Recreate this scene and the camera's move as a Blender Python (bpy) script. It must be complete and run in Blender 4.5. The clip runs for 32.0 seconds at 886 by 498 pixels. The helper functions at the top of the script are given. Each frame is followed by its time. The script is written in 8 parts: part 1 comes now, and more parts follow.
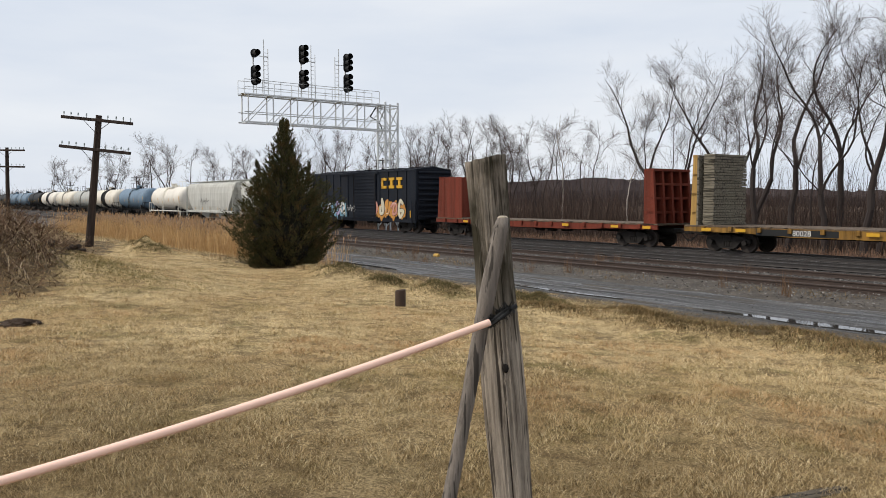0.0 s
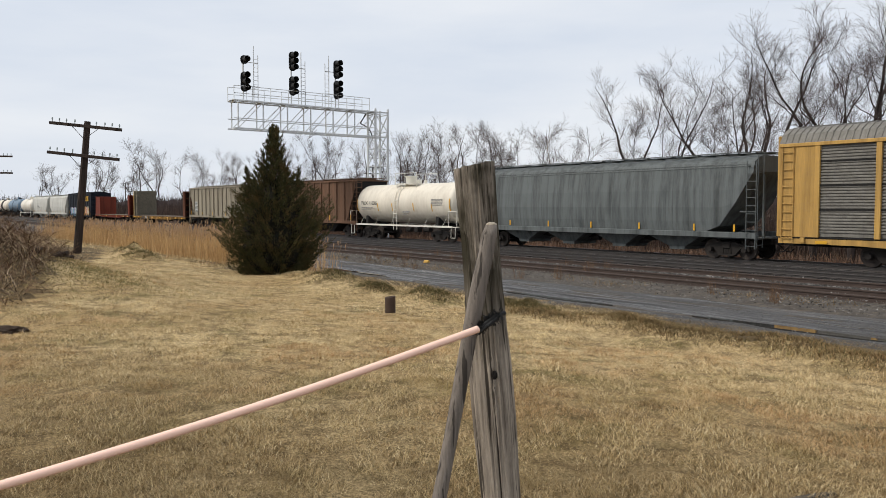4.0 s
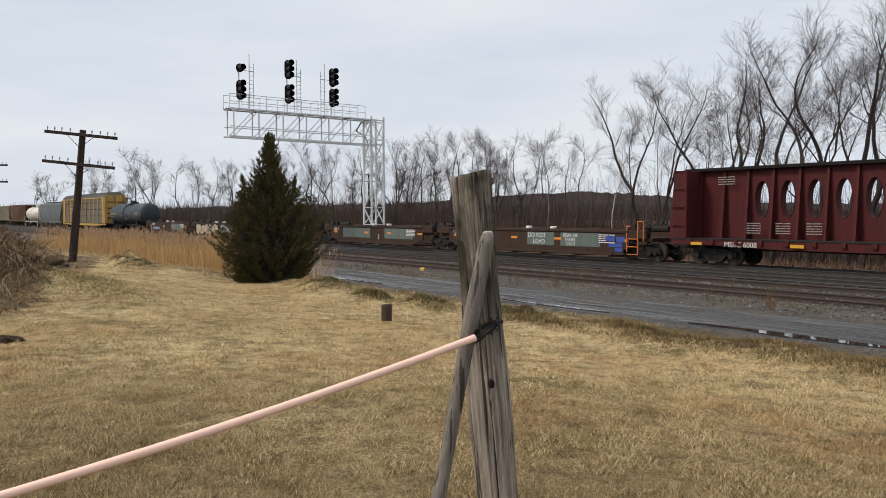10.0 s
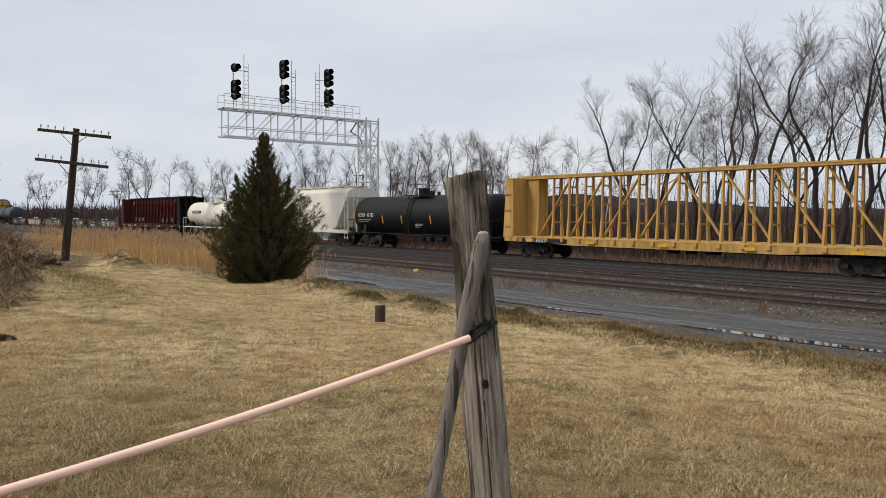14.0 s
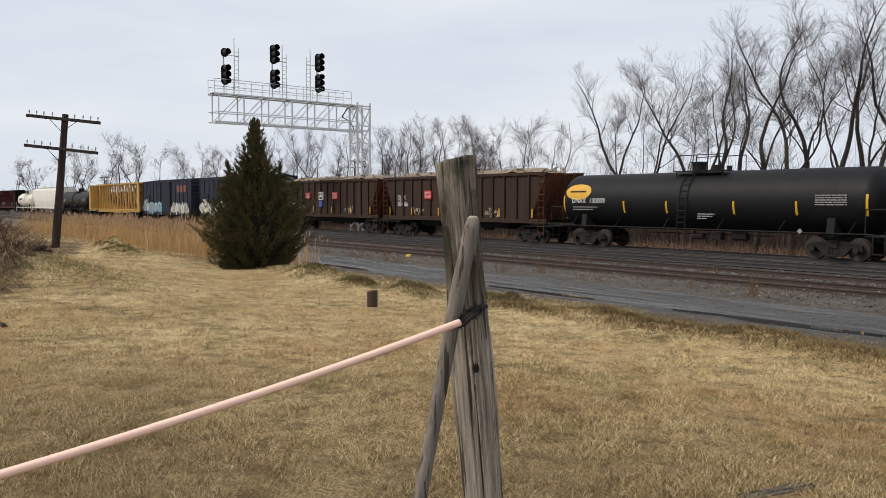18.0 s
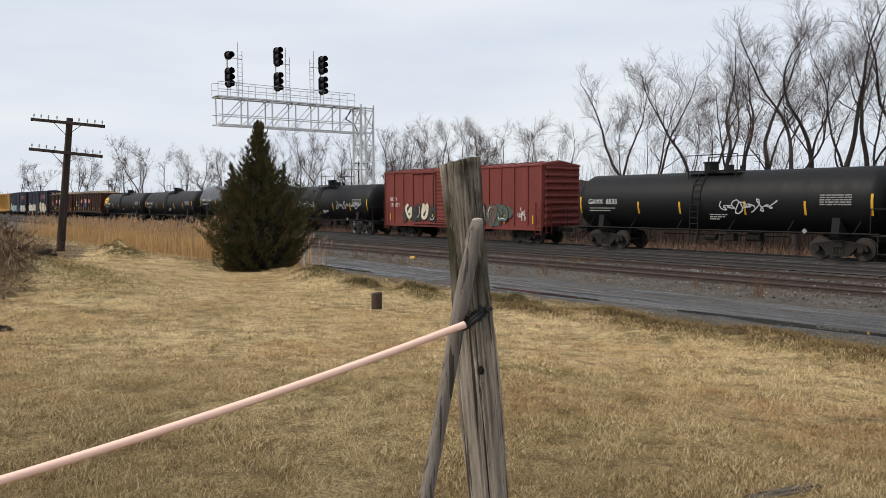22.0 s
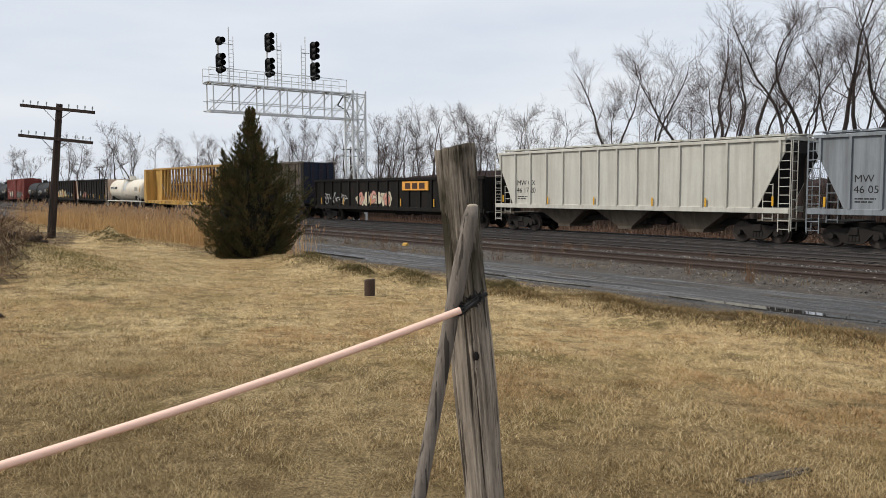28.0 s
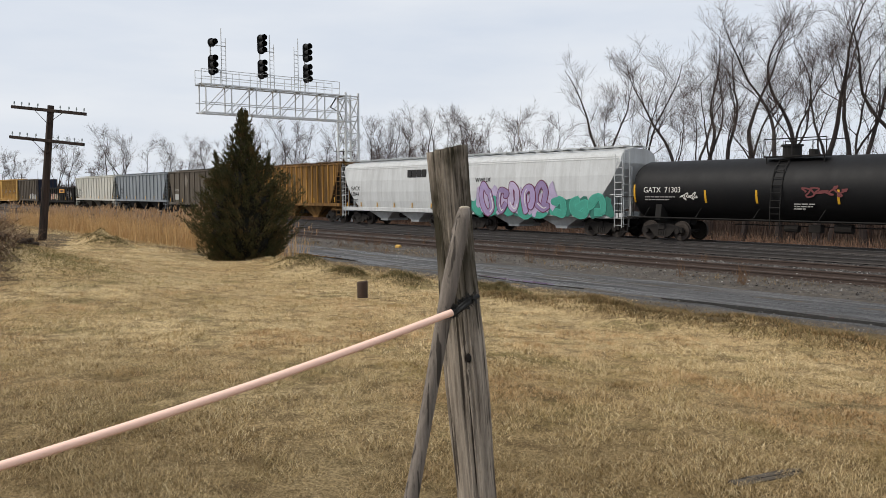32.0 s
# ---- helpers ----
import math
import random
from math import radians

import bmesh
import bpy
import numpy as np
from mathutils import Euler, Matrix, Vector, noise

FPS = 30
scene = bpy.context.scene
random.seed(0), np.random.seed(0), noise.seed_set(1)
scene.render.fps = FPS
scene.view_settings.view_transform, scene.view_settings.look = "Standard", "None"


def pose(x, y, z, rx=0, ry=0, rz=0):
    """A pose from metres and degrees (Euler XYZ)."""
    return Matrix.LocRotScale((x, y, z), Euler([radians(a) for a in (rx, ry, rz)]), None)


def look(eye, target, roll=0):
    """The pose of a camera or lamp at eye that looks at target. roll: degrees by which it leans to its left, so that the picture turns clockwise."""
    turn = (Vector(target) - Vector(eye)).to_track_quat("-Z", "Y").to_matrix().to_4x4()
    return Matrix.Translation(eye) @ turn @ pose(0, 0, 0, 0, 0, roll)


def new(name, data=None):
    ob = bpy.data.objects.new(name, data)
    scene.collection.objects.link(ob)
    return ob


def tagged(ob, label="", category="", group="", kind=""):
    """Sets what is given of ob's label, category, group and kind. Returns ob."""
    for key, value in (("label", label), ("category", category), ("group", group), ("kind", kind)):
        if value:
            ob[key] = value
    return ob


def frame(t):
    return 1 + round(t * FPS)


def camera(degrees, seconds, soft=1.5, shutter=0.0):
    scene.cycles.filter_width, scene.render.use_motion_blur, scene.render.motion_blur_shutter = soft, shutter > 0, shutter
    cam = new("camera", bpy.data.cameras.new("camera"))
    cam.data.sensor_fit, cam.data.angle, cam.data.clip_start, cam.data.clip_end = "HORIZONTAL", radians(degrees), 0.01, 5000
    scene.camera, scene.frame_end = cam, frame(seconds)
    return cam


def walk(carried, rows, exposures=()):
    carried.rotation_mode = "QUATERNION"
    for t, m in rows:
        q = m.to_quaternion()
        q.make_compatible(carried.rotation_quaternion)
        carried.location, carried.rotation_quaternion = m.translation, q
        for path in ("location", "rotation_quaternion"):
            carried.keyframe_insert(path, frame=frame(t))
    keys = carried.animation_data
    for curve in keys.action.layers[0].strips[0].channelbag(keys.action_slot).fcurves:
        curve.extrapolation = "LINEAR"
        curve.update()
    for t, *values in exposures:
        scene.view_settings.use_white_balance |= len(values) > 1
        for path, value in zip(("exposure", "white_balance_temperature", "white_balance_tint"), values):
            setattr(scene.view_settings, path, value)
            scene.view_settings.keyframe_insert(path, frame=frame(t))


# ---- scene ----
cam = camera(58.5, 32.0, soft=0.7, shutter=0.0)
PATH = [
    (0, pose(-0.007, 0, 1.601, 86.479, -0.009, 2.014)),
    (0.5, pose(-0.008, 0, 1.602, 86.590, -0.086, 1.947)),
    (1, pose(-0.009, 0, 1.604, 86.759, -0.093, 1.908)),
    (1.5, pose(-0.005, 0, 1.601, 86.852, -0.023, 1.855)),
    (2, pose(-0.007, 0, 1.601, 86.907, -0.059, 1.757)),
    (2.5, pose(-0.004, 0, 1.601, 86.916, -0.014, 1.619)),
    (3, pose(-0.005, 0, 1.605, 86.946, -0.028, 1.474)),
    (3.5, pose(-0.003, 0, 1.601, 86.949, -0.068, 1.402)),
    (5.5, pose(-0.001, 0, 1.602, 86.984, 0.033, 0.921)),
    (6, pose(-0.003, 0, 1.601, 86.987, -0.067, 0.896)),
    (6.5, pose(-0.006, 0, 1.602, 87.032, -0.132, 0.973)),
    (7, pose(-0.005, 0, 1.601, 87.074, -0.054, 1.108)),
    (7.5, pose(-0.007, 0, 1.601, 87.116, -0.013, 1.179)),
    (8, pose(-0.007, 0, 1.602, 87.147, -0.063, 1.189)),
    (8.5, pose(-0.004, 0, 1.601, 87.236, 0.012, 1.107)),
    (9, pose(-0.006, 0, 1.605, 87.378, 0.035, 1.054)),
    (9.5, pose(-0.005, 0, 1.602, 87.468, 0.044, 1.009)),
    (10, pose(-0.004, 0, 1.606, 87.485, 0.140, 1.007)),
    (10.5, pose(-0.007, 0, 1.605, 87.569, 0.125, 1.025)),
    (11, pose(-0.007, 0, 1.602, 87.653, 0.089, 1.033)),
    (11.5, pose(-0.008, 0, 1.601, 87.682, -0.035, 0.969)),
    (12, pose(-0.010, 0, 1.605, 87.721, -0.200, 0.772)),
    (12.5, pose(-0.007, 0, 1.601, 87.708, -0.292, 0.675)),
    (13, pose(-0.009, 0, 1.602, 87.629, -0.326, 0.576)),
    (13.5, pose(-0.009, 0, 1.605, 87.610, -0.285, 0.562)),
    (14, pose(-0.008, 0, 1.601, 87.599, -0.265, 0.575)),
    (14.5, pose(-0.010, 0, 1.600, 87.465, -0.383, 0.639)),
    (16.5, pose(-0.003, 0, 1.601, 86.950, -0.253, 0.426)),
    (17, pose(-0.001, 0, 1.602, 86.858, -0.188, 0.337)),
    (17.5, pose(0.000, 0, 1.600, 86.671, -0.128, 0.161)),
    (18, pose(-0.000, 0, 1.599, 86.534, -0.074, 0.015)),
    (18.5, pose(-0.000, 0, 1.600, 86.562, -0.009, -0.004)),
    (19, pose(-0.000, 0, 1.600, 86.566, 0.000, -0.000)),
    (19.5, pose(0.001, 0, 1.600, 86.523, 0.067, 0.058)),
    (20, pose(0.001, 0, 1.601, 86.479, 0.164, 0.039)),
    (20.5, pose(0.001, 0, 1.600, 86.499, 0.152, 0.042)),
    (21, pose(-0.001, 0, 1.601, 86.532, 0.186, 0.065)),
    (21.5, pose(-0.001, 0, 1.601, 86.602, 0.200, 0.130)),
    (22, pose(-0.002, 0, 1.601, 86.651, 0.202, 0.288)),
    (22.5, pose(-0.006, 0, 1.601, 86.479, 0.069, 0.177)),
    (23, pose(-0.041, 0, 1.605, 86.203, 0.451, -1.057)),
    (23.5, pose(-0.043, 0, 1.605, 86.016, 0.544, -1.767)),
    (24, pose(-0.023, 0, 1.599, 85.880, 0.251, -1.159)),
    (24.5, pose(-0.015, 0, 1.595, 85.882, 0.348, -0.443)),
    (25, pose(-0.017, 0, 1.598, 85.802, 0.463, 0.073)),
    (25.5, pose(-0.015, 0, 1.599, 85.695, 0.532, 0.273)),
    (27.5, pose(-0.011, 0, 1.599, 85.620, 0.222, -0.149)),
    (28, pose(-0.011, 0, 1.599, 85.684, 0.218, -0.265)),
    (28.5, pose(-0.012, 0, 1.600, 85.788, 0.140, -0.339)),
    (29, pose(-0.014, 0, 1.599, 85.824, 0.169, -0.386)),
    (29.5, pose(-0.014, 0, 1.599, 85.812, 0.202, -0.379)),
    (30, pose(-0.011, 0, 1.600, 85.861, 0.244, -0.389)),
    (30.5, pose(-0.010, 0, 1.600, 85.917, 0.268, -0.578)),
    (31, pose(-0.008, 0, 1.599, 85.936, 0.323, -0.674)),
    (31.5, pose(-0.007, 0, 1.600, 85.919, 0.262, -0.772)),
    (32, pose(-0.008, 0, 1.599, 85.826, 0.200, -0.770)),
]
# the picture darkens a little while the pale cars pass
EXPOSURES = [(0, 0.05), (6, 0.01), (9, -0.03), (11, -0.04), (13, -0.12), (14.5, -0.09), (17, -0.01), (20, 0.02), (24, 0.07), (28, 0.02), (32, 0.01)]
walk(cam, PATH, EXPOSURES)

# ---- the plan: the railway runs straight; s is metres along it, p metres square to it from the eye ----
TURN = -51.5
DX, DY = 0.6225, -0.7826
NX, NY = 0.7826, 0.6225
RAIL = -0.81
MAIN, MIDDLE, SIDING = 33.6, 29.6, 22.7
SPEED = 22.4


def plan(s, p, z=0.0):
    return Vector((s * DX + p * NX, s * DY + p * NY, z))


def sp_of(x, y):
    return x * DX + y * DY, x * NX + y * NY


PROFILE_P = [-4000, -50, 0, 4, 8, 10.6, 12.0, 13.4, 15, 20, 24.5, 26, 37, 40, 46, 60, 5000]
PROFILE_Z = [0.2, 0.1, 0.02, -0.05, -0.25, -0.40, -0.60, -0.86, -0.92, -0.94, -0.98, -1.05, -1.05, -1.45, -1.3, -1.2, -1.2]
# grassy hummocks: s, p, radius along s, radius along p, height
HUMMOCKS = [(-17.2, 9.6, 0.8, 0.6, 0.27), (-15.0, 9.5, 0.6, 0.4, 0.17), (-12.9, 9.5, 0.75, 0.45, 0.22),
            (-10.7, 10.1, 0.7, 0.4, 0.14), (-8.6, 10.4, 0.9, 0.4, 0.12), (-29.6, 8.3, 1.0, 0.6, 0.36), (-27.4, 8.0, 1.3, 0.6, 0.24),
            (-19.4, 10.0, 0.9, 0.5, 0.12), (-6.0, 10.6, 1.2, 0.5, 0.12), (-11.9, 10.6, 0.8, 0.4, 0.10),
            (-9.6, 9.5, 1.0, 0.4, 0.10), (-7.0, 9.6, 1.2, 0.5, 0.14), (-4.4, 9.7, 1.3, 0.5, 0.12)]


def ground_z(s, p):
    z = float(np.interp(p, PROFILE_P, PROFILE_Z))
    if -60 < s < 20 and -10 < p < 14:
        z += 0.05 * noise.noise((s * 0.35, p * 0.35, 0.0)) + 0.018 * noise.noise((s * 1.4, p * 1.4, 5.0))
        for hs, hp, rs, rp, h in HUMMOCKS:
            d = ((s - hs) / rs) ** 2 + ((p - hp) / rp) ** 2
            if d < 6:
                z += 1.25 * h * math.exp(-d) * (1 + 0.5 * noise.noise((s * 3, p * 3, 2.0)))
        # low swell where the brush is heaped
        d = ((s + 20.5) / 5.5) ** 2 + ((p - 2.3) / 2.6) ** 2
        if d < 6:
            z += 0.8 * math.exp(-d)
    return z


# ---- light: a bright overcast sky, with a weak wide sun ----
world = bpy.data.worlds.new("overcast_sky")
scene.world = world
world.use_nodes = True
wn, wl = world.node_tree.nodes, world.node_tree.links
wn.clear()
sky = wn.new("ShaderNodeTexSky")
sky.sky_type, sky.sun_disc = "NISHITA", False
sky.sun_elevation, sky.sun_rotation, sky.dust_density, sky.air_density = radians(44), radians(260), 3.0, 1.0
coords = wn.new("ShaderNodeTexCoord")
squash = wn.new("ShaderNodeMapping")
squash.inputs["Scale"].default_value = (1.0, 1.0, 4.5)
squash.inputs["Rotation"].default_value = (0.12, 0.05, 0.4)
cloud = wn.new("ShaderNodeTexNoise")
cloud.inputs["Scale"].default_value, cloud.inputs["Detail"].default_value, cloud.inputs["Roughness"].default_value = 2.1, 7.0, 0.52
cover = wn.new("ShaderNodeValToRGB")
cover.color_ramp.elements[0].position, cover.color_ramp.elements[0].color = 0.30, (0.66, 0.725, 0.83, 1)
cover.color_ramp.elements[1].position, cover.color_ramp.elements[1].color = 0.66, (0.84, 0.87, 0.915, 1)
part_cover = wn.new("ShaderNodeMix")
part_cover.data_type = "RGBA"
part_cover.inputs["Factor"].default_value = 0.94
thin = wn.new("ShaderNodeVectorMath")
thin.operation = "SCALE"
thin.inputs["Scale"].default_value = 0.12
back = wn.new("ShaderNodeBackground")
back.inputs["Strength"].default_value = 1.0
wout = wn.new("ShaderNodeOutputWorld")
wl.new(coords.outputs["Generated"], squash.inputs["Vector"])
wl.new(squash.outputs["Vector"], cloud.inputs["Vector"])
wl.new(cloud.outputs["Fac"], cover.inputs["Fac"])
wl.new(sky.outputs["Color"], thin.inputs[0])
wl.new(thin.outputs["Vector"], part_cover.inputs[6])
wl.new(cover.outputs["Color"], part_cover.inputs[7])
wl.new(part_cover.outputs[2], back.inputs["Color"])
wl.new(back.outputs["Background"], wout.inputs["Surface"])

sun_lamp = bpy.data.lights.new("sun", "SUN")
sun_lamp.energy, sun_lamp.angle, sun_lamp.color = 2.45, radians(14), (1.0, 0.94, 0.85)
sun = new("sun", sun_lamp)
sun.matrix_world = look((-30, -6, 30), (0, 0, 0))


# ---- materials ----
def rgb(r, g, b):
    return tuple(((c / 255 + 0.055) / 1.055) ** 2.4 if c > 10 else c / 255 / 12.92 for c in (r, g, b)) + (1.0,)


MATS = {}


class Nodes:
    """A small helper round one material's node tree."""

    def __init__(self, name, rough=0.7, metal=0.0, spec=0.4):
        self.m = bpy.data.materials.new(name)
        self.m.use_nodes = True
        self.n, self.l = self.m.node_tree.nodes, self.m.node_tree.links
        self.b = self.n["Principled BSDF"]
        self.b.inputs["Roughness"].default_value = rough
        self.b.inputs["Metallic"].default_value = metal
        self.b.inputs["Specular IOR Level"].default_value = spec
        self.tc = self.n.new("ShaderNodeTexCoord")
        self.info = self.n.new("ShaderNodeObjectInfo")

    def noise(self, scale, stretch=(1, 1, 1), detail=4.0, rough=0.6, shift=0.0, space="Object", turn=0.0):
        mp = self.n.new("ShaderNodeMapping")
        mp.inputs["Rotation"].default_value = (0, 0, radians(turn))
        mp.inputs["Scale"].default_value = stretch
        mp.inputs["Location"].default_value = (shift, shift * 0.7, shift * 1.3)
        self.l.new(self.tc.outputs[space], mp.inputs["Vector"])
        t = self.n.new("ShaderNodeTexNoise")
        t.noise_dimensions = "4D"
        self.l.new(self.wide_random(), t.inputs["W"])
        t.inputs["Scale"].default_value, t.inputs["Detail"].default_value, t.inputs["Roughness"].default_value = scale, detail, rough
        self.l.new(mp.outputs["Vector"], t.inputs["Vector"])
        return t.outputs["Fac"]

    def wide_random(self):
        x = self.n.new("ShaderNodeMath")
        x.operation = "MULTIPLY"
        x.inputs[1].default_value = 37.0
        self.l.new(self.info.outputs["Random"], x.inputs[0])
        return x.outputs[0]

    def ramp(self, fac, lo, hi, a=(0, 0, 0, 1), b=(1, 1, 1, 1)):
        r = self.n.new("ShaderNodeValToRGB")
        r.color_ramp.elements[0].position, r.color_ramp.elements[0].color = lo, a
        r.color_ramp.elements[1].position, r.color_ramp.elements[1].color = hi, b
        self.l.new(fac, r.inputs["Fac"])
        return r.outputs["Color"]

    def mix(self, fac, a, b, amount=1.0):
        m = self.n.new("ShaderNodeMix")
        m.data_type = "RGBA"
        if amount != 1.0:
            k = self.n.new("ShaderNodeMath")
            k.operation = "MULTIPLY"
            k.inputs[1].default_value = amount
            self.l.new(fac, k.inputs[0])
            fac = k.outputs[0]
        self.l.new(fac, m.inputs["Factor"])
        for sock, v in ((m.inputs[6], a), (m.inputs[7], b)):
            if isinstance(v, tuple):
                sock.default_value = v
            else:
                self.l.new(v, sock)
        return m.outputs[2]

    def bump(self, fac, strength=0.3, dist=0.01):
        bp = self.n.new("ShaderNodeBump")
        bp.inputs["Strength"].default_value, bp.inputs["Distance"].default_value = strength, dist
        self.l.new(fac, bp.inputs["Height"])
        self.l.new(bp.outputs["Normal"], self.b.inputs["Normal"])

    def base(self, c):
        if isinstance(c, tuple):
            self.b.inputs["Base Color"].default_value = c
        else:
            self.l.new(c, self.b.inputs["Base Color"])

    def roughness(self, fac, lo, hi):
        r = self.n.new("ShaderNodeMapRange")
        r.inputs["To Min"].default_value, r.inputs["To Max"].default_value = lo, hi
        self.l.new(fac, r.inputs["Value"])
        self.l.new(r.outputs["Result"], self.b.inputs["Roughness"])


def shade(c, k):
    return (min(c[0] * k, 1), min(c[1] * k, 1), min(c[2] * k, 1), 1.0)


def plain(name, c, rough=0.6, metal=0.0, var=0.25, scale=3.0, bump=0.0):
    """Paint or stuff of one colour, with patches and a little grain."""
    if name in MATS:
        return MATS[name]
    k = Nodes(name, rough, metal)
    big = k.noise(scale, detail=3)
    fine = k.noise(scale * 14, detail=2, shift=3.0)
    col = k.mix(big, shade(c, 1 - var), shade(c, 1 + var))
    k.base(k.mix(k.ramp(fine, 0.45, 0.75), col, shade(c, 1 - var), 0.5))
    if bump:
        k.bump(fine, bump, 0.01)
    MATS[name] = k.m
    return k.m


def car_paint(name, c, grime=(0.06, 0.045, 0.03, 1), amount=0.5, rough=0.5, rust=0.15, dusty=0.12, spec=0.3):
    """Weathered railway paint: vertical streaks of grime, blotches of rust, dust."""
    if name in MATS:
        return MATS[name]
    k = Nodes(name, rough, 0, spec)
    patches = k.noise(0.7, detail=5)
    col = k.mix(patches, shade(c, 0.82), shade(c, 1.15))
    streak = k.noise(2.6, (1.0, 1.0, 0.07), detail=6, rough=0.7, shift=1.7)
    col = k.mix(k.ramp(streak, 0.42, 0.70), col, grime, amount)
    spots = k.noise(1.6, (1, 1, 0.45), detail=8, rough=0.75, shift=9.0)
    col = k.mix(k.ramp(spots, 0.6, 0.72), col, (0.13, 0.05, 0.02, 1), rust)
    dust = k.noise(9.0, detail=5, shift=4.0)
    col = k.mix(k.ramp(dust, 0.45, 0.8), col, (0.2, 0.17, 0.13, 1), dusty)
    k.base(col)
    k.roughness(streak, rough - 0.12, rough + 0.2)
    k.bump(dust, 0.08, 0.01)
    MATS[name] = k.m
    return k.m


def wood_grain(name, light, dark, moss=None, along=(1, 1, 0.05), scale=40.0):
    k = Nodes(name, 0.85, 0, 0.2)
    grain = k.noise(scale, along, detail=8, rough=0.72)
    wide = k.noise(scale * 0.25, along, detail=3, shift=5.0)
    col = k.mix(k.ramp(grain, 0.38, 0.62), dark, light)
    col = k.mix(k.ramp(wide, 0.40, 0.64), col, shade(light, 0.72), 0.55)
    fleck = k.noise(scale * 1.6, (1, 1, 0.3), detail=3, shift=8.0)
    col = k.mix(k.ramp(fleck, 0.60, 0.72), col, shade(dark, 0.45), 0.3)
    crack = k.noise(scale * 0.9, (along[0], along[1], along[2] * 0.7), detail=4, rough=0.5, shift=14.0)
    col = k.mix(k.ramp(crack, 0.56, 0.60), col, shade(dark, 0.35), 0.9)
    if moss:
        patch = k.noise(7.0, (1, 1, 0.5), detail=5, shift=2.0)
        up = k.n.new("ShaderNodeSeparateXYZ")
        k.l.new(k.tc.outputs["Object"], up.inputs[0])
        top = k.n.new("ShaderNodeMapRange")
        top.inputs["From Min"].default_value, top.inputs["From Max"].default_value = 1.05, 1.42
        k.l.new(up.outputs["Z"], top.inputs["Value"])
        both = k.n.new("ShaderNodeMath")
        both.operation = "MULTIPLY"
        k.l.new(k.ramp(patch, 0.30, 0.52), both.inputs[0])
        k.l.new(top.outputs["Result"], both.inputs[1])
        col = k.mix(both.outputs[0], col, moss, 0.92)
    k.base(col)
    k.bump(grain, 0.7, 0.006)
    MATS[name] = k.m
    return k.m


def ground_cover(name, colours, scale=1.0, rough=0.95, bump=0.6, spec=0.15):
    """Soil, litter or turf: four colours mixed at three scales."""
    k = Nodes(name, rough, 0, spec)
    a, b, c, d = colours
    col = k.mix(k.ramp(k.noise(0.45 * scale, detail=4), 0.36, 0.64), a, b)
    col = k.mix(k.ramp(k.noise(1.7 * scale, detail=6, rough=0.7, shift=3.0), 0.45, 0.66), col, c)
    fine = k.noise(22 * scale, detail=6, rough=0.75, shift=7.0)
    col = k.mix(k.ramp(fine, 0.46, 0.66), col, d, 0.75)
    k.base(col)
    k.bump(fine, bump, 0.03)
    MATS[name] = k.m
    return k.m


def near_gap_shade(k, col, tint, amount):
    """Shade between near blades put into the colour: turf darkens, ragged-edged, towards the eye."""
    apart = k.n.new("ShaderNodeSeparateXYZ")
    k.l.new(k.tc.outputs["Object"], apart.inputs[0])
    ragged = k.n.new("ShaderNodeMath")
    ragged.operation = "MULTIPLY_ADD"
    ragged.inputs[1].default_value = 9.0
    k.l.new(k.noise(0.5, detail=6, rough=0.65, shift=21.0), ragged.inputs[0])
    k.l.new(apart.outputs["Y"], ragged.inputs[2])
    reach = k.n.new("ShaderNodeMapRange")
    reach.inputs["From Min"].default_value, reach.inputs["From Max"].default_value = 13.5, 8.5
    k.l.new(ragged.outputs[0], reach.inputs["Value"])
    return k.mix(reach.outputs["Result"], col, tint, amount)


def island(name, colours, rough=0.8, spec=0.2, patches=(), thin=None):
    """For joined small pieces: the colour differs from piece to piece."""
    k = Nodes(name, rough, 0, spec)
    geo = k.n.new("ShaderNodeNewGeometry")
    r = k.n.new("ShaderNodeValToRGB")
    r.color_ramp.elements[0].position, r.color_ramp.elements[0].color = 0.0, colours[0]
    r.color_ramp.elements[1].position, r.color_ramp.elements[1].color = 1.0, colours[-1]
    for i, c in enumerate(colours[1:-1], 1):
        e = r.color_ramp.elements.new(i / (len(colours) - 1))
        e.color = c
    k.l.new(geo.outputs["Random Per Island"], r.inputs["Fac"])
    patch = k.noise(0.55, detail=4)
    col = k.mix(k.ramp(patch, 0.38, 0.62), r.outputs["Color"], shade(colours[0], 0.85), 0.5)
    for i, (c, size, lo, amount) in enumerate(patches):
        col = k.mix(k.ramp(k.noise(size, detail=5, rough=0.65, shift=11.0 + 5 * i), lo, lo + 0.12), col, c, amount)
    # tint and strength of the shade painted into the near blades
    if thin:
        col = near_gap_shade(k, col, *thin)
    k.base(col)
    MATS[name] = k.m
    return k.m


LAWN = Nodes("dry_turf", 0.95, 0, 0.1)
_c = LAWN.mix(LAWN.ramp(LAWN.noise(0.35, detail=5), 0.40, 0.62), rgb(234, 207, 156), rgb(204, 174, 124))
_c = LAWN.mix(LAWN.ramp(LAWN.noise(1.1, detail=6, rough=0.7, shift=3.0), 0.50, 0.64), _c, rgb(118, 110, 60), 0.7)
_c = LAWN.mix(LAWN.ramp(LAWN.noise(4.5, detail=6, rough=0.72, shift=5.0), 0.46, 0.60), _c, rgb(104, 82, 55), 0.65)
_f = LAWN.noise(48, detail=4, rough=0.8, shift=7.0)
_c = LAWN.mix(LAWN.ramp(_f, 0.42, 0.57), _c, rgb(46, 37, 24), 0.76)
_c = near_gap_shade(LAWN, _c, rgb(84, 68, 43), 0.62)
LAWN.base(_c)
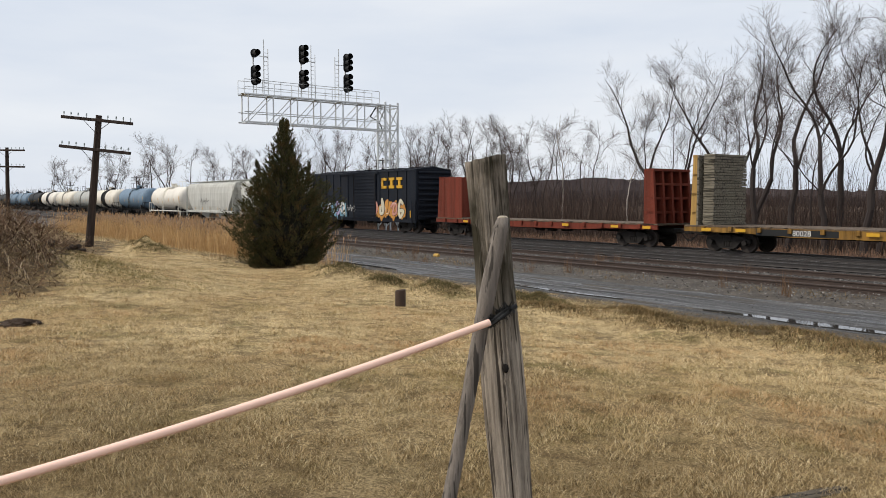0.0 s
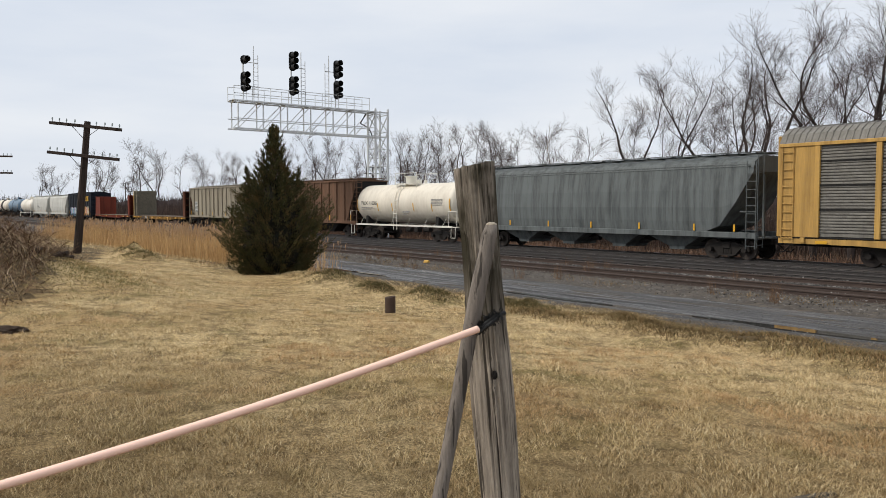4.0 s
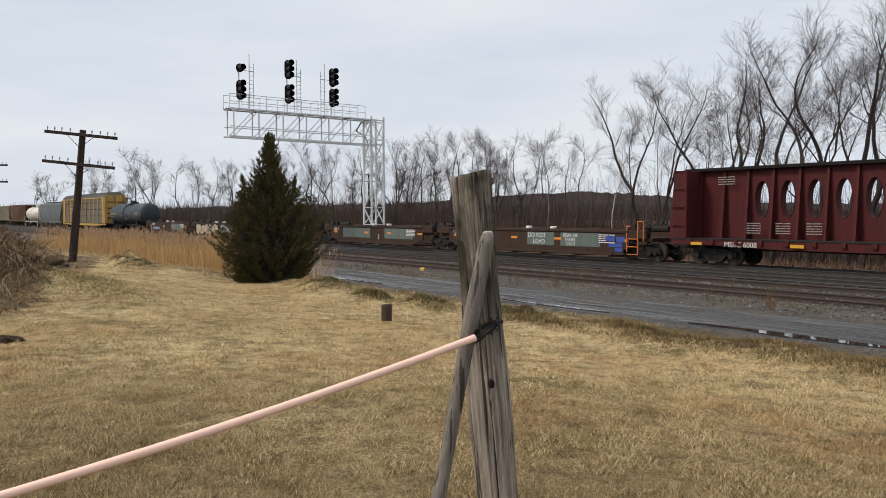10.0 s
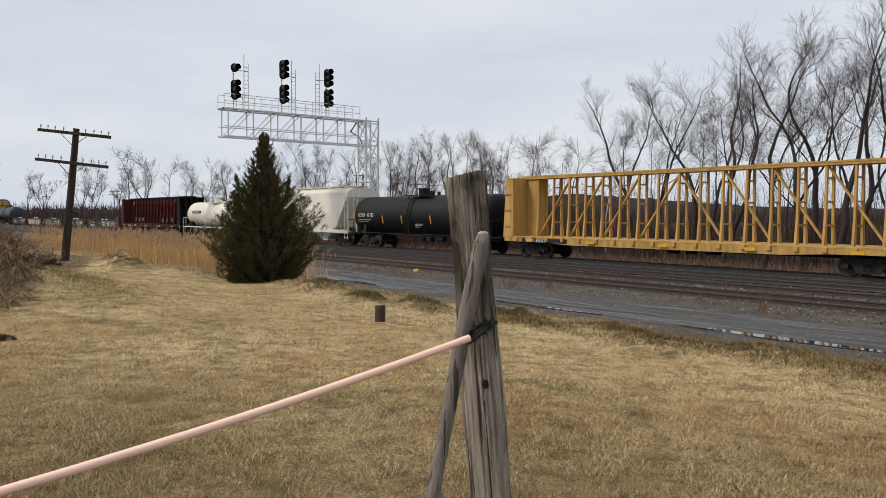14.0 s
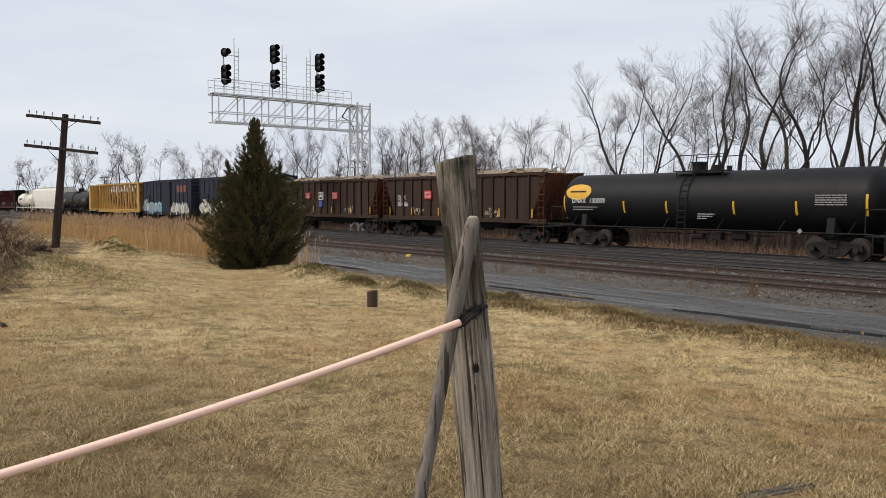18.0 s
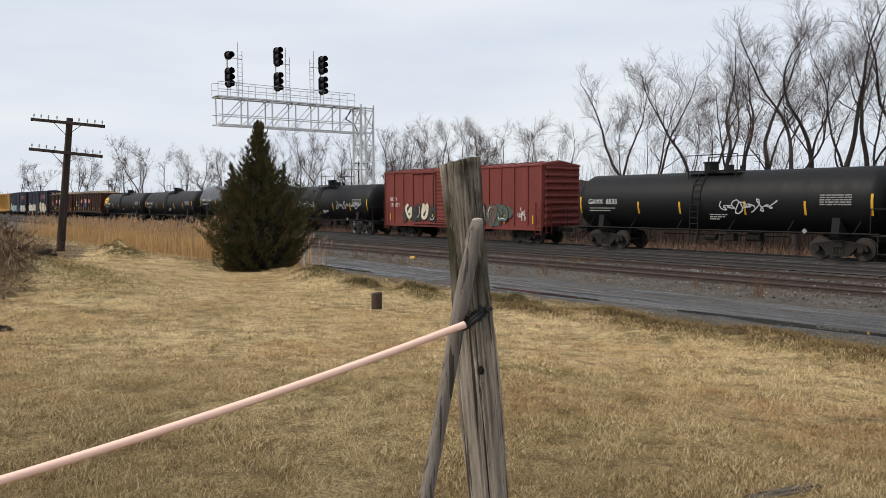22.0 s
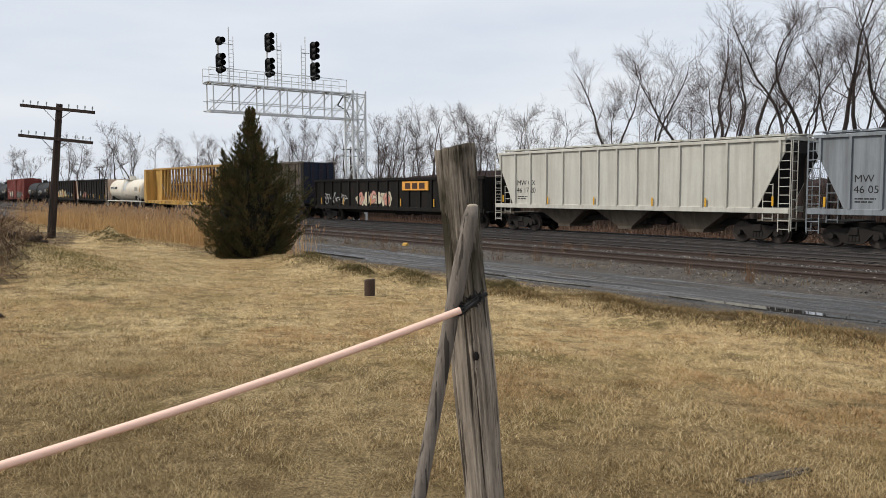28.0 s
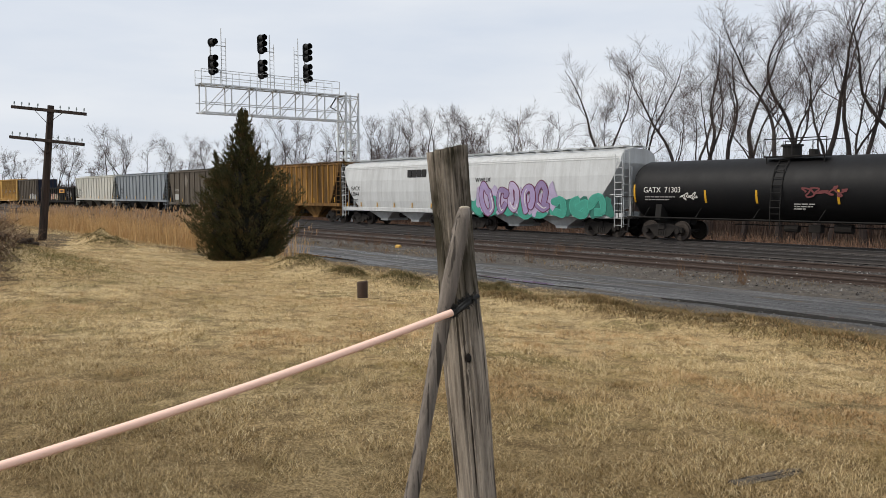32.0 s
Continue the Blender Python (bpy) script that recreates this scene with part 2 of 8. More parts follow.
LAWN.bump(_f, 0.9, 0.03)
LAWN = LAWN.m
WEEDS = ground_cover("weedy_bank", (rgb(100, 84, 60), rgb(76, 66, 47), rgb(128, 106, 74), rgb(42, 36, 28)), 1.8)
GRAVEL = ground_cover("dirty_gravel", (rgb(94, 89, 84), rgb(72, 67, 62), rgb(112, 102, 90), rgb(40, 37, 34)), 2.4)
WOODFLOOR = ground_cover("leaf_litter", (rgb(92, 72, 58), rgb(74, 60, 50), rgb(104, 84, 64), rgb(50, 40, 35)), 0.5)
BALLAST = ground_cover("ballast_bed", (rgb(70, 66, 63), rgb(52, 49, 47), rgb(92, 87, 83), rgb(27, 25, 24)), 3.2)


# ---- mesh helpers ----
def mesh_of(name, verts, faces, material, smooth=False):
    me = bpy.data.meshes.new(name)
    me.from_pydata([tuple(v) for v in verts], [], faces)
    me.materials.append(material)
    if smooth:
        me.shade_smooth()
    me.update()
    return me


def done(bm, name, material, smooth=False):
    me = bpy.data.meshes.new(name)
    bmesh.ops.recalc_face_normals(bm, faces=bm.faces)
    bm.to_mesh(me)
    bm.free()
    me.materials.append(material)
    if smooth:
        me.shade_smooth()
    return me


def part(name, bm, material, parent, label="", smooth=False):
    """Links a bmesh (or a mesh that is ready) as one object under a thing or a part."""
    me = bm if isinstance(bm, bpy.types.Mesh) else done(bm, name, material, smooth)
    ob = new(name, me)
    ob.parent = parent
    if label:
        tagged(ob, label)
    return ob


def put(name, me, parent, m=None):
    ob = new(name, me)
    ob.parent = parent
    if m is not None:
        ob.matrix_basis = m
    return ob


def box(bm, x0, x1, y0, y1, z0, z1, bevel=0.0):
    m = Matrix.LocRotScale(((x0 + x1) / 2, (y0 + y1) / 2, (z0 + z1) / 2), None, (abs(x1 - x0), abs(y1 - y0), abs(z1 - z0)))
    g = bmesh.ops.create_cube(bm, size=1.0, matrix=m)
    if bevel:
        edges = {e for v in g["verts"] for e in v.link_edges}
        bmesh.ops.bevel(bm, geom=list(edges), offset=bevel, segments=1, affect="EDGES")
    return bm


def rod(bm, a, b, r, n=6, r2=None):
    a, b = Vector(a), Vector(b)
    d = b - a
    m = Matrix.Translation((a + b) / 2) @ d.to_track_quat("Z", "Y").to_matrix().to_4x4()
    bmesh.ops.create_cone(bm, cap_ends=True, segments=n, radius1=r, radius2=r if r2 is None else r2, depth=d.length, matrix=m)
    return bm


def bar(bm, a, b, w, t):
    """A flat bar from a to b, w wide and t thick."""
    a, b = Vector(a), Vector(b)
    d = b - a
    m = Matrix.Translation((a + b) / 2) @ d.to_track_quat("Z", "Y").to_matrix().to_4x4() @ Matrix.Diagonal((w, t, d.length, 1))
    bmesh.ops.create_cube(bm, size=1.0, matrix=m)
    return bm


def pipe(bm, pts, r, n=6):
    for a, b in zip(pts, pts[1:]):
        rod(bm, a, b, r, n)
    return bm


def prism(bm, prof, x0, x1, cap=True):
    """A closed (y, z) outline drawn along x."""
    lo = [bm.verts.new((x0, y, z)) for y, z in prof]
    hi = [bm.verts.new((x1, y, z)) for y, z in prof]
    n = len(prof)
    for i in range(n):
        bm.faces.new((lo[i], lo[(i + 1) % n], hi[(i + 1) % n], hi[i]))
    if cap:
        bm.faces.new(lo[::-1])
        bm.faces.new(hi)
    return bm


def loft(bm, rings, cap=True, close=True):
    made = [[bm.verts.new(v) for v in ring] for ring in rings]
    n = len(made[0])
    for a, b in zip(made, made[1:]):
        for i in range(n if close else n - 1):
            bm.faces.new((a[i], a[(i + 1) % n], b[(i + 1) % n], b[i]))
    if cap:
        bm.faces.new(made[0][::-1])
        bm.faces.new(made[-1])
    return bm


def fresh():
    return bmesh.new()


def lettering(name, words, size, x, z, y, material, parent, width=None, shear=0.0):
    """Words in the built-in font on a car's near side, standing on (x, z)."""
    cu = bpy.data.curves.new(name, "FONT")
    cu.body, cu.size, cu.extrude, cu.shear = words, size * 1.4, 0.002, shear
    tmp = bpy.data.objects.new("text_maker", cu)
    scene.collection.objects.link(tmp)
    me = bpy.data.meshes.new_from_object(tmp.evaluated_get(bpy.context.evaluated_depsgraph_get()))
    bpy.data.objects.remove(tmp)
    me.materials.clear()
    me.materials.append(material)
    k = 1.0
    if width and len(me.vertices):
        k = width / max(v.co.x for v in me.vertices)
    me.transform(Matrix.Diagonal((k, 1, 1, 1)))
    return put(name, me, parent, pose(x, y, z, 90, 0, 0))


def bars(name, x, z, y, rows, material, parent, h=0.07, gap=0.11):
    """Writing too small to read: rows of short bars. rows: their lengths."""
    bm = fresh()
    rnd = random.Random(int(x * 10) + len(rows))
    for i, w in enumerate(rows):
        at = x
        while at < x + w:
            step = min(rnd.uniform(0.08, 0.3), x + w - at)
            box(bm, at, at + step * 0.85, y - 0.006, y + 0.002, z - i * gap, z - i * gap + h)
            at += step
    return part(name, bm, material, parent)


def outline_blob(cx, cz, rx, rz, rnd, n=18, squash=0.25):
    ph = [rnd.uniform(0, 6.28) for _ in range(3)]
    pts = []
    for i in range(n):
        a = 6.2832 * i / n
        k = 1 + squash * (0.5 * math.sin(2 * a + ph[0]) + 0.35 * math.sin(3 * a + ph[1]) + 0.3 * math.sin(5 * a + ph[2]))
        pts.append((cx + rx * k * math.cos(a), cz + rz * k * math.sin(a)))
    return pts


def slab(bm, pts, y, t=0.003):
    vs = [bm.verts.new((x, y, z)) for x, z in pts]
    f = bm.faces.new(vs)
    return bmesh.ops.triangulate(bm, faces=[f])


def ribbon(bm, pts, width, y):
    """A flat sprayed line with round joints through (x, z) points; every piece lies a hair above the last."""
    for i, ((ax, az), (bx, bz)) in enumerate(zip(pts, pts[1:])):
        dx, dz = bx - ax, bz - az
        d = math.hypot(dx, dz) or 1.0
        nx, nz = -dz / d * width / 2, dx / d * width / 2
        yy = y - 0.00025 * i
        bm.faces.new([bm.verts.new(v) for v in ((ax + nx, yy, az + nz), (bx + nx, yy, bz + nz), (bx - nx, yy, bz - nz), (ax - nx, yy, az - nz))])
        bm.faces.new([bm.verts.new((bx + width / 2 * math.cos(0.7854 * k), yy - 0.00012, bz + width / 2 * math.sin(0.7854 * k))) for k in range(8)])


def sprayed_sign(rnd):
    """One swollen looping stroke in a unit box, like no letter."""
    n = rnd.choice((5, 6, 7))
    turn, way = rnd.uniform(0, 6.28), rnd.choice((-1, 1))
    knots = []
    for i in range(n):
        a = turn + way * 5.2 * i / (n - 1)
        r = rnd.uniform(0.25, 0.5)
        knots.append((0.5 + r * math.cos(a), 0.5 + 1.05 * r * math.sin(a)))
    knots.append((rnd.uniform(0.3, 0.7), rnd.uniform(0.3, 0.7)))
    out = []
    for i in range(len(knots) - 1):
        p0, p1, p2, p3 = knots[max(i - 1, 0)], knots[i], knots[i + 1], knots[min(i + 2, len(knots) - 1)]
        for t in (0.0, 0.33, 0.67):
            out.append(tuple(0.5 * (2 * b + (c - a) * t + (2 * a - 5 * b + 4 * c - d) * t * t + (3 * b - a - 3 * c + d) * t ** 3) for a, b, c, d in zip(p0, p1, p2, p3)))
    out.append(knots[-1])
    return out


def tag_paint(name, x, z, w, h, colours, parent, y, letters=5, seed=1, strokes=True, edge=(0.02, 0.02, 0.025, 1)):
    """Sprayed lettering that cannot be read: fat dark-rimmed strokes over a ragged cloud of paint."""
    rnd = random.Random(seed)
    cloud = fresh()
    step = w / letters
    for i in range(letters * 2 + 1):
        slab(cloud, outline_blob(x + w * i / (letters * 2), z + h * rnd.uniform(0.3, 0.55), step * 0.42, h * rnd.uniform(0.28, 0.46), rnd, 16, 0.5), y - 0.003 - 0.0002 * i)
    back = shade(colours[-1] if len(colours) > 1 else shade(colours[0], 0.55), 0.75)

    def spray(c, k=1.0):
        return plain("spray_%d_%d_%d" % tuple(int(255 * v ** 0.45) for v in shade(c, k)[:3]), shade(c, k), 0.55, var=0.35, scale=2.0)

    group = part(name, cloud, spray(back), parent, "sprayed lettering in fat rimmed strokes")
    rim_mat, light = plain("spray_rim_%d" % int(1000 * edge[0] + 10 * edge[2]), edge, 0.6), plain("spray_light", rgb(214, 212, 204), 0.5)
    for i in range(letters):
        lean = rnd.uniform(-0.15, 0.2)
        gw, gh, z0 = step * rnd.uniform(0.9, 1.15), h * rnd.uniform(0.8, 0.98), z + h * rnd.uniform(0.0, 0.08)
        pts = [(x + step * i + (a + lean * b) * gw, z0 + b * gh) for a, b in sprayed_sign(rnd)]
        fat = min(step, h) * rnd.uniform(0.22, 0.34)
        deep = y - 0.009 - 0.011 * (i % 2)
        for what, line, wide, lift, m in (("paint_rim", pts, fat * 1.3, 0, rim_mat), ("paint_fill", pts, fat, 0.0075, spray(colours[i % len(colours)], 0.8)), ("paint_stroke", [(a + fat * 0.2, b + fat * 0.1) for a, b in pts[2:9]], fat * 0.14, 0.0135, light)):
            if what != "paint_stroke" or strokes:
                bm = fresh()
                ribbon(bm, line, wide, deep - lift)
                part(what, bm, m, group)
    return group


def scrawl(name, x, z, w, h, colour, parent, y, seed=3, strokes=9, width=0.045):
    """A quick looping tag in one thin line."""
    rnd = random.Random(seed)
    bm = fresh()
    f1, f2, p1, p2 = rnd.uniform(0.75, 1.1), rnd.uniform(0.3, 0.5), rnd.uniform(0, 6), rnd.uniform(0, 6)
    pts = []
    n = strokes * 5
    for i in range(n + 1):
        t = i / n
        g = 6.2832 * strokes * 0.5 * t
        amp = 0.55 + 0.45 * math.sin(g * f2 + p2)
        pts.append((x + w * t + 0.35 * w / strokes * 2 * math.sin(g * f1 * 2 + p1), z + h * (0.45 + 0.45 * amp * math.sin(g + p2)) + 0.05 * h * rnd.random()))
    ribbon(bm, pts, width * 0.85, y - 0.004)
    return part(name, bm, plain("scrawl_%d_%d_%d" % tuple(int(255 * v ** 0.45) for v in colour[:3]), shade(colour, 0.75), 0.5), parent)


# ---- ground: one sheet to the horizon, its grid laid along the railway ----
def spaced(lo, hi, step, far):
    a = list(np.arange(lo, hi + 1e-6, step))
    d, left, right = step, [], []
    x = lo
    while x > -far:
        d *= 1.35
        x -= d
        left.append(x)
    x, d = hi, step
    while x < far:
        d *= 1.35
        x += d
        right.append(x)
    return left[::-1] + a + right


def build_ground():
    ss, ps = spaced(-70, 22, 0.45, 3500), spaced(-6, 42, 0.4, 3500)
    verts = [plan(s, p, ground_z(s, p)) for s in ss for p in ps]
    n = len(ps)
    faces, kinds = [], []
    for i in range(len(ss) - 1):
        for j in range(n - 1):
            faces.append((i * n + j, (i + 1) * n + j, (i + 1) * n + j + 1, i * n + j + 1))
            s, p = (ss[i] + ss[i + 1]) / 2, (ps[j] + ps[j + 1]) / 2
            w = p + 1.1 * noise.noise((s * 0.5, p * 0.5, 1.0)) + 0.5 * noise.noise((s * 1.7, p * 1.7, 4.0))
            edge = float(np.interp(s, [-30, -24, -20, -13, -8, -4], [9.4, 9.6, 11.6, 11.4, 10.3, 9.8]))
            # darker ground under the brush heap puts shade into its gaps
            heap = s < -13.6 and p < 2.5 + 0.31 * (-14.6 - s) + 0.5 * noise.noise((s * 1.3, 0, 0))
            kinds.append(1 if heap and s > -40 else 0 if w < edge else 1 if w < 14.6 else 2 if w < 25.5 else 3 if w < 39 else 4)
    me = bpy.data.meshes.new("ground")
    me.from_pydata(verts, [], faces)
    for m in (LAWN, WEEDS, GRAVEL, BALLAST, WOODFLOOR):
        me.materials.append(m)
    me.polygons.foreach_set("material_index", kinds)
    me.shade_smooth()
    tagged(new("ground", me), "tawny winter lawn falling to a weedy gravel verge", "ground", kind="structure")


build_ground()


def scatter_mesh(name, pieces, material):
    """pieces: (verts k x 3, faces) blocks, joined quickly."""
    me = bpy.data.meshes.new(name)
    vs, fs, at = [], [], 0
    for v, f in pieces:
        vs.extend(v)
        fs.extend(tuple(i + at for i in q) for q in f)
        at += len(v)
    me.from_pydata(vs, [], fs)
    me.materials.append(material)
    return me


# ---- the wet service road beside the tracks ----
WETROAD = Nodes("wet_cinder_road", 0.6, 0, 0.35)
_s = WETROAD.noise(2.2, (0.06, 1, 1), detail=9, rough=0.75)
_c = WETROAD.mix(WETROAD.ramp(_s, 0.36, 0.66), rgb(36, 36, 37), rgb(116, 114, 112))
_c = WETROAD.mix(WETROAD.ramp(WETROAD.noise(1.2, (0.2, 1, 1), detail=5, shift=4.0), 0.54, 0.66), _c, rgb(98, 86, 72), 0.5)
_f = WETROAD.noise(26, detail=6, rough=0.75, shift=6)
_c = WETROAD.mix(WETROAD.ramp(_f, 0.44, 0.60), _c, rgb(30, 30, 31), 0.85)
WETROAD.base(_c)
WETROAD.roughness(WETROAD.ramp(WETROAD.noise(2.4, (0.05, 1, 1), detail=8, rough=0.7, shift=2.0), 0.46, 0.60), 0.85, 0.16)
WETROAD.bump(_f, 1.0, 0.04)
WETROAD = WETROAD.m


def build_road():
    ss, ps = spaced(-60, 20, 0.5, 900), list(np.arange(14.8, 18.81, 0.16))
    verts = []
    for s in ss:
        for p in ps:
            pp = p + 0.3 * noise.noise((s * 0.3, 0, 3.0)) + 0.15 * noise.noise((s * 1.3, p * 0.2, 6.0))
            rut = -0.06 * math.exp(-((p - 15.6) / 0.35) ** 2) - 0.05 * math.exp(-((p - 17.6) / 0.35) ** 2)
            side = min(p - 14.8, 18.8 - p)
            z = ground_z(s, pp) + 0.05 + rut - 0.12 * max(0, 1 - side / 0.5) + 0.035 * noise.noise((s * 0.9, p * 2.4, 0))
            verts.append((s, pp, z))
    n = len(ps)
    faces = [(i * n + j, (i + 1) * n + j, (i + 1) * n + j + 1, i * n + j + 1) for i in range(len(ss) - 1) for j in range(n - 1)]
    road = tagged(new("road", mesh_of("road", verts, faces, WETROAD, True)), "dark wet cinder service road with wheel ruts", "road", kind="structure")
    road.matrix_world = pose(0, 0, 0, 0, 0, TURN)


build_road()

WATER = Nodes("puddle_water", 0.03, 0, 0.5)
WATER.base((0.035, 0.033, 0.03, 1))
WATER = WATER.m


def puddle(s0, s1, p0, p1, seed):
    rnd = random.Random(seed)
    n = 44
    ph = [rnd.uniform(0, 6.3) for _ in range(4)]
    ring = []
    for i in range(n):
        a = 6.2832 * i / n
        k = 1 + 0.16 * math.sin(3 * a + ph[0]) + 0.1 * math.sin(5 * a + ph[1]) + 0.07 * math.sin(9 * a + ph[2])
        s, p = (s0 + s1) / 2 + (s1 - s0) / 2 * k * math.cos(a), (p0 + p1) / 2 + (p1 - p0) / 2 * k * math.sin(a)
        ring.append(plan(s, p, 0))
    z = ground_z((s0 + s1) / 2, (p0 + p1) / 2) + 0.035
    bm = fresh()
    loft(bm, [[Vector((v.x, v.y, z - 0.03)) for v in ring], [Vector((v.x, v.y, z)) for v in ring]])
    tagged(new("puddle", done(bm, "puddle", WATER)), "long shallow puddle standing in the road's rut", "puddle", "puddles", "structure")


puddle(-10.8, -4.4, 15.3, 15.66, 1)
puddle(-17.0, -13.6, 15.4, 15.65, 2)
puddle(-29.0, -24.5, 15.5, 15.8, 3)

# ---- tracks ----
RUSTY = plain("rusty_rail", rgb(66, 54, 48), 0.8, 0.0, 0.3, 2.0)
POLISHED = plain("polished_rail", rgb(88, 84, 82), 0.4, 0.7, 0.15, 1.0)
TIE = wood_grain("creosoted_tie", rgb(66, 61, 58), rgb(34, 32, 31), along=(0.05, 1, 1), scale=18)
STONE = island("ballast_stone", [rgb(66, 63, 61), rgb(122, 118, 113), rgb(92, 87, 83), rgb(178, 174, 169)], 0.9)

RAIL_SHAPE = [(-0.07, 0), (0.07, 0), (0.07, 0.012), (0.012, 0.035), (0.012, 0.125), (0.036, 0.135), (0.036, 0.168), (0.028, 0.175),
              (-0.028, 0.175), (-0.036, 0.168), (-0.036, 0.135), (-0.012, 0.125), (-0.012, 0.035), (-0.07, 0.012)]


def build_track(name, p, rail_mat, label, rail_z, sunk):
    root = tagged(new(name), label, "railway track", "railway tracks", "structure")
    root.matrix_world = Matrix.Translation(plan(0, p, rail_z - 0.175)) @ pose(0, 0, 0, 0, 0, TURN)
    for side in (-0.7525, 0.7525):
        bm = fresh()
        prism(bm, [(side + y, z) for y, z in RAIL_SHAPE], -1300, 900)
        part("rail", bm, rail_mat, root, "long steel running rail")
    bm = fresh()
    box(bm, -0.11, 0.11, -1.28, 1.28, -0.17, -0.002 - sunk, 0.012)
    me = done(bm, "tie", TIE)
    rnd = random.Random(int(p))
    for i in range(110):
        put("tie", me, root, pose(-58 + i * 0.54 + rnd.uniform(-.03, .03), rnd.uniform(-.04, .04), 0, 0, 0, rnd.uniform(-1.2, 1.2)))
    far = []
    for x in list(np.arange(-190, -58.2, 0.54)) + list(np.arange(1.8, 60, 0.54)):
        v = [(x + a, b, c) for a in (-.11, .11) for b in (-1.28, 1.28) for c in (-.17, -.002 - sunk)]
        far.append((v, [(0, 1, 3, 2), (4, 6, 7, 5), (1, 5, 7, 3), (0, 4, 5, 1), (2, 3, 7, 6)]))
    ob = new("far_ties", scatter_mesh("far_ties", far, TIE))
    ob.parent = root
    tagged(ob, kind="stuff")
    return root


build_track("track_main", MAIN, POLISHED, "main track of steel rails on dark ties", RAIL, 0.0)
build_track("track_middle", MIDDLE, POLISHED, "second main track of steel rails on dark ties", RAIL, 0.0)
build_track("track_siding", SIDING, RUSTY, "rusty siding half sunk in cinders and weeds", RAIL + 0.02, 0.03)

# raised beds of ballast under the tracks
def build_bed(name, p0, p1, top, low):
    ss = spaced(-120, 25, 0.8, 1200)
    cross = [(p0 - 1.1, low - 0.15), (p0 - 0.5, (low + top) / 2), (p0, top)] + [(q, top) for q in np.arange(p0 + 0.5, p1, 0.5)] + [(p1, top), (p1 + 1.2, low - 0.1), (p1 + 1.8, low - 0.4)]
    verts = [plan(s, p + 0.12 * noise.noise((s, p, 2)), z + 0.03 * noise.noise((s * 1.3, p * 1.3, 9))) for s in ss for p, z in cross]
    n = len(cross)
    faces = [(i * n + j, (i + 1) * n + j, (i + 1) * n + j + 1, i * n + j + 1) for i in range(len(ss) - 1) for j in range(n - 1)]
    tagged(new(name, mesh_of(name, verts, faces, BALLAST, True)), "grey stone ballast bed under the rails", "ballast", kind="structure")


build_bed("ballast_main", 27.4, 36.0, RAIL - 0.21, -1.12)
build_bed("ballast_siding", 21.3, 24.2, RAIL - 0.2, -1.02)


def stones():
    rnd = random.Random(5)
    out = []
    bands = [(24.2, 28.0, 15000, 0.05), (18.6, 21.9, 9000, 0.042), (22.2, 23.2, 1500, 0.05), (30.9, 32.6, 2600, 0.055), (14.0, 15.0, 1800, 0.03), (15.0, 18.6, 2200, 0.024)]
    for lo, hi, count, size in bands:
        for _ in range(count):
            s, p = -45 + 52 * rnd.random() ** 0.8, rnd.uniform(lo, hi)
            z = ground_z(s, p) + (0.07 if lo > 24 else 0.05)
            r = size * rnd.uniform(0.4, 1.1)
            c = plan(s, p, z)
            v = [c + Vector((rnd.uniform(-r, r), rnd.uniform(-r, r), rnd.uniform(-r * .3, r * .9))) for _ in range(4)]
            out.append(([tuple(q) for q in v], [(0, 1, 2), (0, 2, 3), (0, 3, 1), (1, 3, 2)]))
    tagged(new("loose_stones", scatter_mesh("loose_stones", out, STONE)), "loose grey ballast stones strewn between the tracks", "stones", kind="stuff")


stones()

# spare rail lying between siding and main, and a yellow derail block
bm = fresh()
prism(bm, RAIL_SHAPE, -60, 14)
spare = tagged(new("spare_rail", done(bm, "spare_rail", RUSTY)), "rusty spare rail lying on the ballast between tracks", "rail")
spare.matrix_world = Matrix.Translation(plan(0, 25.9, -0.97)) @ pose(0, 0, 0, 0, 0, TURN)

block = tagged(new("derail_block"), "small chipped yellow derail block beside the siding", "rail block")
block.matrix_world = Matrix.Translation(plan(-28.9, 21.0, -0.95)) @ pose(0, 0, 0, 0, 0, TURN + 12) @ Matrix.Scale(0.62, 4)
YELLOW = plain("block_yellow", rgb(180, 142, 62), 0.7, 0, 0.2)
bm = fresh()
prism(bm, [(-0.16, 0), (0.16, 0), (0.14, 0.12), (0.02, 0.24), (-0.1, 0.16)], -0.2, 0.2)
part("wedge", bm, YELLOW, block)
bm = fresh()
box(bm, -0.3, 0.3, -0.2, 0.24, -0.03, 0.03, 0.01)
part("base_plate", bm, RUSTY, block, "rusty base plate")

# ---- weathered fence post with a leaning pole, and the pink hose tied to it ----
POST = wood_grain("silvered_post", rgb(178, 166, 151), rgb(92, 83, 74), moss=rgb(38, 35, 19), scale=85)
STICK = wood_grain("grey_pole_wood", rgb(134, 125, 116), rgb(92, 85, 78), along=(1, 1, 0.08), scale=60)


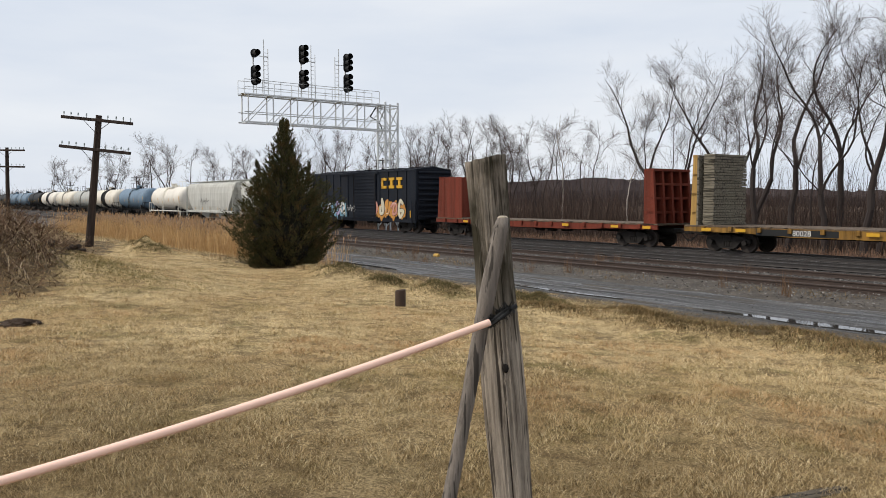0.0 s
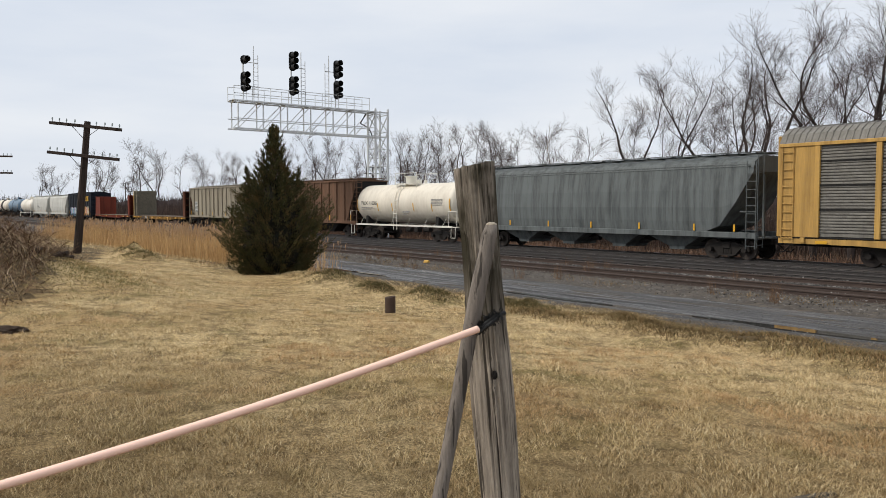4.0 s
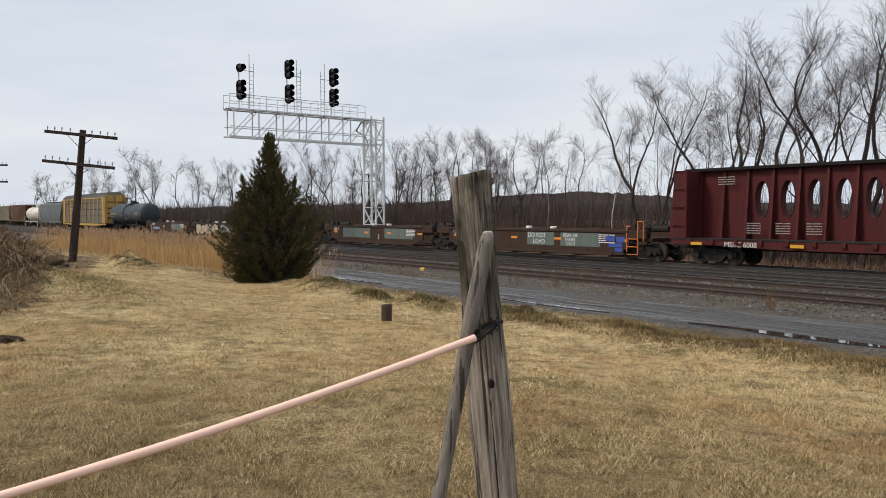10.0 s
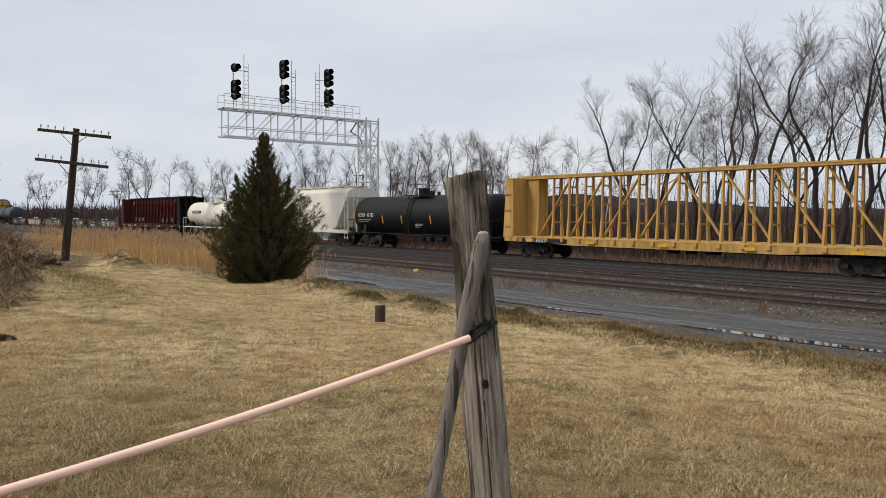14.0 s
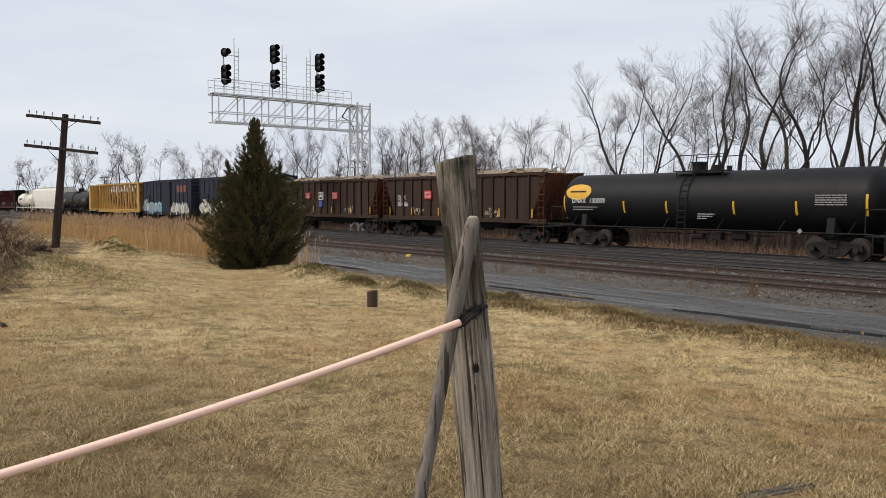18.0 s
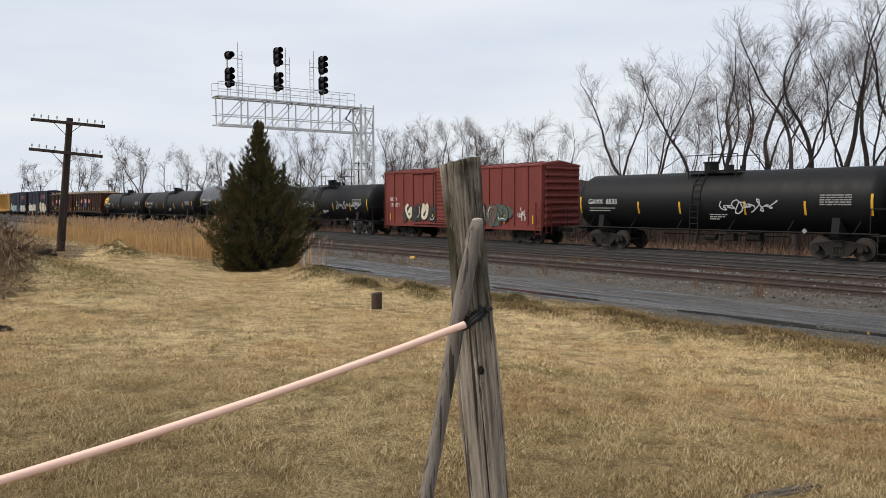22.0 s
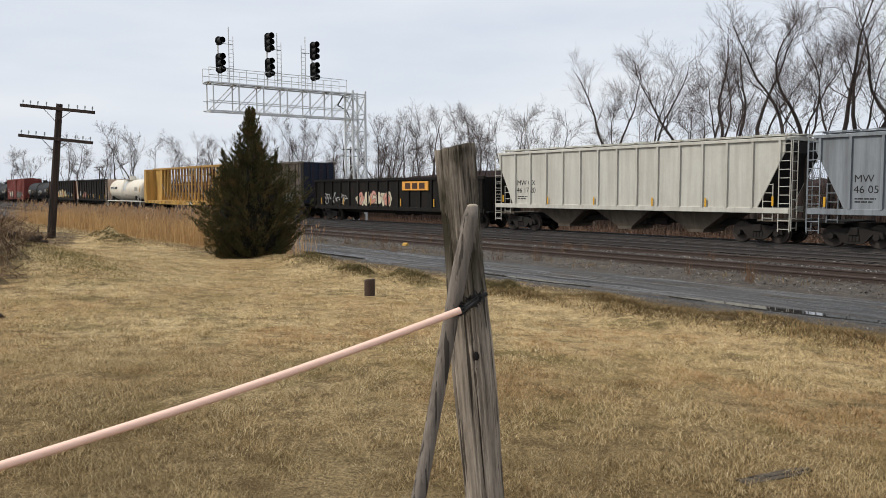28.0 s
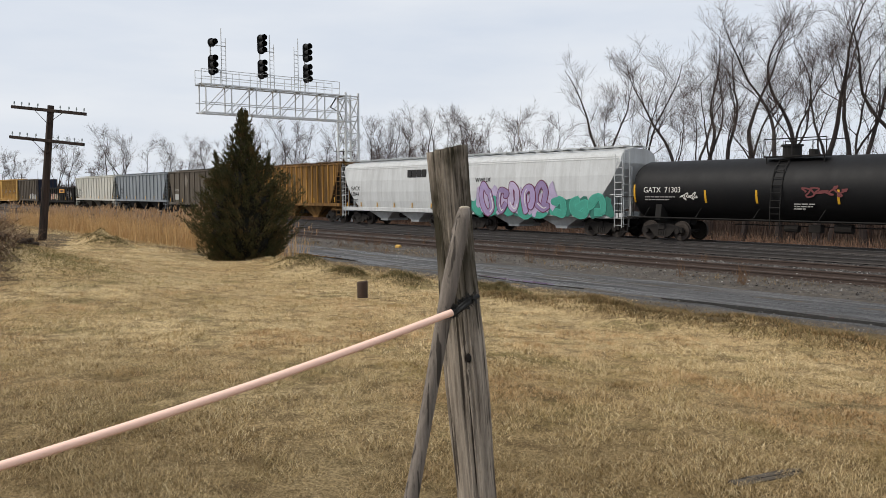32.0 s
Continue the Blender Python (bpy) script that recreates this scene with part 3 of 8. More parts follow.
def build_post():
    bm = fresh()
    n, rows = 110, 90
    rings = []
    for j in range(rows + 1):
        t = j / rows
        z = -0.25 + 2.005 * t
        r = 0.0745 - 0.006 * t + 0.004 * math.sin(2.2 * t * 6)
        ring = []
        for i in range(n):
            a = 6.2832 * i / n
            k = r * (1 + 0.05 * math.cos(2 * a + 0.7) + 0.03 * math.cos(3 * a + 4 * t))
            groove = noise.noise((math.cos(a) * 7, math.sin(a) * 7, z * 0.9))
            fine = noise.noise((math.cos(a) * 19, math.sin(a) * 19, z * 1.6))
            hair = noise.noise((math.cos(a) * 38, math.sin(a) * 38, z * 2.2))
            k -= 0.008 * max(0, groove - 0.1) + 0.012 * max(0, fine - 0.05) + 0.012 * max(0, hair - 0.05)
            # a knot with the grain swelling round it, on the side of the eye
            da, dz = (a - 4.86) * r, z - 1.02
            d2 = (da / 0.011) ** 2 + (dz / 0.02) ** 2
            k += 0.004 * math.exp(-((d2 ** 0.5 - 1.8) / 0.8) ** 2) - 0.008 * math.exp(-d2)
            # a split strip broken off the left edge below the head
            if 1.30 < z < 1.53 and 3.0 < a < 3.7:
                k -= 0.010
            top = 0.006 * noise.noise((math.cos(a) * 2, math.sin(a) * 2, 4)) + 0.008 * math.cos(a) if j >= rows - 1 else 0
            ring.append((k * math.cos(a), k * math.sin(a), z + top))
        rings.append(ring)
    loft(bm, rings)
    post = tagged(new("fence_post", done(bm, "fence_post", POST, True)), "weathered grey wooden fence post with cracks and a knot", "post")
    post.matrix_world = Matrix.Translation((0.189, 2.8, 0.0)) @ pose(0, 0, 0, 0, -4.7, 0)
    bm = fresh()
    bmesh.ops.create_uvsphere(bm, u_segments=14, v_segments=8, radius=1.0, matrix=Matrix.Translation((0.0105, -0.0725, 1.02)) @ Matrix.Diagonal((0.010, 0.005, 0.016, 1)))
    part("knot", bm, plain("knot_wood", rgb(26, 21, 18), 0.95, 0, 0.3, 60.0, 0.5), post, "dark hollow knot")
    return post


build_post()

bm = fresh()
rings = []
a, b = Vector((-0.205, 2.52, 0.0)), Vector((0.108, 2.70, 1.541))
for j in range(41):
    t = j / 40
    c = a.lerp(b, t) + Vector((0.006 * math.sin(5 * t), 0, 0))
    r = 0.0252 + 0.002 * math.sin(9 * t) + 0.0015 * noise.noise((t * 14, 0, 0))
    if j == 40:
        r *= 0.72
    rings.append([(c.x + r * math.cos(6.2832 * i / 14) * (1 + .06 * math.sin(3 * i)), c.y + r * math.sin(6.2832 * i / 14), c.z) for i in range(14)])
loft(bm, rings)
top_ = rings[-1]
stick = tagged(new("leaning_pole", done(bm, "leaning_pole", STICK, True)), "thin grey wooden pole leaning on the fence post", "pole")
bm = fresh()
mid_ = sum((Vector(v) for v in top_), Vector()) / len(top_)
loft(bm, [[mid_ + (Vector(v) - mid_) * k + Vector((0, 0, dz)) for v in top_] for k, dz in ((0.98, -0.002), (0.9, 0.004), (0.5, 0.008))])
part("sawn_end", bm, plain("sawn_wood", rgb(176, 164, 146), 0.85, 0, 0.25, 60.0, 0.3), stick, "pale sawn end")

HOSE = plain("pink_hose", rgb(250, 208, 188), 0.45, 0, 0.04, 6.0)


def hose_line(t):
    """From the post (0) towards the eye and the left (1)."""
    a, b = Vector((0.055, 2.600, 1.198)), Vector((-1.30, 1.86, 0.872))
    v = a.lerp(b, t)
    v.z -= 0.018 * (4 * t * (1 - t))
    return v


bm = fresh()
rings = []
for j in range(261):
    t = j / 260
    c, d = hose_line(t), (hose_line(t + 0.01) - hose_line(t - 0.01)).normalized()
    u = d.cross(Vector((0, 0, 1))).normalized()
    w = u.cross(d)
    r = 0.0122 + (0.0009 if j % 2 else 0.0) * (1 if t > 0.45 else 0.3)
    rings.append([c + u * (r * math.cos(0.5236 * i)) + w * (r * math.sin(0.5236 * i)) for i in range(12)])
# the open end: a thin rim, and the hollow behind it
tip = hose_line(0)
rings.insert(0, [tip + (v - tip) * 0.97 for v in rings[0]])
rings.insert(0, [tip + (v - tip) * 0.72 for v in rings[1]])
rings.insert(0, [v + (hose_line(0.03) - tip) for v in rings[0]])
loft(bm, rings)
hose = tagged(new("hose"), "pale pink ribbed plastic hose strung from the post", "hose")
part("tube", bm, HOSE, hose, smooth=True)
WIRE = plain("black_wire", (0.012, 0.012, 0.012, 1), 0.6, 0.2)
bm = fresh()
rnd = random.Random(8)
for i in range(90):
    t = i / 89
    c = Vector((0.050, 2.645, 1.186)).lerp(Vector((0.125, 2.66, 1.238)), t)
    for _ in range(4):
        rod(bm, c, c + Vector((rnd.uniform(-.022, .022), rnd.uniform(-.018, .006), rnd.uniform(-.020, .026))), 0.0015, 3)
pipe(bm, [(0.045, 2.65, 1.182), (0.07, 2.64, 1.20), (0.11, 2.65, 1.232), (0.148, 2.68, 1.242)], 0.008, 7)
pipe(bm, [(0.055, 2.64, 1.176), (0.09, 2.635, 1.205), (0.12, 2.65, 1.228)], 0.007, 7)
part("wire_tie", bm, WIRE, hose, "twisted black wire tie")

# short dark pipe standing in the lawn
bm = fresh()
PIPE = plain("dark_pipe", rgb(70, 54, 44), 0.7, 0.2, 0.3, 8.0)
rings = []
for r, z in ((0.086, -0.1), (0.09, 0.0), (0.09, 0.27), (0.088, 0.285), (0.07, 0.285), (0.068, 0.12)):
    rings.append([(r * math.cos(0.2618 * i), r * math.sin(0.2618 * i), z + (0.012 * math.cos(0.2618 * i) if z > 0.2 else 0)) for i in range(24)])
loft(bm, rings)
stub = tagged(new("pipe_stub", done(bm, "pipe_stub", PIPE, True)), "short dark brown pipe stub standing in the lawn", "pipe")
stub.location = (-1.2, 13.34, ground_z(*sp_of(-1.2, 13.34)) - 0.01)

# old plank sunk in the grass
bm = fresh()
rings = []
for j in range(22):
    t = j / 21
    w = 0.075 * (1 - 0.5 * abs(t - 0.5) ** 2) * (1 if t < 0.95 else 0.7)
    x = -0.45 + 0.9 * t
    rings.append([(x, -w + .008 * noise.noise((t * 9, 0, 0)), 0), (x, w, -0.01), (x, w * 0.8, 0.045 + .008 * noise.noise((t * 12, 3, 0))), (x, 0, 0.05 + .012 * noise.noise((t * 12, 5, 0))), (x, -w * 0.85, 0.035)])
loft(bm, rings)
old = tagged(new("old_plank", done(bm, "old_plank", wood_grain("plank_wood", rgb(104, 95, 82), rgb(60, 52, 44), along=(0.05, 1, 1), scale=40))), "split grey plank half sunk in the lawn", "plank")
old.matrix_world = Matrix.Translation((1.93, 4.46, ground_z(*sp_of(1.93, 4.46)) - 0.012)) @ pose(0, 0, 0, 0, 3, 30) @ Matrix.Scale(0.66, 4)
foot = tagged(new("old_plank", old.data), "split grey plank lying at the foot of the post", "plank")
foot.matrix_world = Matrix.Translation((0.03, 3.6, ground_z(*sp_of(0.03, 3.6)))) @ pose(0, 0, 0, 0, 0, 14)

# ---- dry grass ----
GRASS = island("dry_grass", [rgb(236, 212, 164), rgb(204, 176, 128), rgb(248, 230, 188), rgb(166, 140, 96), rgb(92, 76, 50), rgb(224, 196, 146)], 0.9, 0.1,
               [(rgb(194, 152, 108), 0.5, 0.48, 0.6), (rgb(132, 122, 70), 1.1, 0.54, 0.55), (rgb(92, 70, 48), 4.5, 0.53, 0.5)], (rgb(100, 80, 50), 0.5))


def grass(name, blades, material, label):
    """blades: x, y, z, height, lean x, lean y, width, turn; each a bent strip of two faces."""
    b = np.array(blades)
    n = len(b)
    c, s = np.cos(b[:, 7]) * b[:, 6], np.sin(b[:, 7]) * b[:, 6]
    base, v = b[:, :3], np.zeros((n, 5, 3))
    v[:, 0] = base + np.stack([-c, -s, np.zeros(n)], 1)
    v[:, 1] = base + np.stack([c, s, np.zeros(n)], 1)
    mid = base + np.stack([b[:, 4] * .35, b[:, 5] * .35, b[:, 3] * .6], 1)
    v[:, 2] = mid + np.stack([c, s, np.zeros(n)], 1) * .7
    v[:, 3] = mid - np.stack([c, s, np.zeros(n)], 1) * .7
    v[:, 4] = base + np.stack([b[:, 4], b[:, 5], b[:, 3]], 1)
    me = bpy.data.meshes.new(name)
    me.vertices.add(n * 5)
    me.vertices.foreach_set("co", v.ravel())
    at = np.arange(n)[:, None] * 5
    loops = (at + np.array([[0, 1, 2, 3, 3, 2, 4]])).ravel()
    me.loops.add(n * 7)
    me.loops.foreach_set("vertex_index", loops)
    me.polygons.add(n * 2)
    starts = (np.arange(n)[:, None] * 7 + np.array([[0, 4]])).ravel()
    me.polygons.foreach_set("loop_start", starts)
    me.update(calc_edges=True)
    me.validate()
    me.materials.append(material)
    tagged(new(name, me), label, "grass", kind="stuff")


class Field:
    """A function of the plan, tabled on a grid for quick reading."""

    def __init__(self, f, x0, x1, y0, y1, step):
        self.x0, self.y0, self.k = x0, y0, step
        self.t = np.array([[f(x, y) for y in np.arange(y0, y1 + step, step)] for x in np.arange(x0, x1 + step, step)])

    def __call__(self, x, y):
        u, v = np.clip((x - self.x0) / self.k, 0, self.t.shape[0] - 1.01), np.clip((y - self.y0) / self.k, 0, self.t.shape[1] - 1.01)
        i, j = u.astype(int), v.astype(int)
        u, v = u - i, v - j
        t = self.t
        return t[i, j] * (1 - u) * (1 - v) + t[i + 1, j] * u * (1 - v) + t[i, j + 1] * (1 - u) * v + t[i + 1, j + 1] * u * v


HEIGHT = Field(ground_z, -48.0, 14.0, -8.0, 14.0, 0.2)
TUFT = Field(lambda x, y: noise.noise((x * 2.3, y * 2.3, 3.0)) + 0.5 * noise.noise((x * 6.0, y * 6.0, 8.0)), -26.0, 26.0, 2.0, 37.0, 0.1)


def lawn():
    rnd = np.random.RandomState(3)
    # from, to, blades, height, half width
    spans = [(3.2, 5, 80000, 0.028, 0.0019), (5, 8, 98000, 0.029, 0.0024), (8, 13, 80000, 0.030, 0.0034), (13, 22, 48000, 0.031, 0.0056), (22, 36, 24000, 0.034, 0.010)]
    out = []
    for y0, y1, count, h, wide in spans:
        y = y0 + (y1 - y0) * rnd.rand(count)
        x = (rnd.rand(count) * 2 - 1) * (y * 0.64 + 0.3)
        s, p = x * DX + y * DY, x * NX + y * NY
        tuft = TUFT(x, y)
        keep = (p < np.interp(s, [-30, -24, -20, -13, -8, -4], [9.4, 9.6, 12.2, 11.8, 10.4, 9.9]) + 0.5 * np.sin(s * 1.3) * np.sin(s * 0.37 + 1)) & ((tuft > -0.2) | (rnd.rand(count) < 0.4))
        hh = h * (0.4 + 1.0 * rnd.rand(count)) * np.clip(1 + 1.1 * tuft, 0.3, 2.2)
        lean = hh * 1.3 + 0.004
        rows = np.stack([x, y, HEIGHT(s, p) - 0.004, hh, rnd.uniform(-1, 1, count) * lean, rnd.uniform(-1, 1, count) * lean, wide * (0.6 + 0.8 * rnd.rand(count)), rnd.rand(count) * 3.14], 1)
        out.append(rows[keep])
    grass("lawn_grass", np.concatenate(out), GRASS, "short dry tawny winter grass with green patches")


lawn()


def green_patch():
    """Grass that has stayed green, beside the brush heap."""
    rnd = np.random.RandomState(14)
    out = []
    for _ in range(4500):
        s, p = -16.8 + 1.5 * rnd.randn(), 3.9 + 0.6 * rnd.randn()
        v = plan(s, p, ground_z(s, p) - 0.004)
        out.append((v.x, v.y, v.z, rnd.uniform(0.02, 0.045), rnd.uniform(-.05, .05), rnd.uniform(-.05, .05), 0.005, rnd.rand() * 3.14))
    grass("green_grass", out, island("green_blade", [rgb(126, 116, 70), rgb(104, 100, 60), rgb(160, 140, 94), rgb(80, 74, 48)], 0.9, 0.1), "patch of greener grass beside the brush heap")


green_patch()
TALL = island("tall_dry_grass", [rgb(150, 125, 87), rgb(110, 90, 64), rgb(184, 155, 110), rgb(72, 60, 44), rgb(126, 103, 70)], 0.9, 0.1, [(rgb(88, 74, 52), 1.1, 0.48, 0.6), (rgb(54, 46, 34), 3.5, 0.53, 0.6)])
RANK = island("rank_grass", [rgb(102, 94, 62), rgb(76, 71, 47), rgb(136, 122, 84), rgb(50, 46, 32)], 0.9, 0.1)


def rough_grass():
    rnd = np.random.RandomState(4)
    out, dark, weeds = [], [], []

    def sow(to, s, p, z, hh, lean, width):
        v = plan(s, p, z)
        to.append((v.x, v.y, v.z, hh, rnd.uniform(-lean, lean), rnd.uniform(-lean, lean), width, rnd.rand() * 3.14))

    straw = []

    def s_dark(s):
        return s < -26 or -18.5 < s < -10

    def cover(s, other):
        return straw if s < -11 + 2 * noise.noise((s, 0, 0)) and rnd.rand() < 0.8 else other

    for hs, hp, rs, rp, h in HUMMOCKS:
        green = 0.9 if s_dark(hs) else 0.25
        for _ in range(2000):
            s, p = hs + rs * rnd.randn() * 0.5, hp + rp * rnd.randn() * 0.5
            sow(dark if rnd.rand() < green else straw if hs < -12.5 else out, s, p, ground_z(s, p) - 0.01, rnd.uniform(0.04, 0.10), 0.1, 0.0045)
    # tufts strewn along the lawn's ragged edge
    for _ in range(300):
        cs, cp = -26 + 33 * rnd.rand(), 9.9 + 3.2 * rnd.rand()
        r, hh = rnd.uniform(0.1, 0.32), rnd.uniform(0.04, 0.13)
        for _ in range(60):
            s, p = cs + r * rnd.randn() * 1.4, cp + r * rnd.randn() * 0.6
            sow(dark if rnd.rand() < 0.3 else cover(s, out), s, p, ground_z(s, p) - 0.01, hh * rnd.uniform(0.5, 1.2), 0.12, 0.004)
    for _ in range(34000):
        s, p = -24 + 31 * rnd.rand(), 10.0 + 4.8 * rnd.rand()
        sow(cover(s, out if rnd.rand() < 0.6 else dark), s, p, ground_z(s, p) - 0.01, rnd.uniform(0.02, 0.09), 0.13, 0.0036)
    for _ in range(7000):
        s, p = -50 + 56 * rnd.rand(), 18.7 + 2.6 * rnd.rand()
        if noise.noise((s * .5, p * .5, 7)) < 0.08:
            continue
        sow(out, s, p, ground_z(s, p), rnd.uniform(0.04, 0.16), 0.1, 0.006)
    for _ in range(9000):
        s, p = -62 + 38 * rnd.rand(), 9.0 + 2.4 * rnd.rand()
        sow(straw, s, p, ground_z(s, p) - 0.01, rnd.uniform(0.04, 0.14), 0.12, 0.007)
    # a few tall dead weeds beside the siding
    for _ in range(40):
        cs, cp = -34 + 40 * rnd.rand(), 18.2 + 7.2 * rnd.rand()
        for _ in range(26):
            s, p = cs + 0.09 * rnd.randn(), cp + 0.09 * rnd.randn()
            sow(weeds, s, p, ground_z(s, p), rnd.uniform(0.2, 0.75), 0.25, 0.005)
    bank = []
    for _ in range(12000):
        s, p = -90 + 110 * rnd.rand(), 37.5 + 5 * rnd.rand()
        sow(bank, s, p, ground_z(s, p), rnd.uniform(0.15, 0.7), 0.3, 0.012)
    grass("bank_grass", bank, island("bank_litter", [rgb(134, 104, 86), rgb(106, 82, 69), rgb(154, 124, 102), rgb(82, 65, 56)], 0.95, 0.05), "reddish-brown dead growth on the far bank")
    grass("hummock_grass", dark, RANK, "rank greenish-brown grass on the hummocks")
    grass("dead_weeds", weeds, island("weed_stalk", [rgb(118, 92, 70), rgb(92, 72, 56), rgb(140, 112, 86)], 0.95, 0.05), "tall dead weeds beside the siding")
    grass("straw_grass", straw, GRASS, "matted straw-coloured grass on the lawn's edge")
    grass("verge_grass", out, TALL, "long matted dry grass and weeds on the banks")


rough_grass()

REED = island("reed_stalk", [rgb(214, 176, 122), rgb(184, 146, 98), rgb(232, 198, 146), rgb(150, 116, 76)], 0.85, 0.1, [(rgb(150, 112, 74), 0.9, 0.48, 0.6)])


def reeds():
    rnd = np.random.RandomState(6)
    out, plumes = [], []
    for _ in range(11000):
        s = -62 + 36.5 * rnd.rand() ** 0.85
        p = 9.9 + 4.8 * rnd.rand()
        front = p - 10.6 - 0.9 * noise.noise((s * .7, 0, 2)) - 0.4 * noise.noise((s * 2.7, 0, 5))
        if front < 0.7 * rnd.rand() - 0.4:
            continue
        v = plan(s, p, ground_z(s, p))
        hh = rnd.uniform(0.6, 1.5) * (1 + 0.3 * noise.noise((s * .4, p * .4, 1))) * min(1.0, 0.62 + 0.5 * max(front, 0.0))
        lx, ly = rnd.uniform(-.25, .25), rnd.uniform(-.25, .25)
        out.append((v.x, v.y, v.z, hh, lx, ly, 0.007, rnd.rand() * 3.14))
        if hh > 1.0 and rnd.rand() < 0.5:
            for _ in range(4):
                plumes.append((v.x + lx, v.y + ly, v.z + hh - 0.14 * rnd.rand(), rnd.uniform(0.06, 0.2), rnd.uniform(-.03, .13), rnd.uniform(-.07, .07), 0.011, rnd.rand() * 3.14))
    grass("reed_bed", out, REED, "dense bed of dry golden reeds")
    grass("reed_plumes", plumes, island("reed_plume", [rgb(190, 158, 122), rgb(160, 128, 96), rgb(212, 184, 150)], 0.95, 0.05), "feathery seed heads of the reeds")


reeds()


# ---- dark cedar ----
CEDAR = island("cedar_leaf", [rgb(62, 66, 42), rgb(80, 78, 49), rgb(48, 52, 34), rgb(96, 84, 54), rgb(70, 72, 45)], 0.85, 0.12, [(rgb(104, 82, 52), 3.0, 0.50, 0.6), (rgb(36, 40, 26), 1.6, 0.52, 0.5)])
CEDAR_SHADE = plain("cedar_shade", rgb(24, 23, 15), 1.0, 0, 0.5, 9.0, 0.8)
BARK = plain("brown_bark", rgb(84, 70, 60), 0.9, 0, 0.35, 6.0, 0.5)


def cedar(x, y, h, w):
    """Rising branches from one stem, each a plume of scaly sprays; a thin leader and two lesser tops."""
    rnd = random.Random(12)
    root = tagged(new("cedar_tree"), "dense dark green cedar with a thin ragged top", "tree")
    root.location = (x, y, ground_z(*sp_of(x, y)) - 0.03)
    bm = fresh()
    rod(bm, (0, 0, 0), (0.05, 0, h * 0.97), 0.1, 8, 0.012)
    part("trunk", bm, BARK, root)
    body = [(0.0, 0.52), (0.04, 0.74), (0.14, 0.93), (0.26, 1.03), (0.37, 1.02), (0.46, 0.93), (0.55, 0.80), (0.63, 0.60), (0.69, 0.36), (0.75, 0.21), (0.86, 0.14), (0.95, 0.07), (1.0, 0.01)]

    def radius(t):
        return w / 2 * float(np.interp(t, [q[0] for q in body], [q[1] for q in body]))

    # added solid core against see-through; its near-black stands for shade inside the crown
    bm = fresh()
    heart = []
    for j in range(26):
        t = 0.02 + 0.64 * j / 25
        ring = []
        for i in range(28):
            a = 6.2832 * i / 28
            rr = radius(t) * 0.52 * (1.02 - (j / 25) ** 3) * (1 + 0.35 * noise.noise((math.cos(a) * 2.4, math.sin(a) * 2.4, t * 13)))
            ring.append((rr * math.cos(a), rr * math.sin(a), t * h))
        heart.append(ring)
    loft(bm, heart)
    part("inner_crown", bm, CEDAR_SHADE, root)
    vs, fs, bv, bf = [], [], [], []

    def plume(foot, tip, count, wide):
        """One branch: sprays along its outer two thirds, bending upward at the end."""
        run = tip - foot
        sag = Vector((0, 0, -0.16 * run.length))
        tube(bv, bf, foot, foot + run * 0.6 + sag * 0.6, 0.014, 0.006, 3)
        for k in range(count):
            u = 0.2 + 0.8 * rnd.random() ** 0.7
            c = foot + run * u + sag * (4 * u * (1 - u))
            ww = wide * (1.15 - u) ** 0.7
            c += Vector((rnd.gauss(0, ww), rnd.gauss(0, ww), rnd.gauss(0, ww * 0.8)))
            out = (run.normalized() * 0.9 + Vector((rnd.uniform(-.6, .6), rnd.uniform(-.6, .6), rnd.uniform(0.1, 1.0)))).normalized()
            side = out.cross(Vector((rnd.uniform(-1, 1), rnd.uniform(-1, 1), rnd.uniform(-1, 1)))).normalized() * rnd.uniform(0.007, 0.014)
            ln = rnd.uniform(0.05, 0.11)
            q = len(vs)
            vs.extend([tuple(c - side), tuple(c + side), tuple(c + out * ln * .6 + side * .7), tuple(c + out * ln), tuple(c + out * ln * .6 - side * .7)])
            fs.append((q, q + 1, q + 2, q + 3, q + 4))

    for n_ in range(700):
        t = 0.02 + 0.96 * (n_ / 700) ** 0.98
        a = n_ * 2.39996 + rnd.uniform(-.4, .4)
        r = radius(t) * (rnd.uniform(0.7, 1.0) if n_ % 7 or t < 0.3 else rnd.uniform(1.0, 1.2)) * (1 if t < 0.72 else rnd.uniform(0.5, 1.7)) * (1 + 0.22 * noise.noise((math.cos(a) * 1.6, math.sin(a) * 1.6, t * 9)))
        rise = (0.25 + 0.75 * t) * rnd.uniform(0.35, 0.75) * (0.25 + r)
        tip = Vector((r * math.cos(a), r * math.sin(a), t * h))
        foot = Vector((0.05 * math.cos(a), 0.05 * math.sin(a), max(0.08, t * h - rise)))
        if t < 0.12:
            tip.z = max(tip.z, 0.12)
        plume(foot, tip, int((28 + 78 * min(1.0, r / 1.0)) * (1.0 if t < 0.72 else 0.6)), 0.022 + 0.085 * min(1.0, r / 1.2))
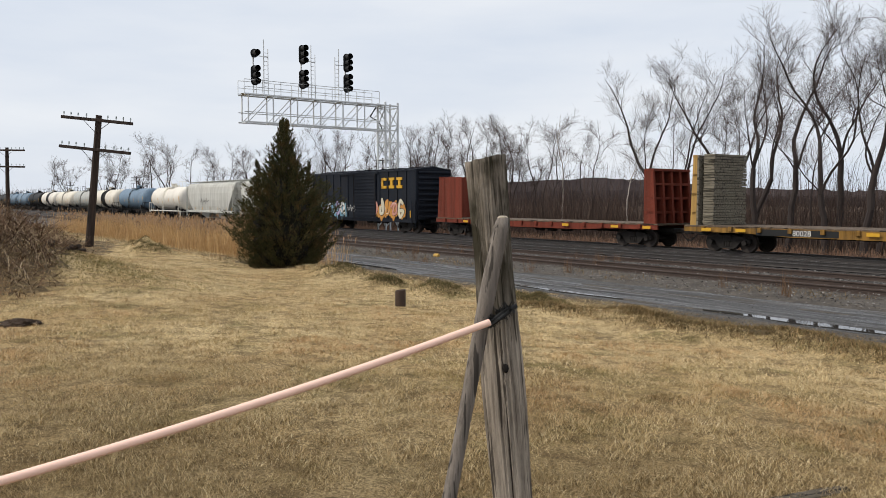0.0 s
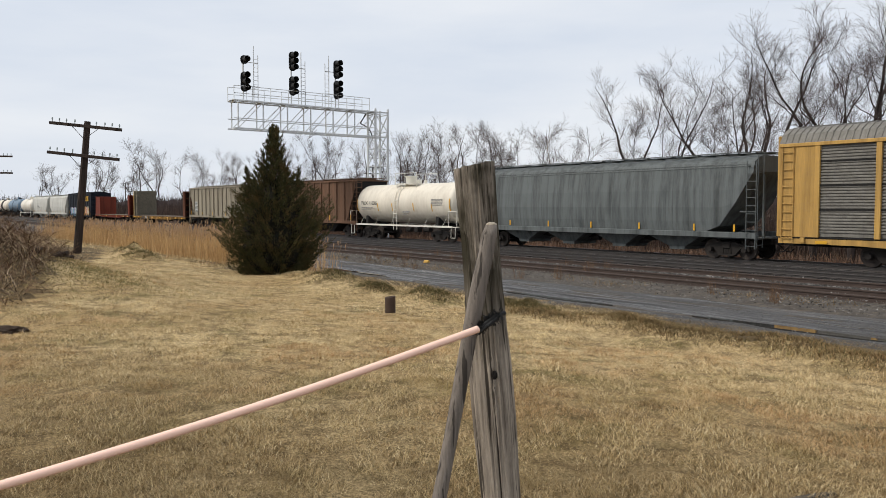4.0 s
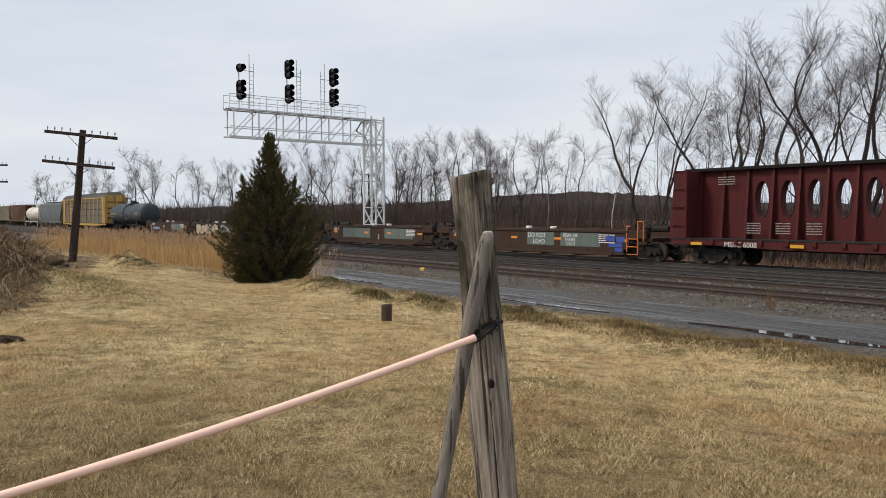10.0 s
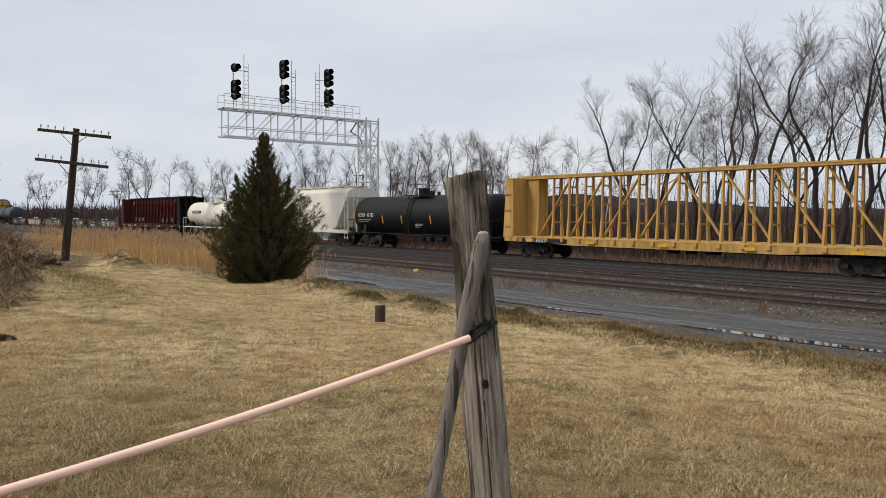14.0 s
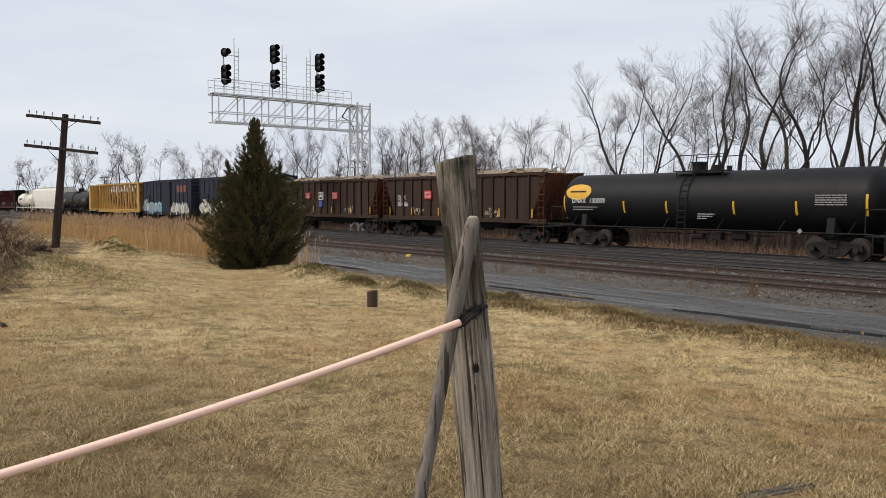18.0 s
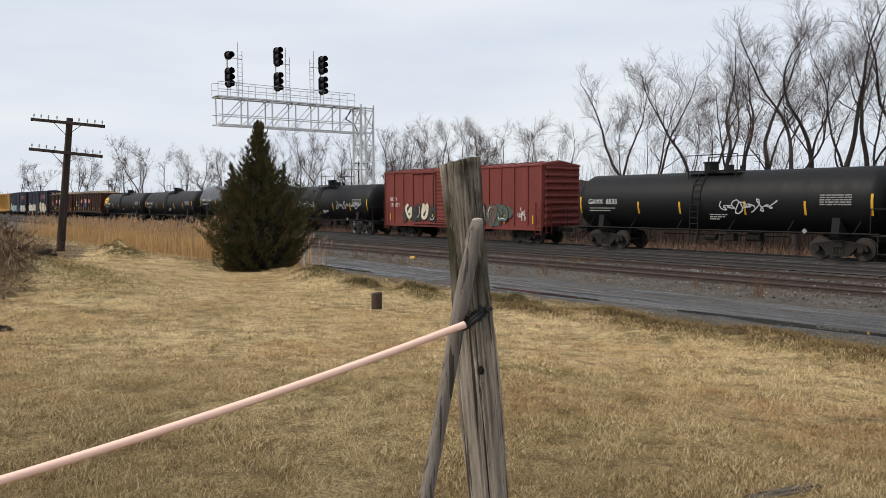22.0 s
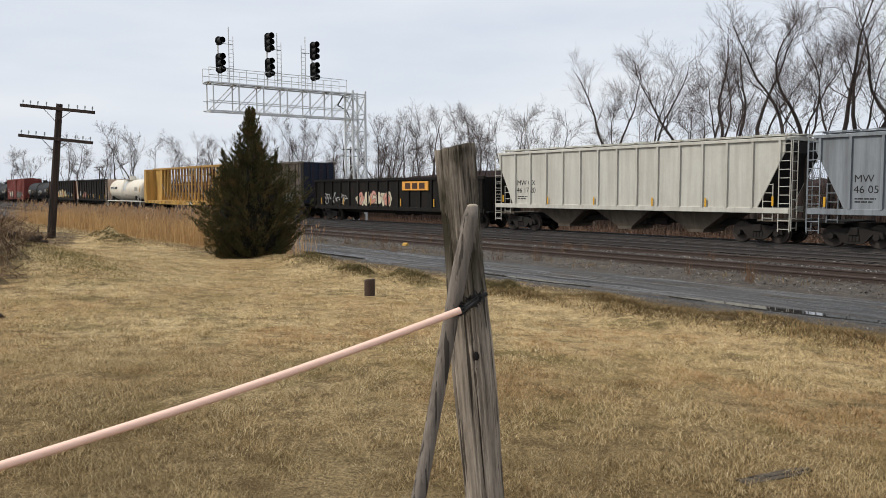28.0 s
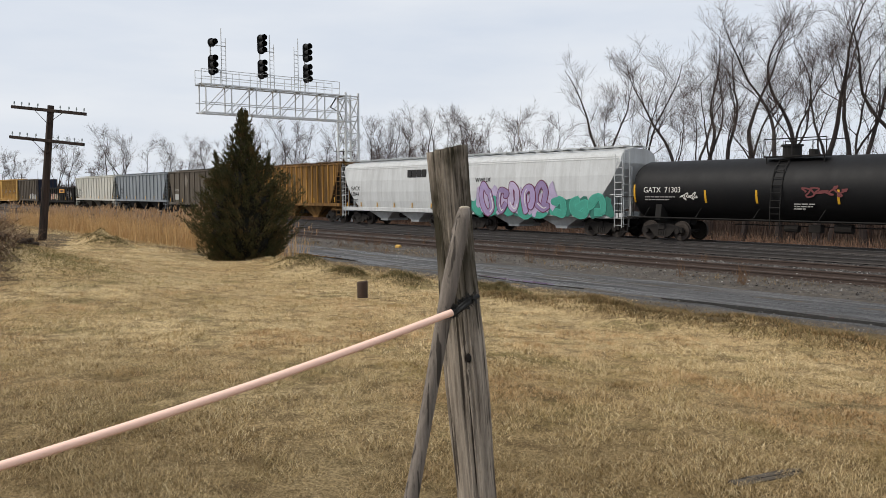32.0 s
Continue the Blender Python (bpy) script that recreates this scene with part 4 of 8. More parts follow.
    # lesser tops on the shoulders
    for a, r0, z0, z1 in ((3.3, 0.80, 0.50, 0.715), (0.2, 0.72, 0.50, 0.70), (2.6, 0.45, 0.55, 0.74), (5.6, 0.40, 0.56, 0.75), (0.9, 0.95, 0.36, 0.60), (4.0, 1.0, 0.34, 0.60)):
        for _ in range(9):
            u = rnd.uniform(0.3, 1.0)
            z = (z0 + (z1 - z0) * u) * h
            g, rr = rnd.uniform(0, 6.2832), 0.22 * (1.05 - u)
            c = Vector((r0 * math.cos(a) * 0.86, r0 * math.sin(a) * 0.86, z - 0.25))
            plume(c, Vector((r0 * math.cos(a) + rr * math.cos(g), r0 * math.sin(a) + rr * math.sin(g), z)), 46, 0.04)
    part("crown", mesh_of("crown", vs, fs, CEDAR), CEDAR, root)
    part("branch_wood", mesh_of("branch_wood", bv, bf, BARK), BARK, root)


def tube(vs, fs, a, b, ra, rb, n):
    d = (b - a)
    u = d.orthogonal().normalized()
    w = d.cross(u).normalized()
    k = len(vs)
    for c, r in ((a, ra), (b, rb)):
        for i in range(n):
            g = 6.2832 * i / n
            vs.append(tuple(c + u * (r * math.cos(g)) + w * (r * math.sin(g))))
    for i in range(n):
        fs.append((k + i, k + (i + 1) % n, k + n + (i + 1) % n, k + n + i))


cedar(-5.42, 22.9, 4.45, 3.22)


# ---- bare trees behind the railway ----
TREEBARK = plain("grey_bark", rgb(54, 46, 43), 0.95, 0, 0.3, 3.0)
PALEBARK = plain("pale_bark", rgb(166, 156, 146), 0.9, 0, 0.3, 4.0)
TWIG = plain("twig_bark", rgb(80, 67, 62), 0.95, 0, 0.25, 2.0)


def tree_meshes(seed, h, lean, fork, stems, stout=1.0, twigs=1.0):
    """Limb and twig meshes of one bare tree: a trunk that leans and forks, long wavering stems (lean across, lean away, share of
    the height, share of the girth), side limbs that turn upward, and fine twigs toward the ends."""
    rnd = random.Random(seed)
    lv, lf, tv, tf = [], [], [], []

    def grow(a, d, length, r, level):
        pieces = (12, 7, 4, 2)[level]
        cur, dirn, ra, bend = a, d.normalized(), r, Vector()
        for i in range(pieces):
            t = (i + 1) / pieces
            k = (0.19, 0.22, 0.22, 0.22)[level]
            bend = bend * 0.6 + Vector((rnd.uniform(-k, k), rnd.uniform(-k, k), rnd.uniform(-k, k) * 0.5))
            dirn = (dirn + bend + (d.normalized() - dirn) * 0.16 + Vector((0, 0, (0.11, 0.14, 0.10, 0.05)[level]))).normalized()
            nxt = cur + dirn * (length / pieces)
            rb = r * (1 - 0.86 * t)
            if level < 2:
                tube(lv, lf, cur, nxt, max(ra, 0.012), max(rb, 0.010), (7, 4)[level])
            else:
                tube(tv, tf, cur, nxt, max(ra, 0.0060) * twigs, max(rb, 0.0038) * twigs, 3)
            if level < 3 and t > (0.32, 0.2, 0.1)[level]:
                for _ in range((2, 2, 2)[level]):
                    if rnd.random() < (0.5, 0.62, 0.68)[level]:
                        az, tilt = rnd.uniform(0, 6.2832), rnd.uniform(0.45, 1.0)
                        u = dirn.orthogonal().normalized()
                        w = dirn.cross(u)
                        nd = dirn * math.cos(tilt) + (u * math.cos(az) + w * math.sin(az)) * math.sin(tilt)
                        nd.z += 0.12
                        ln = (length * rnd.uniform(0.18, 0.36) * (1.25 - 0.6 * t), length * rnd.uniform(0.32, 0.55), rnd.uniform(0.45, 0.95))[level]
                        grow(nxt, nd, max(ln, 0.5), max(rb, r * 0.28) * (0.55, 0.5, 0.5)[level], level + 1)
            cur, ra = nxt, rb

    r0 = h * 0.0100 * stout
    cur, n = Vector((0, 0, -0.2)), 5
    for i in range(n):
        nxt = Vector((0.6 * lean * fork * (i + 1) / n + 0.12 * rnd.uniform(-1, 1), 0.05 * rnd.uniform(-1, 1), fork * (i + 1) / n))
        tube(lv, lf, cur, nxt, r0 * (1.3 - 0.3 * i / n), r0 * (1.3 - 0.3 * (i + 1) / n), 8)
        cur = nxt
    for i, (across, away, share, girth) in enumerate(stems):
        grow(cur, Vector((across * (0.7 if i else 0.5), away, 1.0)), (h - fork) * share * (0.9 if i else 1.06), r0 * girth * (0.85 if i else 1.1), 0)
    # bring the tree to its full height exactly
    k = h / max(v[2] for v in tv + lv)
    return [(x, y, z * k) for x, y, z in lv], lf, [(x, y, z * k) for x, y, z in tv], tf


def tree_pair(*given):
    lv, lf, tv, tf = tree_meshes(*given)
    return mesh_of("trunk", lv, lf, TREEBARK), mesh_of("crown", tv, tf, TWIG), mesh_of("trunk", lv, lf, PALEBARK)


KINDS = []
for seed, lean, fork, stems in ((1, 0.1, 3.0, ((-0.5, 0.2, 1.0, 0.8), (0.35, -0.2, 0.95, 0.8))), (2, 0.0, 2.6, ((-0.2, 0.1, 1.0, 0.8), (0.25, 0.1, 0.9, 0.7), (0.05, -0.4, 0.7, 0.5))),
                                (3, 0.05, 2.0, ((0.0, 0.0, 1.0, 1.0),)), (4, -0.1, 3.4, ((0.3, 0.2, 1.0, 0.8), (-0.3, -0.2, 0.85, 0.7))),
                                (5, 0.0, 1.6, ((-0.6, 0.1, 0.9, 0.7), (0.1, 0.2, 1.0, 0.8), (0.6, -0.1, 0.9, 0.7)))):
    KINDS.append(tree_pair(seed, 13.0, lean, fork, stems, 1.0, 1.7))
SAPLING = tree_pair(21, 13.0, 0.02, 4.0, ((0.03, 0.0, 1.0, 0.9),), 0.62, 1.4)


def bare_tree(s, p, h, meshes, turn=0, size=13.0, pale=False, label="tall bare deciduous tree with fine twigs"):
    root = tagged(new("bare_tree"), label, "tree", "bare trees behind the tracks")
    root.matrix_world = Matrix.Translation(plan(s, p, ground_z(s, p) - 0.1)) @ pose(0, 0, 0, 0, 0, turn) @ Matrix.Scale(h / size, 4)
    put("trunk", meshes[2 if pale else 0], root)
    put("crown", meshes[1], root)
    return root


# the row of tall trees close behind the main track: s, p, height, lean, fork, stems (across, away, length, girth)
ROW = [(-35.0, 44, 13.8, -0.20, 5.2, ((-0.75, 0.1, 1.0, 0.75), (0.12, -0.1, 1.0, 0.8), (-0.25, 0.4, 0.7, 0.45))),
       (-34.2, 45, 13.6, 0.05, 2.6, ((0.12, 0.1, 1.0, 0.75), (0.45, -0.1, 1.05, 0.8), (-0.15, 0.2, 0.75, 0.45))),
       (-31.6, 46, 14.2, 0.0, 5.0, ((-0.05, 0.0, 1.0, 0.75), (0.22, 0.2, 0.7, 0.4))),
       (-29.2, 43, 11.8, 0.42, 4.6, ((0.42, 0.0, 1.0, 0.7), (-0.42, 0.1, 0.85, 0.55))),
       (-27.6, 44, 14.6, 0.0, 6.0, ((-0.08, 0.0, 1.0, 0.75), (0.2, 0.2, 0.95, 0.65), (-0.25, -0.2, 0.8, 0.5))),
       (-28.8, 45, 14.4, 0.50, 5.0, ((0.42, 0.0, 1.05, 0.75), (0.1, 0.3, 0.85, 0.55))),
       (-24.9, 43, 14.8, 0.16, 5.6, ((0.14, 0.0, 1.0, 0.85), (0.32, 0.2, 0.9, 0.6), (-0.5, -0.1, 0.55, 0.4))),
       (-22.5, 43, 14.8, -0.10, 4.0, ((0.10, 0.0, 1.0, 0.85), (0.30, 0.2, 0.95, 0.65), (-0.75, 0.0, 0.45, 0.4))),
       (-22.8, 45, 15.2, -0.04, 6.4, ((0.05, 0.0, 1.0, 0.8), (0.25, 0.1, 0.95, 0.6), (-0.3, -0.2, 0.7, 0.4))),
       (-20.0, 42, 15.4, 0.14, 5.2, ((0.34, 0.0, 1.0, 0.85), (0.12, 0.3, 0.9, 0.6), (-0.42, 0.0, 0.6, 0.45))),
       (-20.0, 43.5, 15.0, 0.26, 5.0, ((0.32, 0.0, 1.0, 0.85), (0.55, -0.2, 0.85, 0.6))),
       (-17.9, 43, 15.4, -0.1, 4.2, ((0.15, 0.1, 1.0, 0.8), (-0.35, 0.0, 0.9, 0.6))),
       (-17.0, 44, 15.2, 0.1, 5.0, ((0.1, 0.0, 1.0, 0.8), (0.4, 0.1, 0.9, 0.6))),
       (-15.0, 42, 14.8, 0.0, 4.0, ((-0.2, 0.1, 1.0, 0.8), (0.3, 0.0, 0.9, 0.7)))]
for i, (s, p, h, lean, fork, stems) in enumerate(ROW):
    x, y = plan(s, p).xy
    bare_tree(s, p, h, tree_pair(40 + i, h, lean, fork, stems, 1.0, 1.0), -math.degrees(math.atan2(x, y)), h)
for s, p, h, pale in ((-40.9, 48, 8.6, True), (-48.2, 52, 10.8, False), (-51.9, 52, 11.3, True), (-58.6, 56, 11.2, False), (-37.6, 47, 8.0, False), (-33.0, 48, 9.0, False), (-25.6, 47, 9.5, False), (-18.9, 46, 9.0, False)):
    bare_tree(s, p, h, SAPLING, 47 * s, 13.0, pale, "slender bare tree with a pale trunk" if pale else "slender bare tree with fine twigs")

# the looser wood farther back and down the line: s, p, height, kind, turn
TREES = [(-63.7, 56, 11.2, 0, 35), (-68.4, 58, 12.6, 1, 100), (-76.5, 60, 13.2, 3, 10), (-77.1, 58, 14.0, 1, 150), (-83.0, 60, 13.4, 2, 60),
         (-66.0, 64, 11.5, 2, 15), (-73.0, 64, 13.0, 4, 75), (-79.8, 62, 13.8, 2, 310), (-81.2, 66, 14.2, 1, 35), (-85.5, 58, 13.0, 3, 170), (-92.0, 64, 14.0, 1, 95), (-99.0, 62, 13.5, 2, 215),
         (-110.0, 66, 14.0, 1, 145), (-118.0, 62, 14.4, 2, 285), (-128.0, 60, 14.6, 4, 190), (-138.0, 62, 14.0, 1, 25), (-144.0, 60, 13.8, 3, 240), (-56.0, 60, 10.0, 2, 120), (-72.0, 60, 13.4, 2, 330), (-62.0, 58, 12.0, 1, 205),
         (-87.9, 62, 13.6, 4, 200), (-88.8, 60, 13.6, 0, 250), (-95.0, 60, 12.0, 3, 140), (-102.8, 58, 14.6, 0, 20), (-106.8, 58, 13.6, 4, 200),
         (-113.6, 60, 14.4, 0, 110), (-123.7, 60, 15.0, 3, 10), (-132.0, 64, 12.0, 1, 80), (-150.0, 62, 13.5, 2, 60), (-159.0, 62, 15.3, 1, 50),
         (-163.1, 60, 15.4, 4, 100), (-170.8, 60, 14.6, 2, 170), (-186.2, 58, 18.4, 0, 45), (-191.5, 59, 18.0, 4, 130), (-199.1, 58, 18.6, 2, 80),
         (-206.3, 58, 17.0, 1, 20), (-240.0, 60, 19.5, 1, 70), (-252.0, 60, 20.0, 4, 140), (-303.0, 60, 18.9, 4, 20), (-318.0, 62, 17.5, 0, 70), (-332.0, 60, 18.1, 3, 100)]
for s, p, h, kind, turn in TREES:
    bare_tree(s, p, h, KINDS[kind], turn)


def thicket():
    """Brown scrub between and behind the trees, thick near the ground."""
    rnd = np.random.RandomState(9)
    out = []
    for i in range(52000):
        if i % 2:
            p, s = 42.5 + 16 * rnd.rand(), 16 - 120 * rnd.rand()
        else:
            p = 46 + 80 * rnd.rand() ** 1.4
            s = -p * 8 * rnd.rand() ** 1.7 + 14 + (p - 43) * 0.4
        v = plan(s, p, ground_z(s, p))
        far = max(1.0, math.hypot(v.x, v.y) / 55)
        hh = rnd.uniform(1.1, 4.0) * (1 + 0.6 * noise.noise((s * .12, p * .12, 3)))
        if rnd.rand() < 0.10:
            hh *= 1.9
        out.append((v.x, v.y, v.z - 0.1, hh, rnd.uniform(-.35, .35) * hh, rnd.uniform(-.35, .35) * hh, 0.013 * far, rnd.rand() * 3.14))
    grass("thicket", out, island("scrub_stem", [rgb(78, 66, 60), rgb(60, 51, 47), rgb(104, 89, 80), rgb(47, 41, 38), rgb(88, 67, 58)], 0.95, 0.05), "brown leafless scrub behind the railway")


thicket()


def saplings():
    """Thin straight stems with twigs, seen against the sky between the big trees."""
    rnd = np.random.RandomState(19)
    out = []
    for _ in range(800):
        p = 46 + 30 * rnd.rand()
        s = 8 - 200 * rnd.rand() ** 1.5
        v = plan(s, p, ground_z(s, p))
        hh = rnd.uniform(3.0, 7.5)
        lx, ly = rnd.uniform(-.6, .6), rnd.uniform(-.6, .6)
        out.append((v.x, v.y, v.z - 0.1, hh, lx, ly, 0.03, 2.47))
        for _ in range(16):
            t = rnd.uniform(0.35, 0.98)
            out.append((v.x + lx * t, v.y + ly * t, v.z + hh * t * 0.98, rnd.uniform(.3, 1.1), rnd.uniform(-.8, .8), rnd.uniform(-.8, .8), 0.009, rnd.rand() * 3.14))
    grass("saplings", out, TWIG, "thin bare saplings between the trees")


saplings()


# ---- wooded hill beyond ----
def hill():
    k = Nodes("wooded_hill", 1.0, 0, 0.05)
    col = k.mix(k.ramp(k.noise(0.05, (1, 1, 0.4), detail=8, rough=0.75), 0.4, 0.62), rgb(58, 51, 51), rgb(76, 68, 67))
    k.base(col)
    n, verts = 640, []
    for i in range(n):
        t = i / (n - 1)
        a = math.radians(-60 + 120 * t)
        d = 520 + 60 * math.sin(a * 3)
        x, y = d * math.sin(a), d * math.cos(a)
        env = 9.0 + 9.0 * math.exp(-((math.degrees(a) - 9) / 9) ** 2) - 4 * max(0, -math.degrees(a) - 8) / 20
        h = max(3.0, env) + 1.0 * noise.noise((t * 60, 0, 0)) + 1.3 * noise.noise((t * 320, 3, 0))
        for j, (dd, z) in enumerate(((0, -3.0), (6, h * 0.55), (14, h), (60, h * 0.9), (160, -3.0))):
            m = (d + dd) / d
            verts.append((x * m, y * m, -1.2 + z))
    faces = [(i * 5 + j, (i + 1) * 5 + j, (i + 1) * 5 + j + 1, i * 5 + j + 1) for i in range(n - 1) for j in range(4)]
    tagged(new("backdrop", mesh_of("backdrop", verts, faces, k.m)), "low wooded hill on the horizon, leafless and brown", "hill", kind="structure")


hill()


def far_wood():
    """Treetops bristling along the hill and the flat land before it."""
    rnd = np.random.RandomState(33)
    out = []
    for i in range(26000):
        a = math.radians(rnd.uniform(-40, 50))
        g = math.degrees(a)
        d = 300 + 245 * rnd.rand() ** 0.6
        env = 9.0 + 9.0 * math.exp(-((g - 9) / 9) ** 2) - 4 * max(0, -g - 8) / 20
        z = -1.5 + max(0.0, (d - 505 - 60 * math.sin(a * 3)) / 30) * max(2.0, env)
        hh = rnd.uniform(2.0, 5.0) if rnd.rand() < 0.85 else rnd.uniform(5.0, 8.0)
        out.append((d * math.sin(a), d * math.cos(a), min(z, max(2.0, env) - 3), hh, rnd.uniform(-.8, .8), 0.0, rnd.uniform(0.05, 0.15), rnd.uniform(-.5, .5)))
    grass("far_wood", out, island("far_stem", [rgb(68, 60, 58), rgb(56, 49, 48), rgb(84, 74, 71), rgb(48, 42, 41)], 1.0, 0.02), "distant leafless wood along the hill")


far_wood()

# ---- signal bridge ----
GALV = plain("galvanised_steel", rgb(206, 208, 208), 0.5, 0.0, 0.1, 2.0)
BLACK = plain("signal_black", (0.008, 0.008, 0.009, 1), 0.7, 0, 0.3)


def signal_bridge():
    root = tagged(new("signal_bridge"), "galvanised lattice signal bridge with three pairs of signal heads", "railway signal")
    mast_p, mast_s = 36.9, -57.9
    # local x: along the arm towards the near side; y: along the railway; z up from the rail
    root.matrix_world = Matrix.Translation(plan(mast_s, mast_p, RAIL - 0.3)) @ pose(0, 0, 0, 0, 0, 180 + 38.5)
    w, low, top, reach = 0.62, 8.66, 10.74, 13.15
    for x in (-w, w):
        for y in (-w, w):
            bm = fresh()
            box(bm, x - 0.07, x + 0.07, y - 0.07, y + 0.07, 0, top + 0.3, 0.01)
            part("leg", bm, GALV, root)
    levels = list(np.arange(0.4, top + 0.2, 1.45))
    for a, b in zip(levels, levels[1:]):
        for axis in (0, 1):
            for side in (-w, w):
                bm = fresh()
                flip = 1 if int(a * 7) % 2 else -1
                p0 = (-w * flip, side, a) if axis == 0 else (side, -w * flip, a)
                p1 = (w * flip, side, b) if axis == 0 else (side, w * flip, b)
                bar(bm, p0, p1, 0.08, 0.05)
                p2 = (-w, side, b) if axis == 0 else (side, -w, b)
                p3 = (w, side, b) if axis == 0 else (side, w, b)
                bar(bm, p2, p3, 0.08, 0.05)
                part("brace", bm, GALV, root)
    for y in (-w, w):
        for z in (low, top):
            bm = fresh()
            box(bm, -w, reach, y - 0.05, y + 0.05, z - 0.055, z + 0.055, 0.01)
            part("chord", bm, GALV, root)
    xs = list(np.linspace(w, reach - 0.3, 7))
    for y in (-w, w):
        for i, x in enumerate(xs):
            bm = fresh()
            box(bm, x - 0.04, x + 0.04, y - 0.04, y + 0.04, low, top)
            part("upright", bm, GALV, root)
        for x0, x1 in zip(xs, xs[1:]):
            bm = fresh()
            bar(bm, (x0, y, top), (x1, y, low), 0.07, 0.05)
            part("diagonal", bm, GALV, root)
        bm = fresh()
        box(bm, w, reach, y - 0.03, y + 0.03, low + 0.72, low + 0.78)
        part("tie_bar", bm, GALV, root)
    for x in xs:
        bm = fresh()
        box(bm, x - 0.04, x + 0.04, -w, w, low - 0.04, low + 0.04)
        part("cross_bar", bm, GALV, root)
        bm = fresh()
        box(bm, x - 0.04, x + 0.04, -w, w, top - 0.04, top + 0.04)
        part("cross_bar", bm, GALV, root)
    bm = fresh()
    box(bm, 0.4, reach, -0.5, 0.5, top + 0.06, top + 0.09)
    part("walkway", bm, GALV, root, "grated walkway")
    for y in (-0.6, 0.6):
        bm = fresh()
        for x in np.linspace(1.2, reach, 9):
            rod(bm, (x, y, top), (x, y, top + 1.1), 0.028, 5)
        for z in (0.55, 1.1):
            rod(bm, (1.2, y, top + z), (reach, y, top + z), 0.028, 5)
        part("handrail", bm, GALV, root)
    for x0, heads in ((4.1, ((1.57, 0), (3.23, 0))), (8.1, ((1.53, 0), (3.47, 0))), (12.13, ((1.49, 0), (3.16, 1)))):
        bm = fresh()
        m = -1 if x0 < 5 else 1
        rod(bm, (x0, -0.05, top), (x0, -0.05, top + heads[1][0]), 0.06, 8)
        rod(bm, (x0 - 0.75 * m, 0.2, top + 0.1), (x0 - 0.75 * m, 0.2, top + 4.3), 0.035, 6)
        rod(bm, (x0 - 1.1 * m, 0.2, top + 0.1), (x0 - 1.1 * m, 0.2, top + 3.6), 0.03, 6)
        for z in np.arange(0.4, 3.6, 0.32):
            rod(bm, (x0 - 0.75 * m, 0.2, top + z), (x0 - 1.1 * m, 0.2, top + z), 0.018, 4)
        for z in (1.2, 3.0):
            rod(bm, (x0, 0.2, top + z), (x0 - 1.1 * m, 0.2, top + z), 0.03, 5)
        part("signal_mast", bm, GALV, root, "slim mast with a caged ladder")
        for z, small in heads:
            hh = 0.33 if small else 0.76
            z0 = top + z
            bm = fresh()
            rings = []
            for y, k in ((0.20, 0.94), (0.22, 1.0), (0.28, 1.0)):
                ring = []
                for i in range(28):
                    a = 6.2832 * i / 28
                    r = 0.31
                    zz = r * math.sin(a)
                    ring.append((x0 + 0.02 + r * k * math.cos(a), y, z0 + (zz * k + (hh - r if zz >= 0 else -(hh - r)))))
                rings.append(ring)
            loft(bm, rings)
            back = part("signal_head", bm, BLACK, root, "black rounded signal head with hooded lamps")
            bm = fresh()
            box(bm, x0 - 0.17, x0 + 0.17, 0.0, 0.2, z0 - hh * 0.85, z0 + hh * 0.85, 0.03)
            part("housing", bm, BLACK, back)
            for k in ((0,) if small else (-0.48, 0, 0.48)):
                bm = fresh()
                rings = []
                for r, y, tilt in ((0.22, 0.28, 0), (0.23, 0.86, 0.05)):
                    rings.append([(x0 + r * math.cos(t), y, z0 + k + r * math.sin(t)) for t in np.linspace(-1.0, 4.14, 18)])
                loft(bm, rings, cap=False, close=False)
                part("hood", bm, BLACK, back)
    bm = fresh()
    pipe(bm, [(0.9, -0.5, top - 0.1), (1.4, -0.55, top - 0.9), (0.5, -0.6, low + 0.8), (0.1, -0.62, low)], 0.05, 6)
    part("cable", bm, BLACK, root, "black cable looping down")


signal_bridge()

# ---- telegraph poles ----
POLEWOOD = wood_grain("pole_wood", rgb(70, 58, 52), rgb(40, 34, 30), scale=14)
GLASSY = plain("insulator", rgb(150, 160, 160), 0.3, 0, 0.1)


def telegraph_pole(x, y, h, arms, label, lean=3.0, turn=12.0):
    root = tagged(new("telegraph_pole"), label, "pole", "telegraph poles")
    root.matrix_world = Matrix.Translation((x, y, ground_z(*sp_of(x, y)) - 0.15)) @ pose(0, 0, 0, 0, lean, turn)
    bm = fresh()
    rod(bm, (0, 0, 0), (0, 0, h), 0.16, 12, 0.115)
    part("shaft", bm, POLEWOOD, root)
    for z in arms:
        bm = fresh()
        box(bm, -1.5, 1.5, -0.17, -0.07, z - 0.06, z + 0.06, 0.01)
        arm = part("crossarm", bm, POLEWOOD, root)
        for xx in (-1.4, -1.1, -0.8, -0.45, 0.45, 0.8, 1.1, 1.4):
            bm = fresh()
            rod(bm, (xx, -0.12, z + 0.06), (xx, -0.12, z + 0.15), 0.014, 5)
            rod(bm, (xx, -0.12, z + 0.13), (xx, -0.12, z + 0.22), 0.032, 7, 0.022)
            part("insulator", bm, GLASSY, arm)
        for sx in (-1, 1):
            bm = fresh()
            bar(bm, (sx * 0.55, -0.13, z - 0.05), (0, -0.14, z - 0.5), 0.03, 0.012)
            part("arm_brace", bm, POLEWOOD, root)


